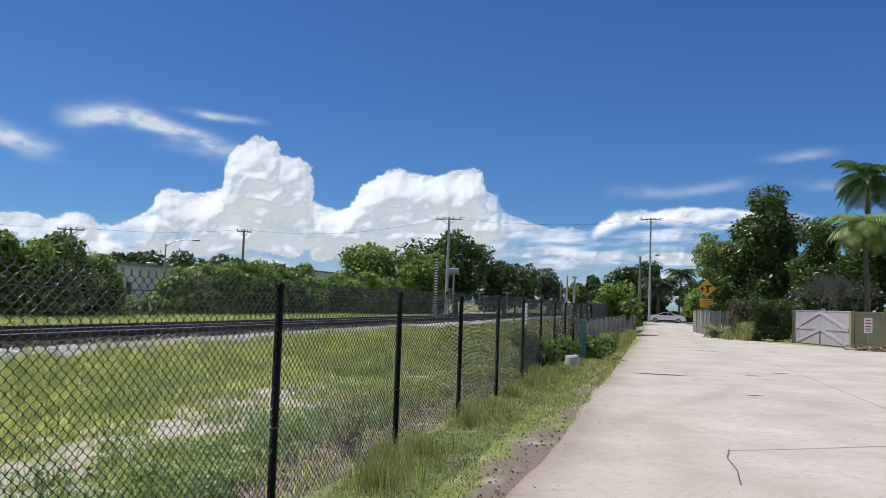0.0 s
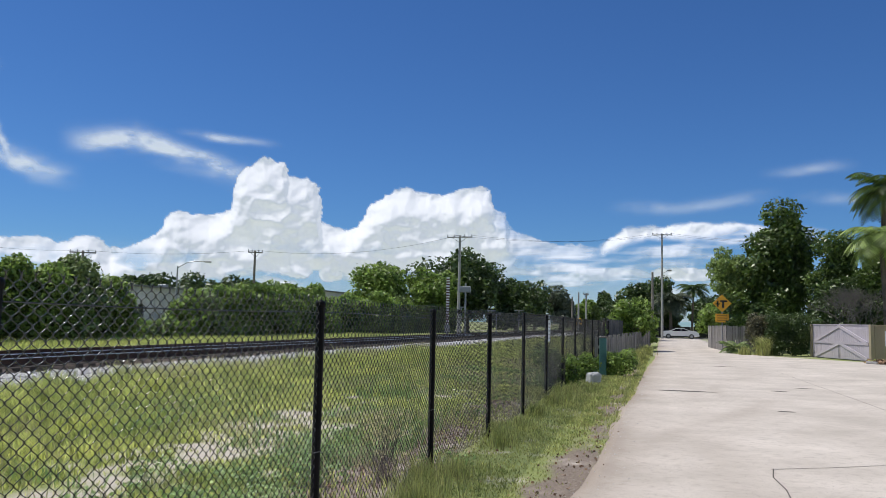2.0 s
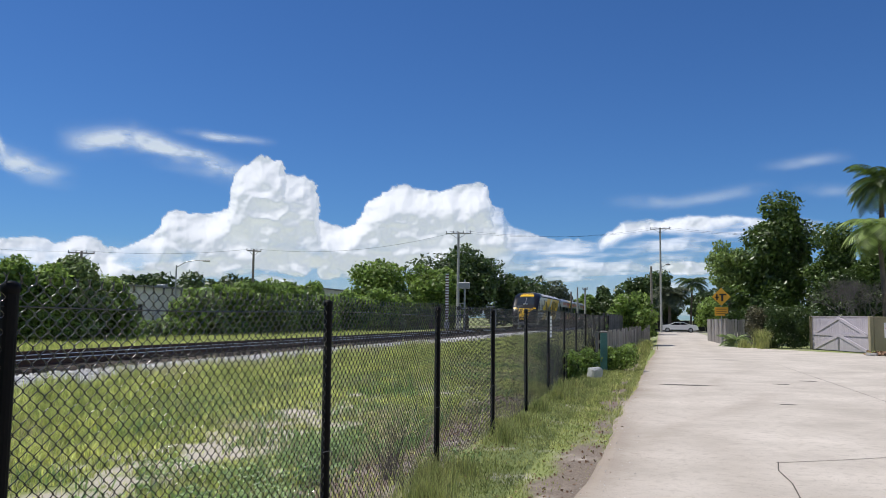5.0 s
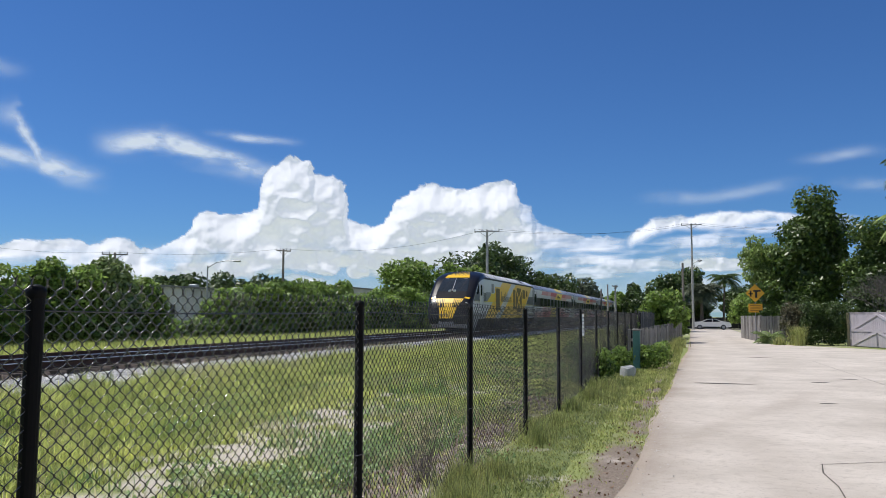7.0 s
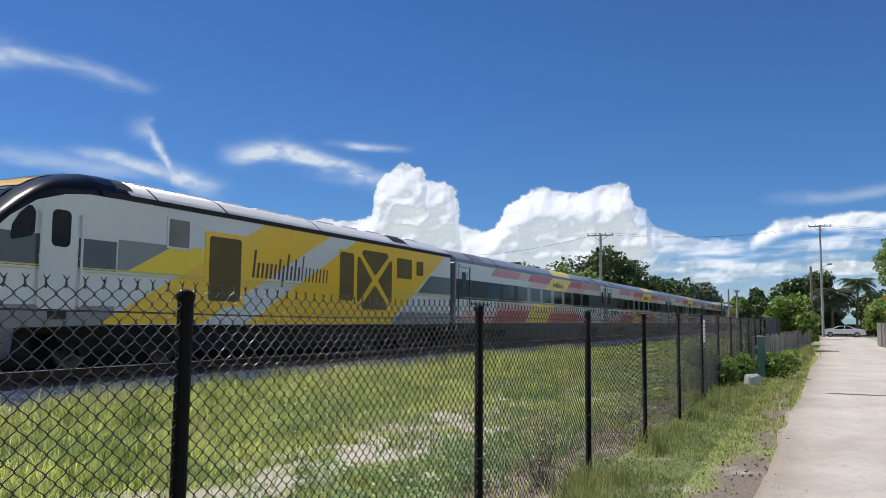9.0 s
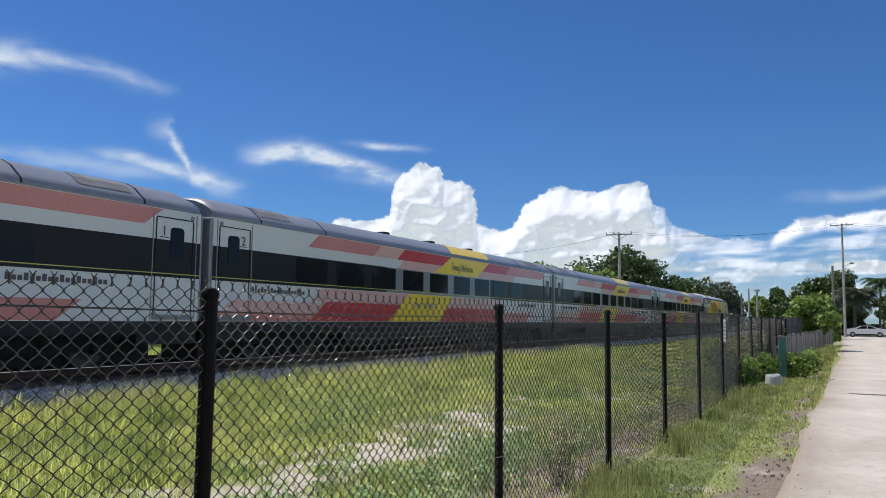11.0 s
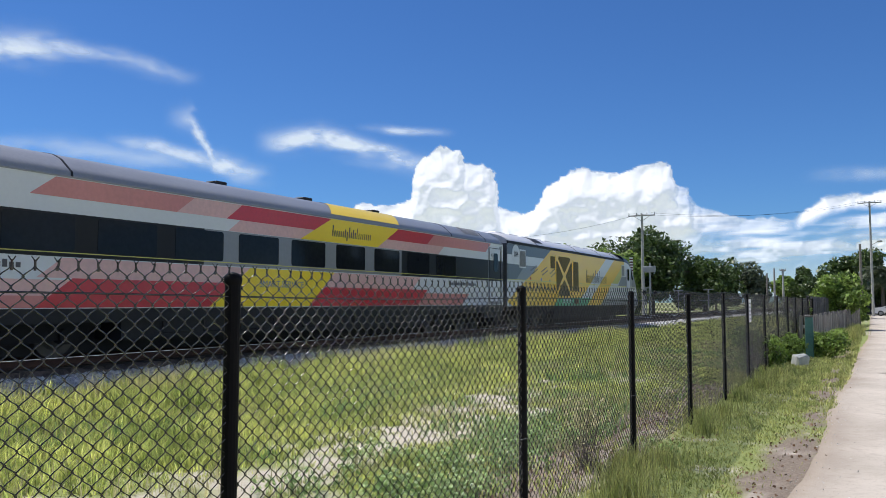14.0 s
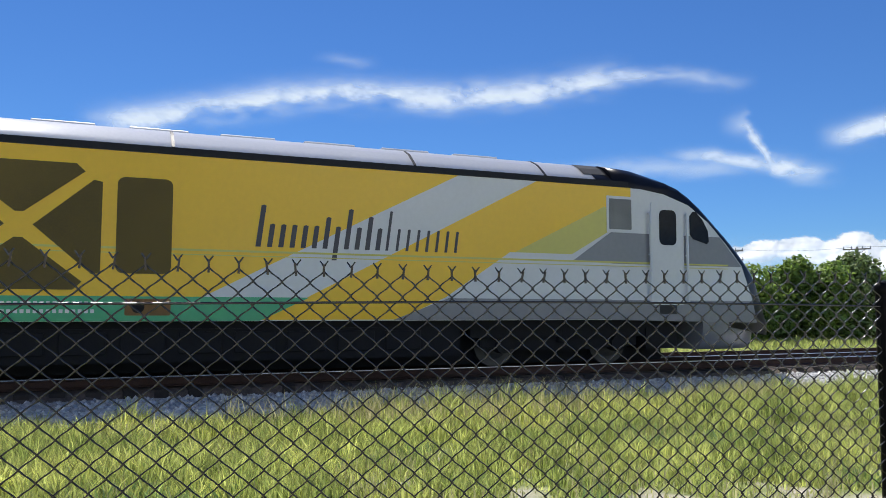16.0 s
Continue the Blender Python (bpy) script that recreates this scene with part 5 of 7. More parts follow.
def build_clouds():
    step = 0.09
    az, el = np.arange(-20, 62, step), np.arange(0.3, 15, step)
    A, E = np.meshgrid(az, el)
    crest_az = [-18.0, -9.0, -5.5, -3.0, 0.7, 2.4, 3.4, 3.9, 6.6, 8.6, 10.2, 10.7, 10.9, 11.75, 11.9, 12.6, 14.3, 15.3, 16.7, 18.2, 19.2, 20.6, 21.3, 21.9, 22.5, 23.3, 24.1, 24.35, 24.45, 25.4,
                26.8, 27.2, 28.5, 29.7, 30.2, 30.7, 32.1, 33.8, 34.9, 35.2, 36.5, 38.2, 38.7, 39.8, 41.5, 42.5, 44.2, 45.5, 46.7, 50.0, 56.0, 62.0]
    crest_el = [5.5, 6.9, 7.4, 7.32, 7.07, 6.92, 6.4, 5.6, 5.8, 5.95, 6.45, 6.9, 8.0, 8.4, 9.45, 9.75, 9.65, 9.33, 9.33, 9.65, 9.5, 8.5, 7.45, 6.75, 6.5, 6.6, 7.0, 8.3, 9.4, 10.1,
                10.1, 10.95, 11.45, 10.65, 9.8, 7.75, 6.95, 7.2, 6.7, 5.9, 4.95, 4.5, 4.97, 5.3, 4.75, 5.06, 4.73, 4.92, 4.42, 4.6, 4.0, 3.6]
    wob = fbm(A * 0.55, E * 0.55, 5, 41) - 0.5
    wob2 = fbm(A * 0.9 + 40, E * 0.9, 4, 47) - 0.5
    crest = np.interp(A + wob2 * 0.7, crest_az, crest_el)
    depth = crest + wob * 0.5 - E

    def lumps(f, seed):
        """Rounded cauliflower cells."""
        v = np.abs(fbm(A * f, E * f * 1.15, 2, seed) - 0.5) * 2
        return 1 - np.sqrt(v * v + 0.01)
    puff = lumps(0.28, 61) * 0.7 + lumps(0.7, 67) * 0.30 + lumps(1.6, 71) * 0.08 + lumps(3.4, 79) * 0.02
    edge = lumps(0.7, 67) * 0.5 + lumps(1.6, 71) * 0.34 + lumps(3.4, 73) * 0.2
    hard = smooth(0.0, 0.16, depth + (edge - 0.82) * 0.75)
    # streaky sheets to the right, with a bright flat-topped band
    right = smooth(12.0, 9.0, A - 1.2 * smooth(6.0, 8.0, E))
    streak = fbm(A * 0.14, E * 1.3 + 0.05 * A, 5, 83)
    soft = smooth(0.47, 0.78, streak + 0.08 * smooth(3.5, 5.5, E))
    low = smooth(5.2, 2.6, E + wob * 2.2)
    broken = smooth(0.44, 0.58, fbm(A * 0.2, E * 0.7, 5, 91))
    dens = hard * (1 - right * (1 - soft * 0.8)) * (1 - 0.75 * low * broken)
    top = np.interp(A, [-9.0, -5.5, -3.0, 0.7, 2.4, 3.4, 4.2], [6.6, 7.35, 7.3, 7.05, 6.9, 6.3, 5.8])
    anvil = smooth(0.0, 0.35, top + wob * 0.5 + (edge - 0.82) * 0.5 - E) * smooth(0.9, 1.7, E + wob * 1.2 - top + 2.3) * smooth(-11, -7.5, A) * smooth(4.6, 3.6, A)
    dens = np.maximum(dens, anvil * 0.96)
    # small separate puffs low down
    for a0, e0, w, h in ((20.6, 3.0, 1.3, 0.7), (23.6, 3.1, 1.0, 0.6), (26.0, 3.4, 1.6, 0.7), (-2.0, 3.6, 3.0, 0.5)):
        r = np.hypot((A - a0) / w, (E - e0) / h)
        dens = np.maximum(dens, smooth(1.15, 0.85, r + (0.82 - edge) * 0.8) * 0.95)
    dens *= smooth(0.3, 1.4, E)
    # thin haze towards the horizon
    dens = np.maximum(dens, 0.42 * smooth(5.5, 0.5, E))
    bulge = smooth(-0.1, 2.2, depth) * 150
    cloud_sheet("cloud_bank", "towering white cumulus clouds above the horizon", az, el, dens, bulge * 0.9 + puff * 130, 3000, CLOUD)
    # unseen glowing cumulus behind the camera, added to brighten the train's near side
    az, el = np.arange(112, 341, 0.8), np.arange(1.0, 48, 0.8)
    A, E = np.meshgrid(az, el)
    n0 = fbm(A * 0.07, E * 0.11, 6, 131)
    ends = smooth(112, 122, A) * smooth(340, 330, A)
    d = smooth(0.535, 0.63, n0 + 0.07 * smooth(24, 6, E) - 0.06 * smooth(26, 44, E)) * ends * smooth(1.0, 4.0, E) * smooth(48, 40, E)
    cloud_sheet("cloud_bank", "unseen glowing cumulus clouds added as fill light", az, el, d * 0.95, n0 * 300, 2900, CLOUD)
    # thin high wisps
    step = 0.13
    az, el = np.arange(-20, 112, step), np.arange(6.5, 24, step)
    A, E = np.meshgrid(az, el)
    n1 = fbm(A * 0.35 + E * 0.25, E * 1.1 - A * 0.05, 6, 101)
    n2 = fbm(A * 1.1, E * 2.4, 4, 107)
    d = np.zeros_like(A)

    def band(pts, width, power, ends=2.0):
        pa, pe = [p[0] for p in pts], [p[1] for p in pts]
        c = np.interp(A + (n2 - 0.5) * 0.6, pa, pe)
        along = smooth(pa[0] - ends, pa[0] + ends, A) * smooth(pa[-1] + ends, pa[-1] - ends, A)
        return power * along * np.exp(-((E - c + (n1 - 0.5) * width * 1.1) / width) ** 2) * smooth(0.12, 0.72, n1 * 0.65 + n2 * 0.35)
    for pts, w, p in (([(30.3, 9.9), (32.0, 10.4), (34.9, 11.2), (37.1, 11.8), (40.2, 11.4)], 0.62, 1.4),
                      ([(41.9, 8.95), (43.1, 9.2), (44.6, 9.75), (45.2, 10.9), (45.7, 11.8), (46.2, 12.7)], 0.6, 1.2),
                      ([(42.4, 9.2), (45.5, 9.9), (48.4, 10.6), (50.5, 10.7)], 0.42, 0.8),
                      ([(47, 15.3), (50.6, 16.1), (55.3, 16.5), (58.0, 16.0)], 0.45, 0.7),
                      ([(55.0, 16.3), (57.7, 15.95), (62.0, 15.5), (66.8, 15.35), (75.1, 15.5), (80.0, 14.9), (91.1, 12.4)], 0.85, 1.0),
                      ([(29.0, 12.2), (31.0, 12.3), (33.2, 12.45)], 0.22, 0.8),
                      ([(-10.9, 10.64), (-8.1, 10.36)], 0.3, 0.45), ([(-6.5, 8.9), (-1.0, 8.1), (2.2, 8.3)], 0.35, 0.35), ([(-13.5, 8.2), (-10.0, 8.6)], 0.35, 0.35),
                      ([(46.8, 9.8), (54.2, 10.08), (61.7, 9.44)], 0.6, 0.4), ([(73.5, 17.57), (75.5, 17.76)], 0.4, 0.35)):
        d = np.maximum(d, band(pts, w, p))
    d = np.clip(d, 0, 0.9)
    cloud_sheet("cirrus_cloud", "thin wispy white cirrus streaks in the blue sky", az, el, d, n1 * 20, 3150, WISP)


build_clouds()

# ---- plants ----


def leaves(name, centers, radii, count, size, material, parent=None, label="", droop=0.0, flat=0.75, seed=1, long=1.8):
    """Small folded leaves scattered on lumps; centres and radii of the lumps are given."""
    g = np.random.default_rng(seed)
    C, R = np.asarray(centers, float), np.asarray(radii, float)
    if R.ndim == 1:
        R = np.stack([R, R, R * flat], -1)
    wgt = R[:, 0] * R[:, 2]
    k = g.choice(len(C), count, p=wgt / wgt.sum())
    d = g.normal(size=(count, 3))
    d /= np.linalg.norm(d, axis=1)[:, None]
    r = g.random(count) ** 0.33
    r = 0.35 + 0.72 * r * (0.82 + 0.36 * g.random(count))
    P = C[k] + d * R[k] * r[:, None]
    nrm = d * 0.6 + g.normal(size=(count, 3)) * 0.65 + np.array([0, 0, 0.5])
    nrm /= np.linalg.norm(nrm, axis=1)[:, None]
    t = np.cross(nrm, g.normal(size=(count, 3)))
    t[:, 2] -= droop
    t /= np.linalg.norm(t, axis=1)[:, None]
    b = np.cross(nrm, t)
    s = size * g.uniform(0.55, 1.35, count)[:, None]
    V = np.stack([P - t * s * long * 0.5, P + b * s * 0.5 - nrm * s * 0.1, P + t * s * long * 0.5, P - b * s * 0.5 - nrm * s * 0.1], 1)
    i = np.arange(count)[:, None] * 4
    F = np.concatenate([i + np.array([[0, 1, 2]]), i + np.array([[0, 2, 3]])], 1).reshape(-1, 3)
    return from_arrays(name, V.reshape(-1, 3), F, material, parent, label)


def crown_lumps(w, d, h, z0, n, g, rough=0.35, size=0.28):
    """Lumps filling an uneven dome of width w, depth d, from z0 up to z0 + h."""
    C, R = [], []
    for _ in range(n):
        a = g.uniform(0, math.tau)
        q = g.uniform(-0.75, 1.0)
        ring = math.sqrt(max(1 - q * q, 0)) * g.uniform(0.25, 1.0)
        k = 1 + g.uniform(-rough, rough * 0.5)
        C.append((math.cos(a) * ring * w / 2 * k * 0.82, math.sin(a) * ring * d / 2 * k * 0.82, z0 + h * (0.46 + 0.42 * q * k)))
        R.append(size * min(w, h) * g.uniform(0.45, 1.05))
    return C, R


def tree(name, x, y, w, h, z0, material, label, count=6000, size=0.22, trunk=0.22, lumps=34, seed=1, depth=None, category="tree",
         limbs=7, rough=0.35, droop=0.0, lump=0.24, group=""):
    g = np.random.default_rng(seed)
    t = thing(name, x, y, 0, label, category, group)
    C, R = crown_lumps(w, depth or w, h - z0, z0, lumps, g, rough, lump)
    if trunk:
        bm = bmesh.new()
        top = z0 + (h - z0) * 0.35
        pts = [Vector((0, 0, -0.1)), Vector((g.uniform(-.1, .1), g.uniform(-.1, .1), top * 0.5)), Vector((g.uniform(-.2, .2), g.uniform(-.2, .2), top))]
        tube(bm, pts[0], pts[1], trunk * 1.25, trunk, seg=9)
        tube(bm, pts[1], pts[2], trunk, trunk * 0.8, seg=9)
        part("trunk", bm, BARK, t)
        for i in range(limbs):
            c = Vector(C[(i * 5) % len(C)])
            bm = bmesh.new()
            mid = pts[2].lerp(c, 0.5) + Vector((0, 0, 0.08 * h))
            tube(bm, pts[2] - Vector((0, 0, 0.2)), mid, trunk * 0.55, trunk * 0.35, seg=6)
            tube(bm, mid, c, trunk * 0.35, trunk * 0.1, seg=6)
            part("limb", bm, BARK, t)
    leaves("crown", C, R, count, size, material, t, droop=droop, seed=seed + 100)
    return t


def bush_row():
    # thicket along the far side of the railway, taller to the south
    g = np.random.default_rng(77)
    y = 8.0
    i = 0
    while y < 112:
        tall = float(np.interp(y, [10.8, 18.8, 22.7, 24.9, 27.0, 28.4, 31.0, 34.5, 36.7, 37.5, 37.7, 40.0, 46.0, 46.3, 48.3, 51.4, 55.7, 64.1, 70.5, 76.5, 85, 101],
                                  [4.2, 3.9, 3.7, 4.1, 3.9, 2.9, 4.4, 4.5, 4.2, 3.9, 1.9, 1.5, 1.7, 3.5, 3.9, 4.4, 4.5, 3.9, 3.8, 4.3, 4.5, 4.4]))
        h = tall * float(g.uniform(0.90, 1.02))
        w = float(g.uniform(3.2, 4.4)) if tall > 2.6 else 1.6
        near = y < 60
        tree("bush", -29.6 + g.uniform(-0.7, 0.7), y, w, h, -0.4, (LEAF, LEAF, BUSHLEAF, LEAF, LEAF, LEAFPALE)[i % 6], "dense green bush on the far side of the track" if near else "lower green thicket beside the railway",
             int((8200 if near else 4200) * w * h / 18), 0.17 if near else 0.22, 0.06, 34, 300 + i, 3.6, "bush", 3, 0.5, lump=0.25, group="lineside bushes")
        y += w * (0.42 if tall > 2.6 else 0.6)
        i += 1


bush_row()


def trees():
    tree("tree", -33.6, 92.94, 12.56, 9.6, 0.8, LEAF, "broad round green shade tree behind the railway", 9000, 0.3, 0.3, 44, 11, group="shade trees")
    tree("tree", -27.99, 96.68, 9.3, 8.67, 0.8, LEAF, "broad round green shade tree behind the railway", 6000, 0.3, 0.3, 30, 12, group="shade trees")
    tree("tree", -25.22, 104.55, 17.67, 11.83, 0.8, LEAFDARK, "wide dark green spreading shade tree", 13000, 0.32, 0.35, 60, 13, group="shade trees")
    tree("tree", -19.17, 108.37, 10.23, 8.12, 0.6, LEAFDARK, "wide dark green spreading shade tree", 6000, 0.32, 0.3, 34, 14, group="shade trees")
    for i, (x, y, w, h, m) in enumerate(((-23.11, 150.36, 8.37, 8.02, LEAFDARK), (-18.46, 152.29, 7.44, 8.67, LEAFGREY), (-13.84, 158.23, 6.51, 6.17, LEAF), (-9.61, 150.21, 5.58, 7.93, LEAFDARK),
                                         (-27.74, 145.47, 9.3, 7.1, LEAF), (-54.82, 97.11, 13.02, 7.56, LEAFDARK), (-62.47, 86.9, 11.16, 7.0, LEAFDARK), (-47.25, 101.56, 10.23, 6.63, LEAF),
                                         (-36.08, 130.77, 14.88, 7.56, LEAFDARK), (-12.09, 180.21, 11.16, 6.63, LEAF), (-4.6, 170.2, 11.16, 6.17, LEAFDARK))):
        tree("tree", x, y, w, h, 0.8, m, "distant green tree line beyond the crossing", 3000, 0.42, 0.25, 24, 30 + i, group="distant trees")
    for i, (x, y, w, h) in enumerate(((-58.0, 82.0, 8.5, 6.4), (-61.5, 79.5, 7.5, 6.0), (-55.0, 85.0, 8.0, 6.3), (-51.5, 90.0, 6.0, 5.6))):
        tree("tree", x, y, w, h, 0.8, LEAFDARK, "dark green tree rising behind the warehouse roof", 3600, 0.32, 0.22, 30, 140 + i, group="distant trees", lump=0.3)
    # conifer
    t = thing("conifer", -24.31, 148.39, 0, "slim dark conifer among distant trees", "tree")
    bm = bmesh.new()
    tube(bm, (0, 0, 0), (0, 0, 9.6), 0.22, 0.04, seg=7)
    part("trunk", bm, BARK, t)
    C = [(0, 0, 3 + k * 0.8) for k in range(9)]
    leaves("crown", C, [1.5 - 0.15 * k for k in range(9)], 1500, 0.4, LEAFDARK, t, seed=5)
    # trees by the lane's far end
    tree("tree", -2.35, 95.21, 5.12, 7.19, 1.0, LEAFDARK, "dark green tree at the end of the lane", 5000, 0.26, 0.2, 30, 51)
    tree("tree", 0.4, 126.2, 7.0, 9.6, 0.6, LEAFDARK, "dark drooping tree beyond the end of the lane", 6500, 0.3, 0.2, 34, 52, droop=0.9, rough=0.6)
    tree("bush", -1.7, 54.71, 3.6, 3.5, 0.2, LEAF, "bright green bush over the board fence", 4500, 0.16, 0.06, 26, 53, 3.0, "bush", 3)
    tree("bush", -0.75, 68.5, 1.9, 2.3, 0.2, LEAF, "bright green bush over the board fence", 2500, 0.16, 0.06, 20, 54, 2.4, "bush", 3)
    tree("tree", 5.58, 90.27, 4.65, 4.78, 0.5, LEAF, "small bright green tree by the lane", 3500, 0.24, 0.12, 24, 55)
    tree("tree", 8.19, 125.3, 11.16, 6.63, 0.5, LEAFDARK, "dark trees across the street", 4000, 0.36, 0.25, 30, 56)
    tree("tree", -3.91, 128.2, 11.16, 6.26, 0.5, LEAFDARK, "dark trees across the street", 4000, 0.36, 0.25, 30, 57)
    # garden behind the gate
    tree("tree", 8.6, 63.6, 7.4, 10.6, 1.4, GARDENLEAF, "large dark glossy garden tree behind the hedge", 30000, 0.19, 0.22, 70, 61, 6.5, rough=0.6, lump=0.2)
    tree("tree", 5.3, 64.2, 4.2, 8.4, 2.6, FEATHERLEAF, "pale feathery green bamboo-like tree", 11000, 0.13, 0.12, 36, 62, 4, droop=0.6, rough=0.9, lump=0.2)
    tree("tree", 12.4, 60.46, 4.6, 8.6, 1.4, GARDENLEAF, "dark green garden tree", 14000, 0.14, 0.16, 40, 63, 4, rough=0.5)
    tree("tree", 15.3, 58.58, 5.6, 8.6, 1.0, GARDENLEAF, "dark garden tree behind the wall", 12000, 0.16, 0.16, 36, 64, 4, rough=0.5)
    tree("bush", 11.9, 57.2, 7.6, 5.0, 0.3, LEAFDARK, "dark undergrowth behind the gate", 14000, 0.13, 0.0, 40, 65, 3, "bush", 0)
    tree("bush", 14.01, 49.38, 1.49, 2.56, 1.2, LEAFPALE, "yellow green shrub over the wall", 1500, 0.14, 0.05, 14, 66, 1.4, "bush", 2)
    tree("bush", 6.9, 60.2, 4.2, 3.4, 0.2, LEAFDARK, "dark undergrowth behind the hedge", 7000, 0.13, 0.0, 26, 67, 3, "bush", 0)
    for i, (x, y, w, h) in enumerate(((-7, 137, 9, 5.2), (0.5, 136, 9, 5.6), (7, 137, 9, 4.8), (14, 136, 9, 5.4))):
        tree("tree", x, y, w, h, 0.2, LEAFDARK, "dark trees across the street", 3000, 0.36, 0.2, 26, 85 + i)
    # hedge: clipped to a block
    h = thing("hedge", -0.45, 0.7, 0, "clipped dark green garden hedge with brown patches", "hedge")
    g = np.random.default_rng(71)
    C = [(g.uniform(7.2, 9.8), 53.2 + g.uniform(-0.5, 0.9), g.uniform(0.25, 2.5)) for _ in range(110)]
    leaves("foliage", C, [0.38] * 110, 20000, 0.065, LEAFDARK, h, seed=72, flat=1.0)
    C = [(g.uniform(6.1, 7.2), 53.8 + g.uniform(-0.4, 0.8), g.uniform(0.3, 2.4)) for _ in range(40)]
    leaves("foliage", C, [0.36] * 40, 5000, 0.07, mat("brownish hedge leaves", (0.13, 0.12, 0.055), 0.6, (0.07, 0.06, 0.03), 1, 0.8, 6, island=0.4), h, "browning leaves", seed=73, flat=1.0)
    # bare shrub
    b = thing("bare_shrub", 11.1, 52.05, 0, "leafless grey branching shrub above the gate", "shrub")
    g = random.Random(5)
    def grow(bm, p, d, ln, r, k):
        q = p + d * ln
        tube(bm, p, q, r, r * 0.7, seg=5, caps=False)
        if k:
            for _ in range(3):
                nd = (d + Vector((g.uniform(-.9, .9), g.uniform(-.7, .7), g.uniform(-.3, .4)))).normalized()
                grow(bm, q, nd, ln * 0.72, r * 0.62, k - 1)
    for i in range(6):
        bm = bmesh.new()
        grow(bm, Vector((g.uniform(-.5, .5), 0, -0.05)), Vector((g.uniform(-.7, .7), g.uniform(-.3, .3), 1)).normalized(), 1.5, 0.032, 5)
        part("branch", bm, mat("pale bare bark", (0.12, 0.11, 0.10), 0.9), b)


trees()


def palm(x, y, h, label, fronds=16, size=2.4, seed=1, material=None, trunk=0.13, lean=0.3, droop=1.0, tilt=1.0):
    g = random.Random(seed)
    t = thing("palm_tree", x, y, 0, label, "palm tree")
    bm = bmesh.new()
    p = Vector((0, 0, -0.1))
    for i in range(8):
        q = Vector((lean * ((i + 1) / 8) ** 2, 0, h * (i + 1) / 8))
        tube(bm, p, q, trunk * (1.25 - 0.06 * i), trunk * (1.15 - 0.06 * i), seg=9, caps=False)
        p = q
    part("trunk", bm, BARK, t)
    for i in range(fronds):
        a = i * 2.399 + g.uniform(-.2, .2)
        up = g.uniform(-0.35, 1.05) * tilt
        ln = size * g.uniform(0.8, 1.15)
        rib = []
        d = Vector((math.cos(a), math.sin(a), up)).normalized()
        q = p.copy()
        for k in range(9):
            rib.append(q.copy())
            d = (d + Vector((0, 0, -0.13 * droop - 0.02 * k))).normalized()
            q = q + d * ln / 8
        bm = bmesh.new()
        for k in range(8):
            tube(bm, rib[k], rib[k + 1], 0.028 * (1 - k / 9), 0.028 * (1 - (k + 1) / 9), seg=4, caps=False)
        for k in range(1, 9):
            for s in (-1, 1):
                for f in (0.0, 0.5):
                    if k == 8 and f:
                        continue
                    o = rib[k].lerp(rib[min(k + 1, 8)], f)
                    dd = (rib[k] - rib[k - 1]).normalized()
                    side = dd.cross(Vector((0, 0, 1))).normalized() * s
                    L = ln * 0.26 * math.sin(math.pi * min((k + f) / 9 + 0.12, 1)) + 0.1
                    tip = o + side * L + dd * L * 0.45 - Vector((0, 0, L * 0.55))
                    mid = o.lerp(tip, 0.45) + Vector((0, 0, L * 0.1))
                    w = dd * 0.05 * size / 2
                    vs = [bm.verts.new(v) for v in (o - w * 0.5, o + w * 0.5, mid + w, mid - w)]
                    bm.faces.new(vs)
                    bm.faces.new((vs[3], vs[2], bm.verts.new(tip)))
        part("frond", bm, material or LEAFDARK, t)
    return t


palm(4.45, 119.5, 7.1, "tall thin coconut palm at the end of the lane", 30, 2.7, 3, LEAFDARK, 0.14, 0.3, 1.1, 1.3)
palm(1.5, 118.5, 5.4, "shaggy fan palm by the lane", 60, 3.4, 4, LEAFGREY, 0.22, 0.0, 0.9, 1.2)
palm(14.8, 60.0, 11.6, "royal palm with heavy dark green fronds in the garden", 34, 3.0, 6, GARDENLEAF, 0.2, 0.2, 1.1, 1.3)
palm(13.4, 53.6, 7.6, "yellowish green palm with hanging fronds in the garden", 40, 2.5, 7, FEATHERLEAF, 0.16, -0.3, 1.3, 1.2)
palm(4.75, 55.2, 0.35, "young palm sprouting beside the board fence", 22, 1.25, 8, LEAFPALE, 0.08, 0.0, 0.8, 1.6)
palm(-29.3, 51.75, 3.76, "short fan palm in the lineside thicket", 20, 1.3, 9, LEAF, 0.12, 0.0, 0.8)
palm(-42.29, 25.37, 5.15, "small palm behind the lineside bushes", 14, 1.6, 10, LEAF, 0.12, 0.0, 0.9)

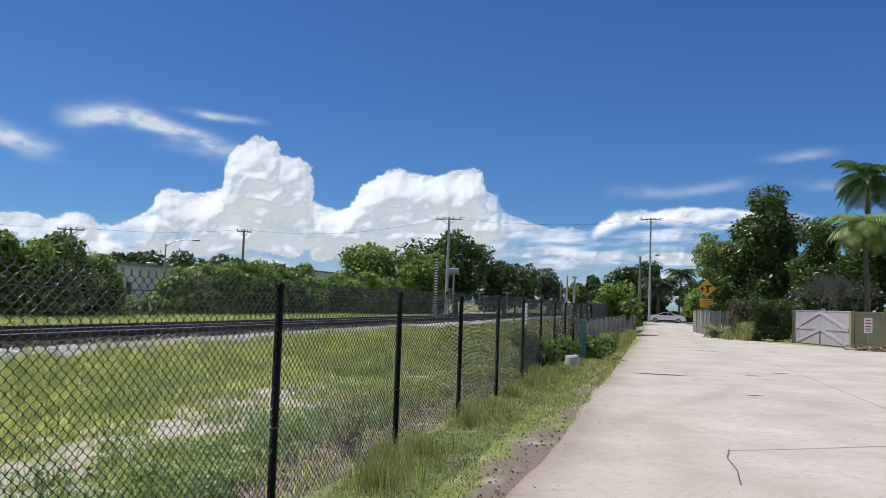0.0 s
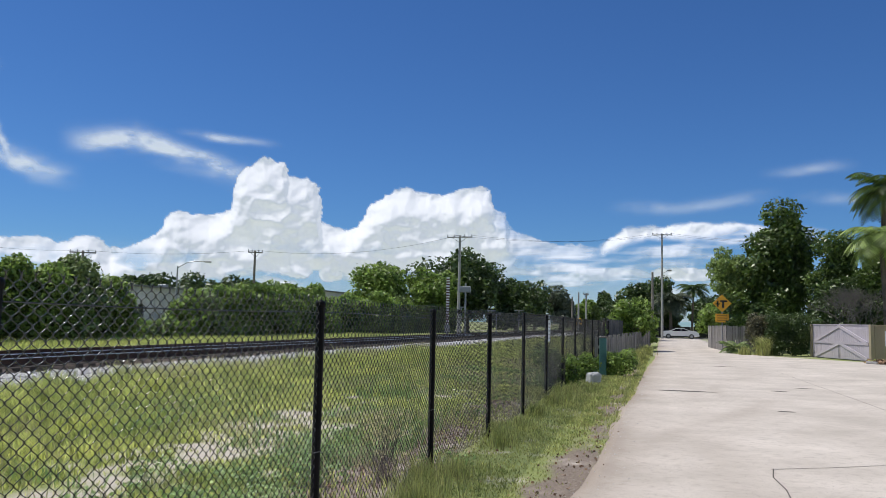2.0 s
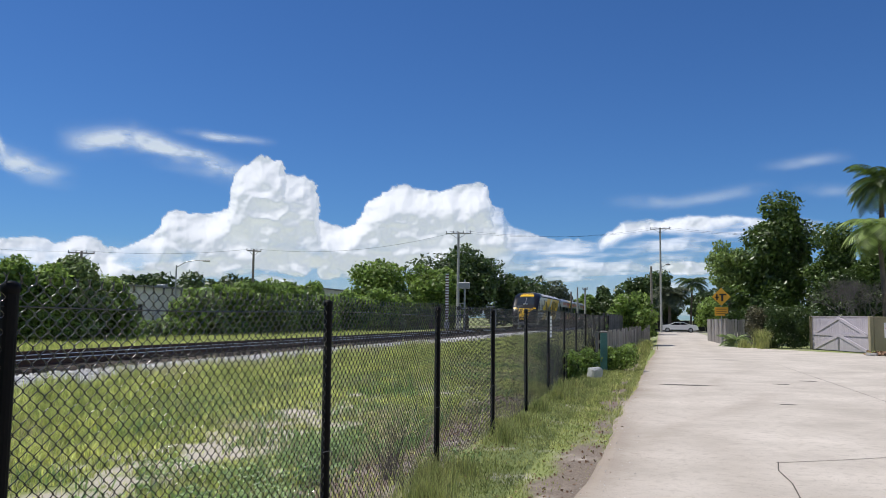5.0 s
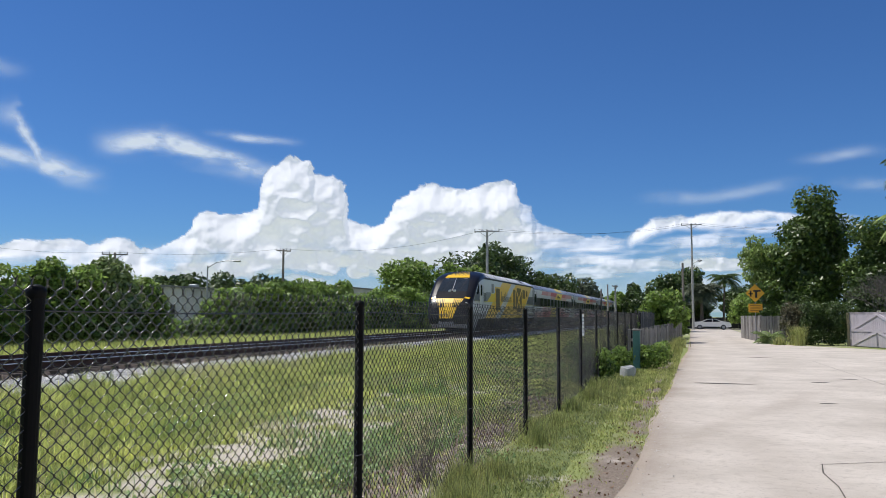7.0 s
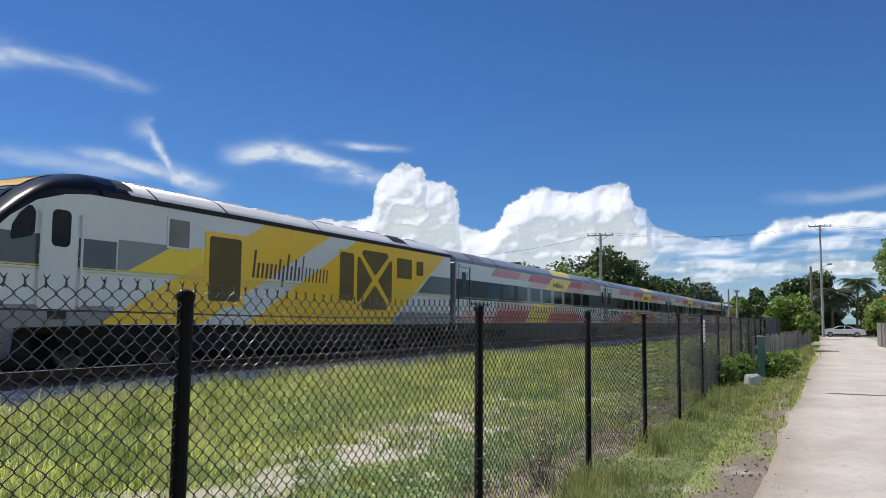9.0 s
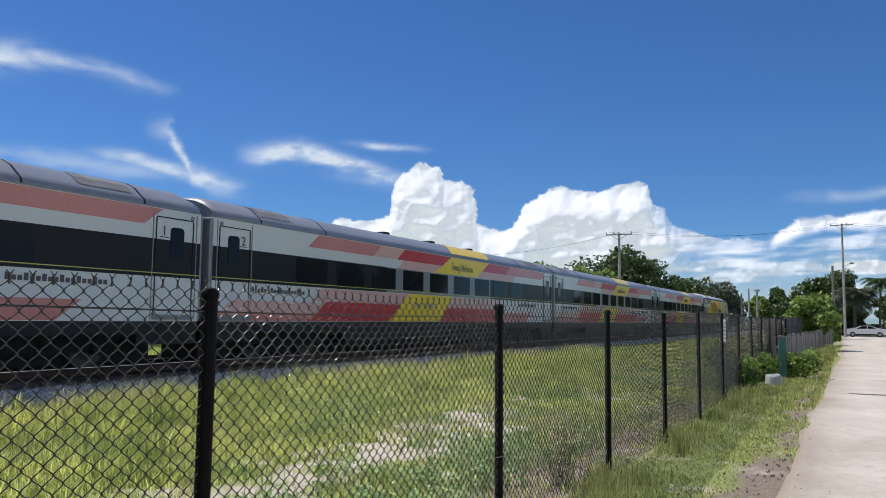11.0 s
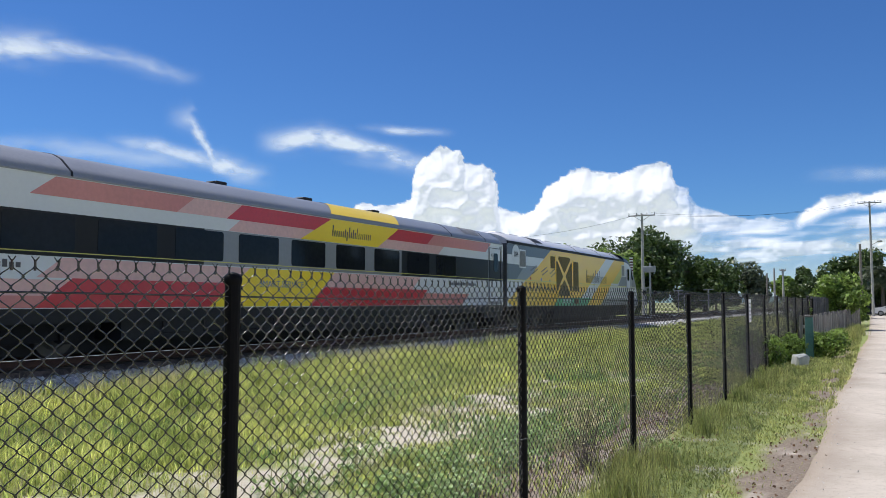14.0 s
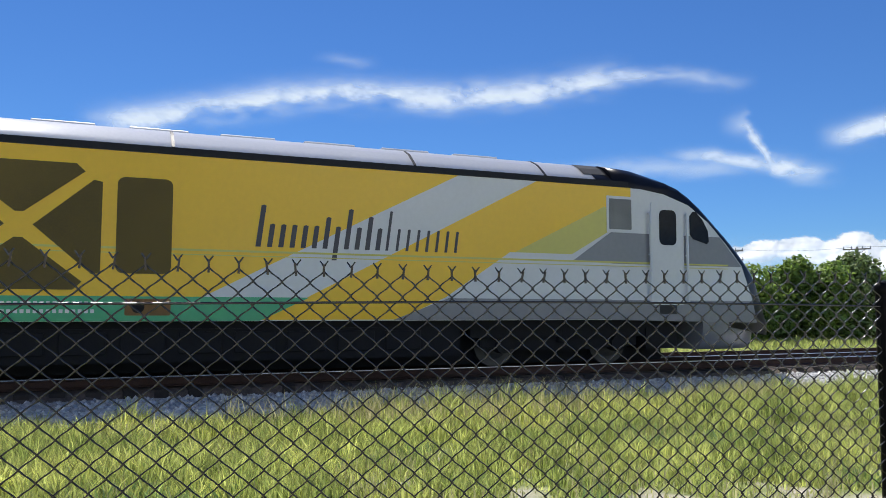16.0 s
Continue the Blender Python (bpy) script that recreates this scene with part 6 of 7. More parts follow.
# ---- far side of the railway: building, poles, wires, crossing ----


def build_building():
    b = thing("warehouse", -46, 0, 0, "long low white-rendered warehouse with a flat roof", "building")
    wx, y0, y1, h = 0.0, 60.8, 102.8, 4.2
    rows = [(y0, 62.6, 0, h), (62.6, 63.5, 0, 1.4), (62.6, 63.5, 2.6, h), (63.5, y1, 0, h)]
    bm = bmesh.new()
    for a, c, z0, z1 in rows:
        box(bm, -0.25, 0, a, c, z0, z1)
    box(bm, -14, -0.25, y0, y0 + 0.25, 0, h)
    box(bm, -14, -0.25, y1 - 0.25, y1, 0, h)
    box(bm, -14.25, -14, y0, y1, 0, h)
    part("wall", bm, WALLWHITE, b)
    # dark box fills the hole in place of the shaded inside
    part("window_opening", boxes((-0.3, -0.12, 62.6, 63.5, 1.4, 2.6)), DARKHOLE, b, "dark panel for the shade inside a broken window opening")
    for y in np.arange(y0 + 0.4, y1, 3.7):
        part("pilaster", boxes((-0.02, 0.10, y, y + 0.28, 0, h - 0.05)), WALLWHITE, b)
    part("roof", boxes((-14.5, 0.3, y0 - 0.2, y1 + 0.2, h, h + 0.16)), ROOFGREY, b, "thin dark flat roof edge")
    for y, w in ((63, 0.7), (71, 0.5), (79, 0.9), (86, 0.6)):
        part("roof_unit", boxes((-4, -3, y, y + w, h + 0.16, h + 0.6), bevel=0.03), METAL, b)
    b2 = thing("warehouse", -50, 0, 0, "low grey shed with a plain parapet behind bushes", "building")
    part("wall", boxes((-12, 0, 14, 52, 0, 4.0)), WALLWHITE, b2)
    part("roof", boxes((-12.3, 0.3, 13.7, 52.3, 4.0, 4.16)), ROOFGREY, b2)
    b3 = thing("warehouse", -52, 0, 0, "second flat-roofed industrial shed further off", "building")
    part("wall", boxes((-14, 0, 100, 128, 0, 6.0)), WALLWHITE, b3)
    part("roof", boxes((-14.3, 0.3, 99.7, 128.3, 6.0, 6.2)), ROOFGREY, b3)


build_building()


def utility_pole(x, y, h, label, material=POLEWOOD, arms=1, arm_len=2.2, turn=0.0, lean=0.0, transformer=False):
    p = thing("utility_pole", x, y, 0, label, "utility pole", "power poles", rz=turn)
    bm = bmesh.new()
    tube(bm, (0, 0, -0.2), (lean, 0, h), 0.17, 0.11, seg=10)
    part("pole", bm, material, p)
    for k in range(arms):
        z = h - 0.25 - k * 0.9
        part("crossarm", boxes((lean - arm_len / 2, lean + arm_len / 2, -0.16, -0.06, z, z + 0.12), bevel=0.01), material, p)
        for q in (-0.48, -0.2, 0.2, 0.48):
            bm = bmesh.new()
            tube(bm, (lean + q * arm_len, -0.11, z + 0.12), (lean + q * arm_len, -0.11, z + 0.34), 0.05, 0.03, seg=7)
            part("insulator", bm, METAL, p)
        for s in (-1, 1):
            bm = bmesh.new()
            tube(bm, (lean, -0.1, z - 0.5), (lean + s * arm_len * 0.3, -0.1, z + 0.02), 0.025, seg=5)
            part("brace", bm, METAL, p)
    if transformer:
        bm = bmesh.new()
        bmesh.ops.create_uvsphere(bm, u_segments=10, v_segments=6, radius=0.22, matrix=Matrix.Translation((0.95, -0.35, h - 5.0)) @ Matrix.Diagonal((1.5, 1, .6, 1)))
        part("lamp_head", bm, METAL, p)
        bm = bmesh.new()
        tube(bm, (0.05, -0.1, h - 5.4), (0.8, -0.3, h - 5.0), 0.035, seg=6)
        part("lamp_arm", bm, METAL, p)
    return p


POLES = {"a": (-19.39, 76.99, 10.34), "b": (0.3, 110.0, 14.1), "c": (-40.73, 74.19, 8.58), "d": (-54.23, 64.86, 7.75), "e": (-61.03, 55.81, 7.75), "f": (27.5, 90.99, 11.27)}
utility_pole(*POLES["a"], "tall concrete utility pole with crossarm beside the crossing", CONCPOLE, 1, 2.6, transformer=False)
utility_pole(*POLES["b"], "tall grey utility pole with crossarm and lamp by the lane", CONCPOLE, 1, 2.6, transformer=True)
utility_pole(-0.74, 89.81, 7.56, "shorter wooden utility pole by the lane", POLEWOOD, 0)
utility_pole(*POLES["c"], "wooden utility pole behind the warehouse", POLEWOOD, 1, 1.5, 40)
utility_pole(*POLES["d"], "wooden utility pole behind the bushes", POLEWOOD, 1, 2.4, 30)
utility_pole(*POLES["e"], "wooden utility pole behind the bushes", POLEWOOD, 2, 2.4, 30)
utility_pole(-59.52, 37.53, 7.19, "wooden utility pole beyond the low shed", POLEWOOD, 1, 2.6, 60)
utility_pole(-55.79, 32.41, 7.38, "wooden utility pole beyond the low shed", POLEWOOD, 1, 2.6, 60)
utility_pole(-13.69, 129.25, 6.08, "distant thin pole beyond the crossing", POLEWOOD, 0)
utility_pole(-11.78, 120.24, 6.45, "distant thin pole beyond the crossing", CONCPOLE, 0)
utility_pole(-10.47, 118.23, 6.26, "distant thin pole beyond the crossing", CONCPOLE, 1, 0.8)


def wires():
    def span(a, b, sag, r=0.013):
        bm = bmesh.new()
        a, b = Vector(a), Vector(b)
        pts = [a.lerp(b, k / 16) - Vector((0, 0, sag * 4 * (k / 16) * (1 - k / 16))) for k in range(17)]
        for p, q in zip(pts, pts[1:]):
            tube(bm, p, q, r, seg=4, caps=False)
        tagged(part("overhead_wire", bm, BLACK), "thin dark overhead power wire", "wire", "overhead wires")
    P = {k: Vector((v[0], v[1], v[2] + 0.05)) for k, v in POLES.items()}
    for k in (-0.9, 0.9):
        o = Vector((k, 0, 0))
        span(P["a"] + o, P["b"] + o, 0.9)
        span(P["b"] + o, P["f"] + o, 0.9)
    span(P["c"], P["a"], 1.0)
    span(P["d"], P["c"], 0.4)
    span(P["e"], P["d"], 0.3)
    span((-59.52, 37.53, 7.1), P["e"], 0.4)
    span((-90, 20, 7.5), (-59.52, 37.53, 7.1), 0.4)


wires()


def lamp_post(x, y):
    p = thing("street_lamp", x, y, 0, "grey street lamp with a long curved arm", "street lamp", rz=20)
    bm = bmesh.new()
    tube(bm, (0, 0, 0), (0, 0, 6.1), 0.10, 0.06, seg=8)
    part("pole", bm, METAL, p)
    bm = bmesh.new()
    pts = [Vector((0, 0, 5.9)), Vector((0.8, 0, 6.4)), Vector((1.6, 0, 6.55)), Vector((2.4, 0, 6.55))]
    for a, b in zip(pts, pts[1:]):
        tube(bm, a, b, 0.04, seg=6)
    part("arm", bm, METAL, p)
    part("lamp_head", boxes((2.3, 2.95, -0.13, 0.13, 6.46, 6.6), bevel=0.04), METAL, p)


lamp_post(-41.62, 61.92)


def crossing():
    c = thing("crossing_gate", -19.0, 71.3, 0, "raised level crossing barrier with dark red and white stripes", "crossing gate")
    bm = bmesh.new()
    tube(bm, (0, 0, 0), (0, 0, 1.4), 0.12, seg=8)
    box(bm, -0.2, 0.2, -0.2, 0.2, 0.7, 1.3)
    part("mast", bm, METAL, c)
    for i in range(35):
        z = 1.4 + i * 0.125
        part("arm_band", boxes((-0.15, 0.15, -0.03, 0.03, z, z + 0.125)), SIGNDARK if i % 2 else SIGNWHT, c)
    s = thing("crossing_signal", -18.08, 74.46, 0, "railway crossing signal mast with lamp heads and cantilever", "signal")
    bm = bmesh.new()
    tube(bm, (0, 0, 0), (0, 0, 5.4), 0.09, seg=8)
    part("mast", bm, METAL, s)
    part("signal_box", boxes((-0.6, 0.5, -0.15, 0.15, 4.5, 5.1), bevel=0.03), METAL, s)
    bm = bmesh.new()
    for x in (-0.5, 0.5):
        tube(bm, (x, -0.2, 2.6), (x, -0.28, 2.6), 0.2, seg=12)
    part("signal_head", bm, T_UNDER, s)
    part("crossarm", boxes((-0.9, 0.9, -0.06, 0.06, 2.55, 2.65)), METAL, s)
    for x, y, h in ((-16.5, 78.49, 3.2), (-14.6, 84.41, 3.0), (-13.2, 80.38, 2.6), (-11.9, 86.34, 3.1)):
        p = thing("signal_post", x - 3, y, 0, "thin grey railway equipment post with a crossbar", "post", "railway posts")
        bm = bmesh.new()
        tube(bm, (0, 0, 0), (0, 0, h), 0.06, seg=7)
        part("mast", bm, METAL, p)
        part("crossarm", boxes((-0.5, 0.5, -0.04, 0.04, h - 0.12, h)), METAL, p)


crossing()

# ---- along the lane ----


def slat_fence(x0, y0, x1, y1, h, n, name, label, material, gap=0.02, group="", posts=True, uneven=0.04):
    L = math.hypot(x1 - x0, y1 - y0)
    f = thing(name, x0, y0, 0, label, "fence", group, rz=math.degrees(math.atan2(y1 - y0, x1 - x0)))
    w = L / n
    b0 = None
    for i in range(n):
        hh = h + RNG.uniform(-uneven, uneven)
        if b0 is None:
            b0 = part("board", boxes((gap / 2, w - gap / 2, -0.012, 0.012, 0.02, h), bevel=0.004), material, f)
            o = b0
        else:
            o = new("board", b0.data)
            o.parent = f
        o.location = (i * w, RNG.uniform(-0.012, 0.012), hh - h)
        o.rotation_euler = (RNG.uniform(-.015, .015), RNG.uniform(-.012, .012), 0)
    for z in (0.35, h - 0.35):
        part("rail", boxes((0, L, 0.016, 0.07, z, z + 0.09)), material, f)
    if posts:
        p0 = None
        for k in range(int(L / 2.4) + 1):
            if p0 is None:
                p0 = part("post", boxes((-0.05, 0.05, 0.07, 0.17, -0.1, h + 0.06), bevel=0.008), material, f)
            else:
                o = new("post", p0.data)
                o.parent = f
                o.location = (k * 2.4, 0, 0)
    return f


slat_fence(-2.38, 39.02, -2.21, 52.21, 1.95, 44, "slatted_fence", "tall dark slatted fence panels beside the lane", mat("dark slats", (0.10, 0.10, 0.105), 0.7, (0.06, 0.06, 0.065), 2, 0.7, 20, random_tint=0.3), 0.12, posts=True, uneven=0.01)
slat_fence(-1.92, 28.4, -0.72, 67, 1.22, 96, "board_fence", "weathered grey wooden board fence with uneven tops", GREYWOOD, 0.03, uneven=0.10)
slat_fence(3.93, 69.75, 4.54, 58.86, 1.8, 60, "board_fence", "weathered grey wooden board fence beside the lane", GREYWOOD, 0.02, uneven=0.03)
slat_fence(4.62, 58.75, 7.0, 58.55, 1.8, 14, "board_fence", "weathered grey board fence panel closing the garden", GREYWOOD, 0.02, uneven=0.03)

post = thing("marker_post", -1.70, 26.8, 0, "faded teal painted square post in the grass", "post")
part("shaft", boxes((-0.11, 0.11, -0.11, 0.11, -0.05, 1.26), bevel=0.012), TEAL, post)
part("top", boxes((-0.135, 0.135, -0.135, 0.135, 1.26, 1.31), bevel=0.01), GREYWOOD, post)
blk = thing("concrete_block", -1.74, 23.6, 0.0, "small broken pale concrete block in the grass", "block", rz=25)
bm = boxes((-0.17, 0.17, -0.2, 0.2, -0.03, 0.30), bevel=0.04)
for v in bm.verts:
    v.co += Vector((RNG.uniform(-.03, .03), RNG.uniform(-.03, .03), RNG.uniform(-.03, .03)))
part("stone", bm, mat("rough pale concrete", (0.55, 0.55, 0.53), 0.9, (0.35, 0.35, 0.34), 5, 0.7, 40, 0.5, 40), blk)


def fence_tag():
    t = thing("fence_sign", FENCE_X + 0.03, 17.9, 0, "small white notice plate wired to the fence", "sign")
    part("plate", boxes((-0.004, 0.004, -0.16, 0.16, 1.30, 1.78)), SIGNWHT, t)
    bm = bmesh.new()
    for k in range(5):
        box(bm, 0.003, 0.006, -0.12, 0.12, 1.36 + k * 0.08, 1.39 + k * 0.08)
    part("lettering", bm, SIGNBLK, t, "illegible small lettering")


fence_tag()


def road_sign():
    s = thing("warning_sign", 4.35, 59.76, 0, "yellow diamond road sign with a black junction symbol", "road sign")
    bm = bmesh.new()
    tube(bm, (0, 0.05, 0), (0, 0.05, 4.0), 0.035, seg=8)
    part("post", bm, METAL, s)
    d = 0.64
    bm = bmesh.new()
    prism(bm, [(0, 3.4 - d), (d, 3.4), (0, 3.4 + d), (-d, 3.4)], "y", -0.012, 0.0)
    plate_ob = part("plate", bm, SIGNYEL, s)
    bm = boxes((0.0, 0.14, -0.02, -0.0125, 3.08, 3.5), (-0.12, 0.36, -0.02, -0.0125, 3.5, 3.62), (-0.34, -0.24, -0.02, -0.0125, 3.16, 3.58), (-0.44, -0.14, -0.02, -0.0125, 3.32, 3.40))
    part("symbol", bm, SIGNBLK, plate_ob, "black junction symbol")
    sub = part("sub_plate", boxes((-0.46, 0.46, -0.012, 0.0, 2.05, 2.66), bevel=0.004), SIGNYEL, s, "orange yellow plate below")
    bm = bmesh.new()
    for k in range(3):
        box(bm, -0.34, 0.34, -0.018, -0.0125, 2.17 + k * 0.16, 2.23 + k * 0.16)
    part("lettering", bm, mat("worn brown lettering", (0.45, 0.22, 0.03), 0.6), sub, "illegible lettering")


road_sign()


def gate():
    gx0, gy0, gx1, gy1 = 9.15, 53.2, 11.1, 47.9
    L = math.hypot(gx1 - gx0, gy1 - gy0)
    g = thing("driveway_gate", gx0, gy0, 0, "lilac grey wooden driveway gate with chevron braces", "gate", rz=math.degrees(math.atan2(gy1 - gy0, gx1 - gx0)))
    h = 1.98
    n = 30
    w = L / n
    b0 = part("board", boxes((0.006, w - 0.006, 0.0, 0.03, 0.05, h), bevel=0.003), LILAC, g)
    for i in range(1, n):
        o = new("board", b0.data)
        o.parent = g
        o.location = (i * w, 0, 0)
    m = L / 2
    def brace(a, b, wd=0.17):
        bm = bmesh.new()
        a, b = Vector((a[0], 0, a[1])), Vector((b[0], 0, b[1]))
        nrm = (b - a).cross(Vector((0, 1, 0))).normalized() * wd / 2
        prism(bm, [((p + q).x, (p + q).z) for p, q in ((a, nrm), (b, nrm), (b, -nrm), (a, -nrm))], "y", -0.045, -0.002)
        part("brace", bm, LILAC, g)
    # front faces the lane
    for s in (-1, 1):
        brace((m, h - 0.05), (m + s * (m - 0.25), 1.02))
        brace((m, 0.95), (m + s * (m - 0.25), 0.12))
    part("rail", boxes((0.1, L - 0.1, -0.04, -0.002, 0.9, 1.05)), LILAC, g)
    part("top_rail", boxes((0, L, -0.03, 0.05, h, h + 0.05)), LILAC, g)
    part("latch", boxes((m - 0.02, m + 0.02, -0.08, -0.04, 0.1, 0.85)), METAL, g)
    for x in (-0.2, L + 0.02):
        part("gate_post", boxes((x, x + 0.2, -0.08, 0.14, 0, h + 0.05), bevel=0.015), BEIGE, g)
    wl = thing("garden_wall", gx1 + 0.12, gy1 - 0.1, 0, "beige painted boundary wall beside the gate", "wall", rz=-6)
    part("panel", boxes((0.1, 9.0, 0.0, 0.2, 0, 1.95), bevel=0.01), BEIGE, wl)
    part("coping", boxes((0.1, 9.0, -0.03, 0.23, 1.95, 2.02), bevel=0.01), BEIGE, wl)
    s = thing("notice_sign", 11.01, 43.68, 0, "small white notice sign on a thin stake", "sign", rz=8)
    bm = bmesh.new()
    tube(bm, (0, 0.03, 0), (0, 0.03, 1.7), 0.02, seg=6)
    part("stake", bm, METAL, s)
    part("plate", boxes((-0.2, 0.2, 0.0, 0.01, 0.95, 1.7)), SIGNWHT, s)
    bm = bmesh.new()
    for z, w2 in ((1.55, 0.12), (1.4, 0.15), (1.25, 0.14), (1.12, 0.13), (1.02, 0.1)):
        box(bm, -w2, w2, -0.006, -0.001, z, z + 0.05)
    part("lettering", bm, SIGNRED, s, "illegible red lettering")
    k = thing("kerb", 10.21, 44.84, 0, "curved pale concrete kerb round a planting bed", "kerb")
    bm = bmesh.new()
    for i in range(8):
        a0, a1 = radians(100 + i * 14), radians(100 + (i + 1) * 14)
        p, q = (2.2 + 2.2 * math.cos(a0), 1.1 * math.sin(a0)), (2.2 + 2.2 * math.cos(a1), 1.1 * math.sin(a1))
        prism(bm, [p, q, (2.2 + 2.05 * math.cos(a1), 0.97 * math.sin(a1)), (2.2 + 2.05 * math.cos(a0), 0.97 * math.sin(a0))], "z", 0, 0.16)
    part("edge", bm, CONCPOLE, k)
    m2 = thing("planting_bed", 12.35, 44.83, 0, "mulched bed with grass and brown clippings", "planting bed")
    bm = bmesh.new()
    bm.faces.new([bm.verts.new((2.1 * math.cos(a) * (1 if a < 3.2 else 1.1), 0.95 * math.sin(a), 0.06)) for a in np.linspace(0, math.tau, 20)[:-1]])
    part("mulch", bm, SOIL, m2)
    gg = np.random.default_rng(3)
    C = [(gg.uniform(-1.8, 1.8), gg.uniform(-.7, .7), 0.12) for _ in range(40)]
    leaves("clippings", C, [0.3] * 40, 900, 0.12, LITTER, m2, "brown clippings", seed=4, flat=0.4)
    C = [(gg.uniform(-1.8, -0.2), gg.uniform(-.2, .9), 0.1) for _ in range(20)]
    leaves("turf", C, [0.3] * 20, 700, 0.09, GRASS, m2, "green turf", seed=5, flat=0.4)


gate()


def parked_car(x, y):
    c = thing("parked_car", x, y, 0.02, "white two-door car parked across the lane's end", "car", rz=2)
    prof = [(-2.45, 0.35), (-2.5, 0.75), (-2.3, 0.98), (-1.3, 1.02), (-0.55, 1.40), (0.55, 1.43), (1.45, 1.05), (2.2, 1.02), (2.45, 0.85), (2.42, 0.35), (1.95, 0.30), (-1.95, 0.30)]
    bm = bmesh.new()
    prism(bm, prof, "y", -0.92, 0.92)
    bmesh.ops.bevel(bm, geom=list(bm.edges), offset=0.05, segments=2, affect="EDGES")
    part("body", bm, CARWHITE, c, smooth=False)
    for pts in ([(-1.1, 1.03), (-0.5, 1.34), (0.1, 1.36), (0.1, 1.03)], [(0.18, 1.03), (0.18, 1.36), (0.52, 1.36), (1.15, 1.06)]):
        bm = bmesh.new()
        prism(bm, pts, "y", -0.935, -0.90)
        part("window", bm, T_GLASS, c)
    for wx in (-1.5, 1.5):
        bm = bmesh.new()
        tube(bm, (wx, -0.94, 0.33), (wx, -0.70, 0.33), 0.33, seg=18)
        wob = part("tyre", bm, RUBBER, c)
        bm = bmesh.new()
        tube(bm, (wx, -0.955, 0.33), (wx, -0.93, 0.33), 0.21, seg=14)
        part("rim", bm, METAL, wob)
    for wx in (-1.5, 1.5):
        bm = bmesh.new()
        tube(bm, (wx, 0.70, 0.33), (wx, 0.94, 0.33), 0.33, seg=18)
        part("tyre", bm, RUBBER, c)
    part("bumper", boxes((2.3, 2.52, -0.85, 0.85, 0.36, 0.6), bevel=0.04), CARWHITE, c)
    part("sill", boxes((-1.1, 1.1, -0.935, -0.9, 0.30, 0.40)), RUBBER, c)


parked_car(2.58, 112.73)
far = slat_fence(-8.09, 126.71, 19.82, 127.06, 1.6, 60, "board_fence", "dark board fence across the street", mat("dark boards", (0.05, 0.05, 0.05), 0.8, (0.03, 0.03, 0.03), 2, 0.6, 20), 0.02)

# ---- grass and weeds ----


def blades(name, x, y, h, w, material, label, category="grass", lean=0.35, seed=1, z=None, segs=2):
    """Grass blades, bent and tapering, at the given roots."""
    g = np.random.default_rng(seed)
    n = len(x)
    a = g.uniform(0, math.tau, n)
    b = g.uniform(0, math.tau, n)
    ln = g.uniform(0.1, 1.0, n) * lean * h
    z0 = ground_height(x, y) - 0.02 if z is None else z
    side = np.stack([np.cos(b), np.sin(b), 0 * b], -1) * (w / 2)[:, None]
    root = np.stack([x, y, z0], -1)
    tip = root + np.stack([np.cos(a) * ln, np.sin(a) * ln, h], -1)
    if segs == 1:
        V = np.stack([root - side, root + side, tip], 1)
        F = np.arange(n)[:, None] * 3 + np.array([[0, 1, 2]])
        return tagged(from_arrays(name, V.reshape(-1, 3), F, material), label, category, kind="stuff")
    mid = root + np.stack([np.cos(a) * ln * 0.3, np.sin(a) * ln * 0.3, h * 0.58], -1)
    V = np.stack([root - side, root + side, mid + side * 0.75, mid - side * 0.75, tip], 1)
    i = np.arange(n)[:, None] * 5
    F = np.concatenate([i + np.array([[0, 1, 2]]), i + np.array([[0, 2, 3]]), i + np.array([[3, 2, 4]])], 1).reshape(-1, 3)
    return tagged(from_arrays(name, V.reshape(-1, 3), F, material), label, category, kind="stuff")


def scatter(n, x0, x1, y0, y1, seed, near=True):
    g = np.random.default_rng(seed)
    x = g.uniform(x0, x1, n)
    y = y0 + (y1 - y0) * (g.random(n) ** (1.5 if near else 1.0))
    return x, y, g


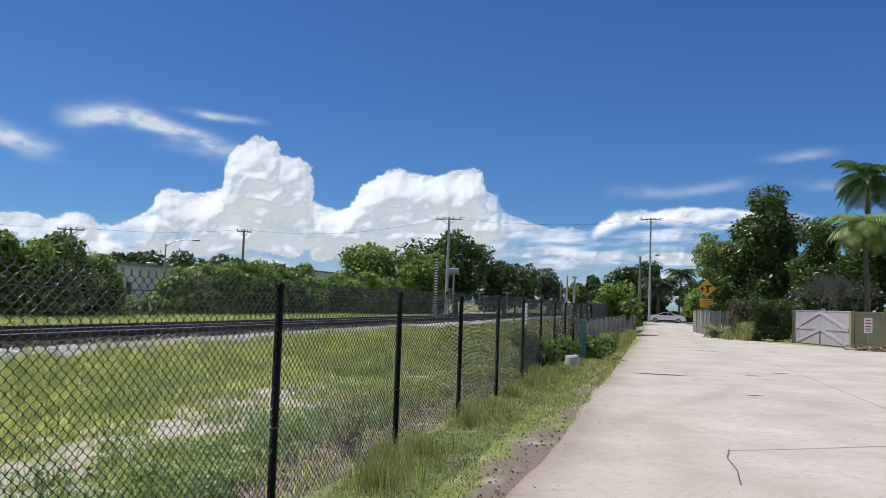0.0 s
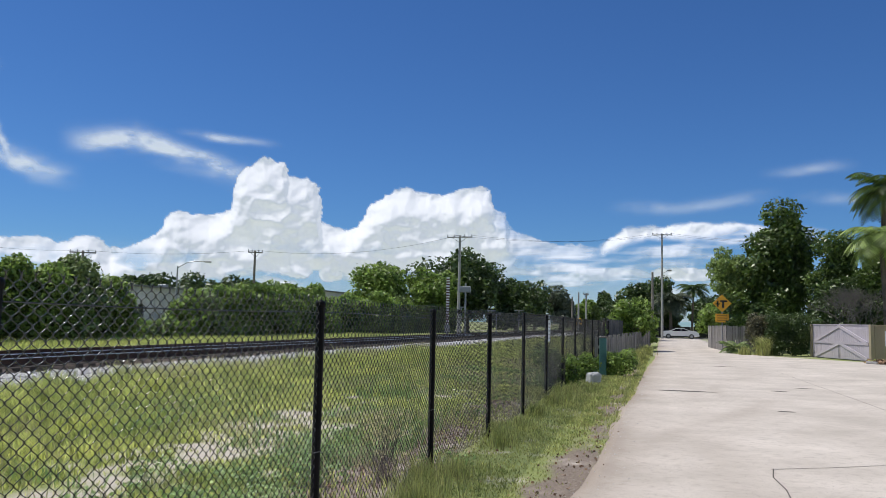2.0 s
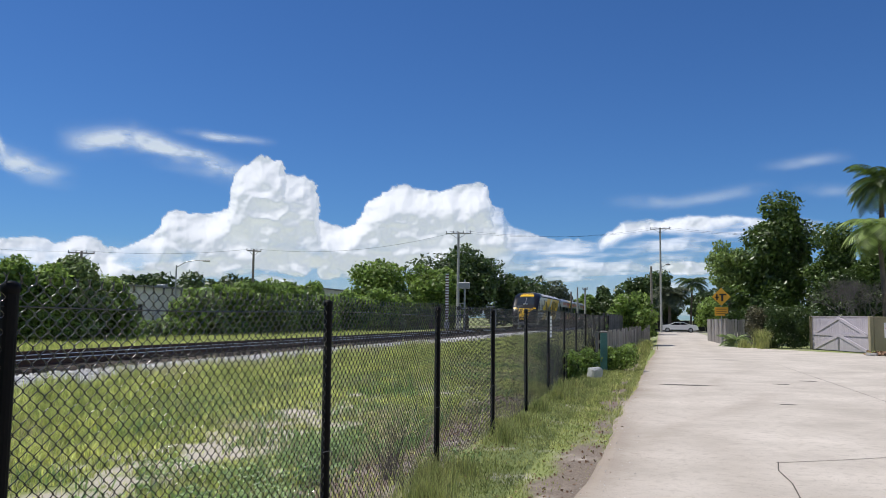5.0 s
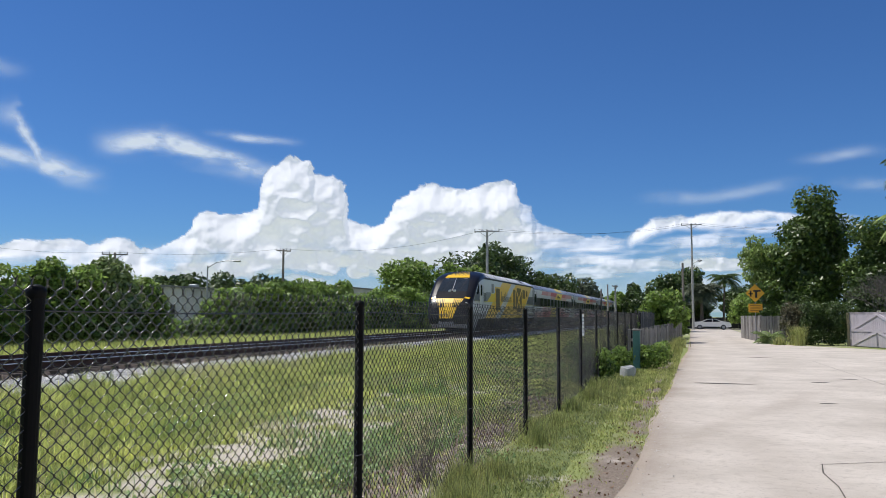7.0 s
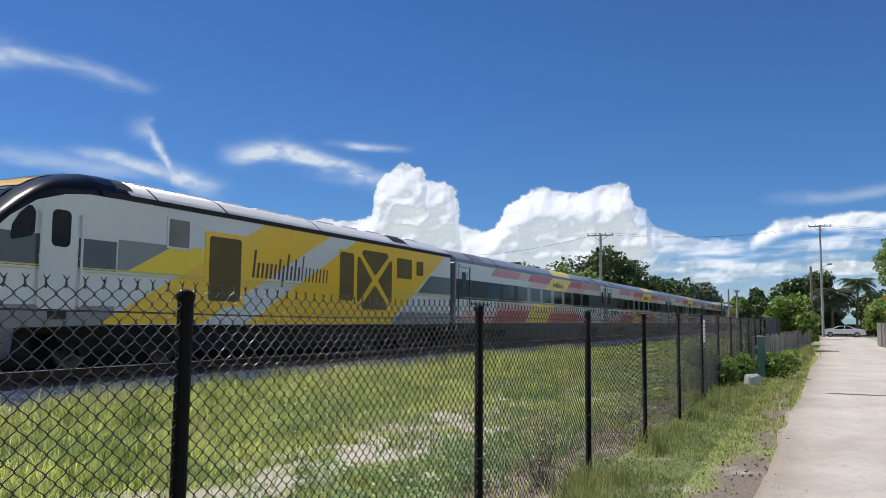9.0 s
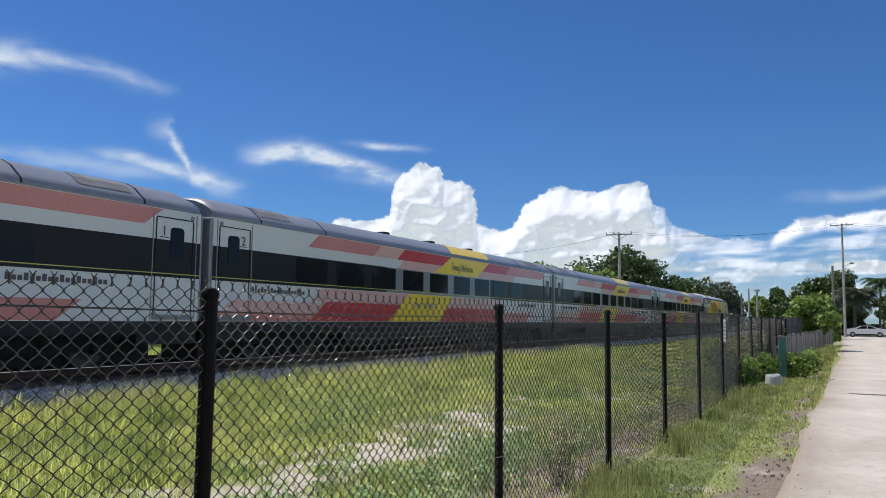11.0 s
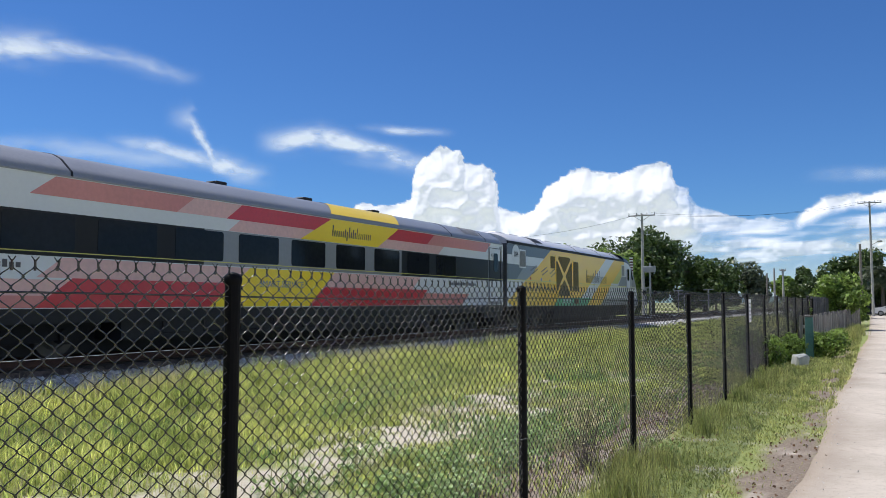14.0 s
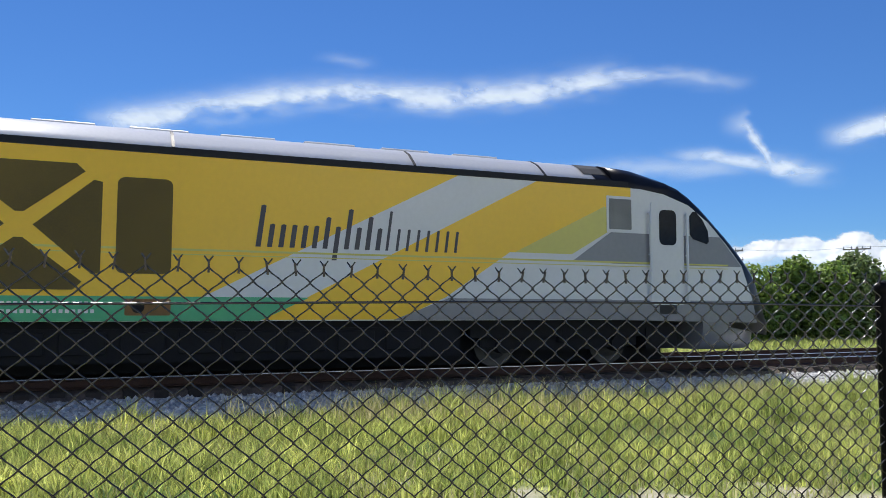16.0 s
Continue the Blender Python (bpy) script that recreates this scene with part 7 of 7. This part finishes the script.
def field_grass():
    # the main field
    x, y, g = scatter(270000, -12.05, -2.5, -3, 38, 201)
    tuft = 0.5 * fbm(x * 1.1, y * 1.1, 3, 207) + 0.5 * fbm(x * 3.2, y * 2.6, 3, 208)
    keep = (g.random(len(x)) > bare_sand(x, y) * 0.97) & (g.random(len(x)) > litter_soil(x, y) * 0.8)
    keep &= g.random(len(x)) < 0.35 + 1.1 * tuft
    x, y, tuft = x[keep], y[keep], tuft[keep]
    far = np.clip((-x - 5.5) / 4, 0, 1)
    h = (0.08 + 0.20 * far) * (0.1 + 3.4 * np.clip(tuft - 0.27, 0, 1)) * g.uniform(0.5, 1.45, len(x)) + 0.02
    h *= 1 - 0.55 * np.maximum(bare_sand(x, y), bare_sand(x - 0.35, y - 0.4))
    w = 0.010 + 0.010 * g.random(len(x)) + 0.0006 * np.maximum(y, 0)
    blades("field_grass", x, y, h, w, GRASS, "bright yellow green rough grass in the field", seed=211, lean=0.8)
    # darker leafy weeds in drifts among the grass
    x, y, g = scatter(60000, -12.0, -3.0, -2, 34, 209)
    keep = g.random(len(x)) < smooth(0.52, 0.62, fbm(x * 0.8 + 3, y * 0.6 + 9, 4, 219)) * (1 - bare_sand(x, y))
    x, y = x[keep], y[keep]
    blades("field_weeds", x, y, g.uniform(0.06, 0.24, len(x)), 0.016 + 0.014 * g.random(len(x)) + 0.0006 * np.maximum(y, 0), WEED, "darker leafy weeds in drifts through the field grass", "weeds", seed=229, lean=1.0)
    # dry stalks and darker tufts among the grass
    x, y, g = scatter(60000, -12.3, -3.0, -2, 34, 213)
    keep = g.random(len(x)) < smooth(0.45, 0.68, fbm(x * 1.1 + 7, y * 0.9, 4, 215)) * (1 - bare_sand(x, y))
    x, y = x[keep], y[keep]
    blades("dry_stalks", x, y, g.uniform(0.08, 0.30, len(x)), 0.007 + 0.005 * g.random(len(x)) + 0.0004 * np.maximum(y, 0), DRYGRASS, "dry brown stalks scattered through the field grass", seed=217, lean=0.6)
    # seeding tall grass next to the ballast
    x, y, g = scatter(15000, -12.2, -10.6, -4, 44, 221)
    keep = g.random(len(x)) < smooth(0.42, 0.66, fbm(x * 0.9, y * 0.5, 3, 223))
    x, y = x[keep], y[keep]
    blades("tall_grass", x, y, g.uniform(0.25, 0.6, len(x)), 0.010 + 0.008 * g.random(len(x)) + 0.0004 * np.maximum(y, 0), DRYGRASS, "tall pale seeding grass beside the ballast", seed=227, lean=0.5)
    # far side of the railway and beyond
    x, y, g = scatter(60000, -32, -19.6, -5, 70, 231)
    blades("far_grass", x, y, g.uniform(0.12, 0.34, len(x)), 0.03 + 0.03 * g.random(len(x)), GRASS, "green grass strip beyond the track", seed=233, segs=1, lean=0.6)
    x, y, g = scatter(30000, -12.8, -2.5, 36, 95, 241)
    blades("far_grass", x, y, g.uniform(0.1, 0.25, len(x)), 0.04 + 0.03 * g.random(len(x)), GRASS, "rough grass further along the field", seed=243, segs=1, lean=0.6)


def verge():
    x, y, g = scatter(90000, -2.42, -0.45, 2, 60, 251)
    edge = road_left(y)
    keep = (x < edge + 0.05) & (g.random(len(x)) > litter_soil(x, y) * 0.92)
    tuft = fbm(x * 1.6, y * 1.0, 4, 253)
    keep &= g.random(len(x)) < 0.25 + 1.2 * tuft - 0.35 * smooth(-1.5, -0.7, x) * smooth(20, 8, y)
    x, y, tuft = x[keep], y[keep], tuft[keep]
    h = (0.035 + 0.055 * smooth(10, 20, y)) * (0.4 + 1.1 * tuft) * g.uniform(0.5, 1.4, len(x)) + 0.015
    blades("verge_grass", x, y, h, 0.007 + 0.007 * g.random(len(x)) + 0.0006 * y, VERGE, "short green grass verge between fence and lane", seed=257, lean=0.8)
    # coarse tufts along the foot of the fence
    g = np.random.default_rng(261)
    i = 0
    for cy, cx, n, hh in ((6.6, -2.05, 420, 0.42), (7.4, -2.25, 420, 0.45), (8.3, -2.15, 260, 0.34), (10.6, -2.1, 260, 0.38), (11.4, -2.3, 240, 0.42), (12.7, -2.15, 180, 0.3),
                      (14.5, -2.2, 220, 0.4), (16.6, -2.1, 260, 0.45), (18.2, -2.2, 260, 0.5), (19.6, -2.0, 220, 0.4), (5.2, -2.3, 160, 0.3), (30.5, -1.45, 500, 0.7), (34, -1.25, 500, 0.6), (40, -0.95, 500, 0.6), (46, -0.75, 500, 0.65), (52.2, 6.1, 700, 1.25), (52.6, 5.1, 300, 0.6)):
        hh *= 0.78 if cy < 25 else 1.0
        r = np.abs(g.normal(0, 0.2, n))
        a = g.uniform(0, math.tau, n)
        X, Y = cx + 0.08 + np.cos(a) * r, cy + 0.4 + np.sin(a) * r * 1.5
        blades("grass_tuft", X, Y, g.uniform(0.5, 1.1, n) * hh, np.full(n, 0.010 + 0.0005 * max(cy - 8, 0)), VERGE, "coarse green grass tuft at the fence foot", "grass tuft", 0.6, 270 + i)
        i += 1


def weeds():
    g = np.random.default_rng(281)
    # leafy ground cover behind the fence
    C, R = [], []
    for _ in range(90):
        yy = g.uniform(3.0, 10.5)
        C.append((g.normal(-4.1 + 0.05 * yy, 0.62), yy, 0.06 + 0.05 * g.random()))
        R.append(g.uniform(0.10, 0.24))
    tagged(leaves("ground_weeds", C, R, 11500, 0.032, WEED, seed=283, flat=0.75, long=1.4), "low leafy green weeds covering sandy ground", "weeds", kind="stuff")
    # dry shrubby weed by the fence
    for k, (x, y, w, h, m) in enumerate(((-2.75, 7.4, 0.7, 0.75, DRYGRASS), (-2.7, 19.8, 0.8, 1.3, LEAF), (-2.3, 21.0, 0.7, 1.0, LEAF), (-2.2, 24.0, 1.0, 0.8, LEAF),
                                         (-1.2, 26.2, 1.1, 1.0, LEAF), (-1.9, 26.6, 0.9, 0.8, LEAF), (-2.5, 36.5, 0.8, 1.9, LEAF), (-1.3, 33, 0.8, 0.7, LEAF))):
        gg = np.random.default_rng(290 + k)
        t = thing("weed_clump", x + 0.08, y + 0.6, 0, "scrubby green weed clump against the fence" if m is not DRYGRASS else "dry grey brown weed clump against the fence", "weeds", "weed clumps")
        C, R = crown_lumps(w, w * 1.3, h, 0.0, 16, gg, 0.4, 0.34)
        leaves("foliage", C, R, 420 if m is DRYGRASS else 1500 if y < 30 else 900, 0.03 if y < 10 else 0.06, m, t, seed=310 + k)
        bm = bmesh.new()
        for _ in range(46 if m is DRYGRASS else 6):
            tube(bm, (gg.uniform(-.05, .05), gg.uniform(-.05, .05), -0.05), (gg.uniform(-.4, .4) * w, gg.uniform(-.4, .4) * w, h * gg.uniform(.3, .95)), 0.004, 0.002, seg=4, caps=False)
        part("stem", bm, BARK, t)
    # dead leaves and twigs
    n = 3600
    x = np.where(g.random(n) < 0.8, g.normal(-2.95, 0.42, n), g.normal(-0.95, 0.2, n))
    y = 3 + 18 * g.random(n) ** 1.4
    C = np.stack([x, y, ground_height(x, y) + 0.012], -1)
    tagged(leaves("leaf_litter", C, np.full((n, 3), 0.01), n, 0.026, LITTER, seed=331, long=1.5), "brown dead leaves lying under the fence", "leaf litter", kind="stuff")
    # grit and small stones along the lane's edge
    n = 1000
    yy = 2 + 26 * g.random(n) ** 1.4
    xx = road_left(yy) + np.abs(g.normal(0, 0.35, n)) - 0.15
    C = np.stack([xx, yy, np.where(xx > road_left(yy), 0.034, 0.02)], -1)
    tagged(leaves("road_grit", C, np.full((n, 3), 0.006), n, 0.013, STONE, seed=337, long=1.1), "small stones and grit along the lane edge", "grit", kind="stuff")



def street_side():
    """A plain wall out of view, added to shape reflections and bounced light."""
    w = thing("garden_wall", 17.0, -40, 0, "unseen beige wall added for reflections and bounced light", "wall")
    part("panel", boxes((0, 0.2, 0, 78, 0, 1.9)), BEIGE, w)


street_side()
field_grass()
verge()
weeds()


def motions():
    """The train runs past, easing off slightly: metres along the track of the joint behind its leading locomotive."""
    def joint(t):
        return 30.35 - (21.2 * (t - 9) - 0.065 * ((t - 8) ** 2 - 1))
    for i, car in enumerate([LEAD] + COACHES + [REAR]):
        ahead = 0.0 if i == 0 else (i - 1) * CAR - (0.17 if car is REAR else 0.0)
        walk(car, [(t, pose(TRACK_X, joint(t) + ahead, RAIL_Z)) for t in range(0, 17)])


motions()
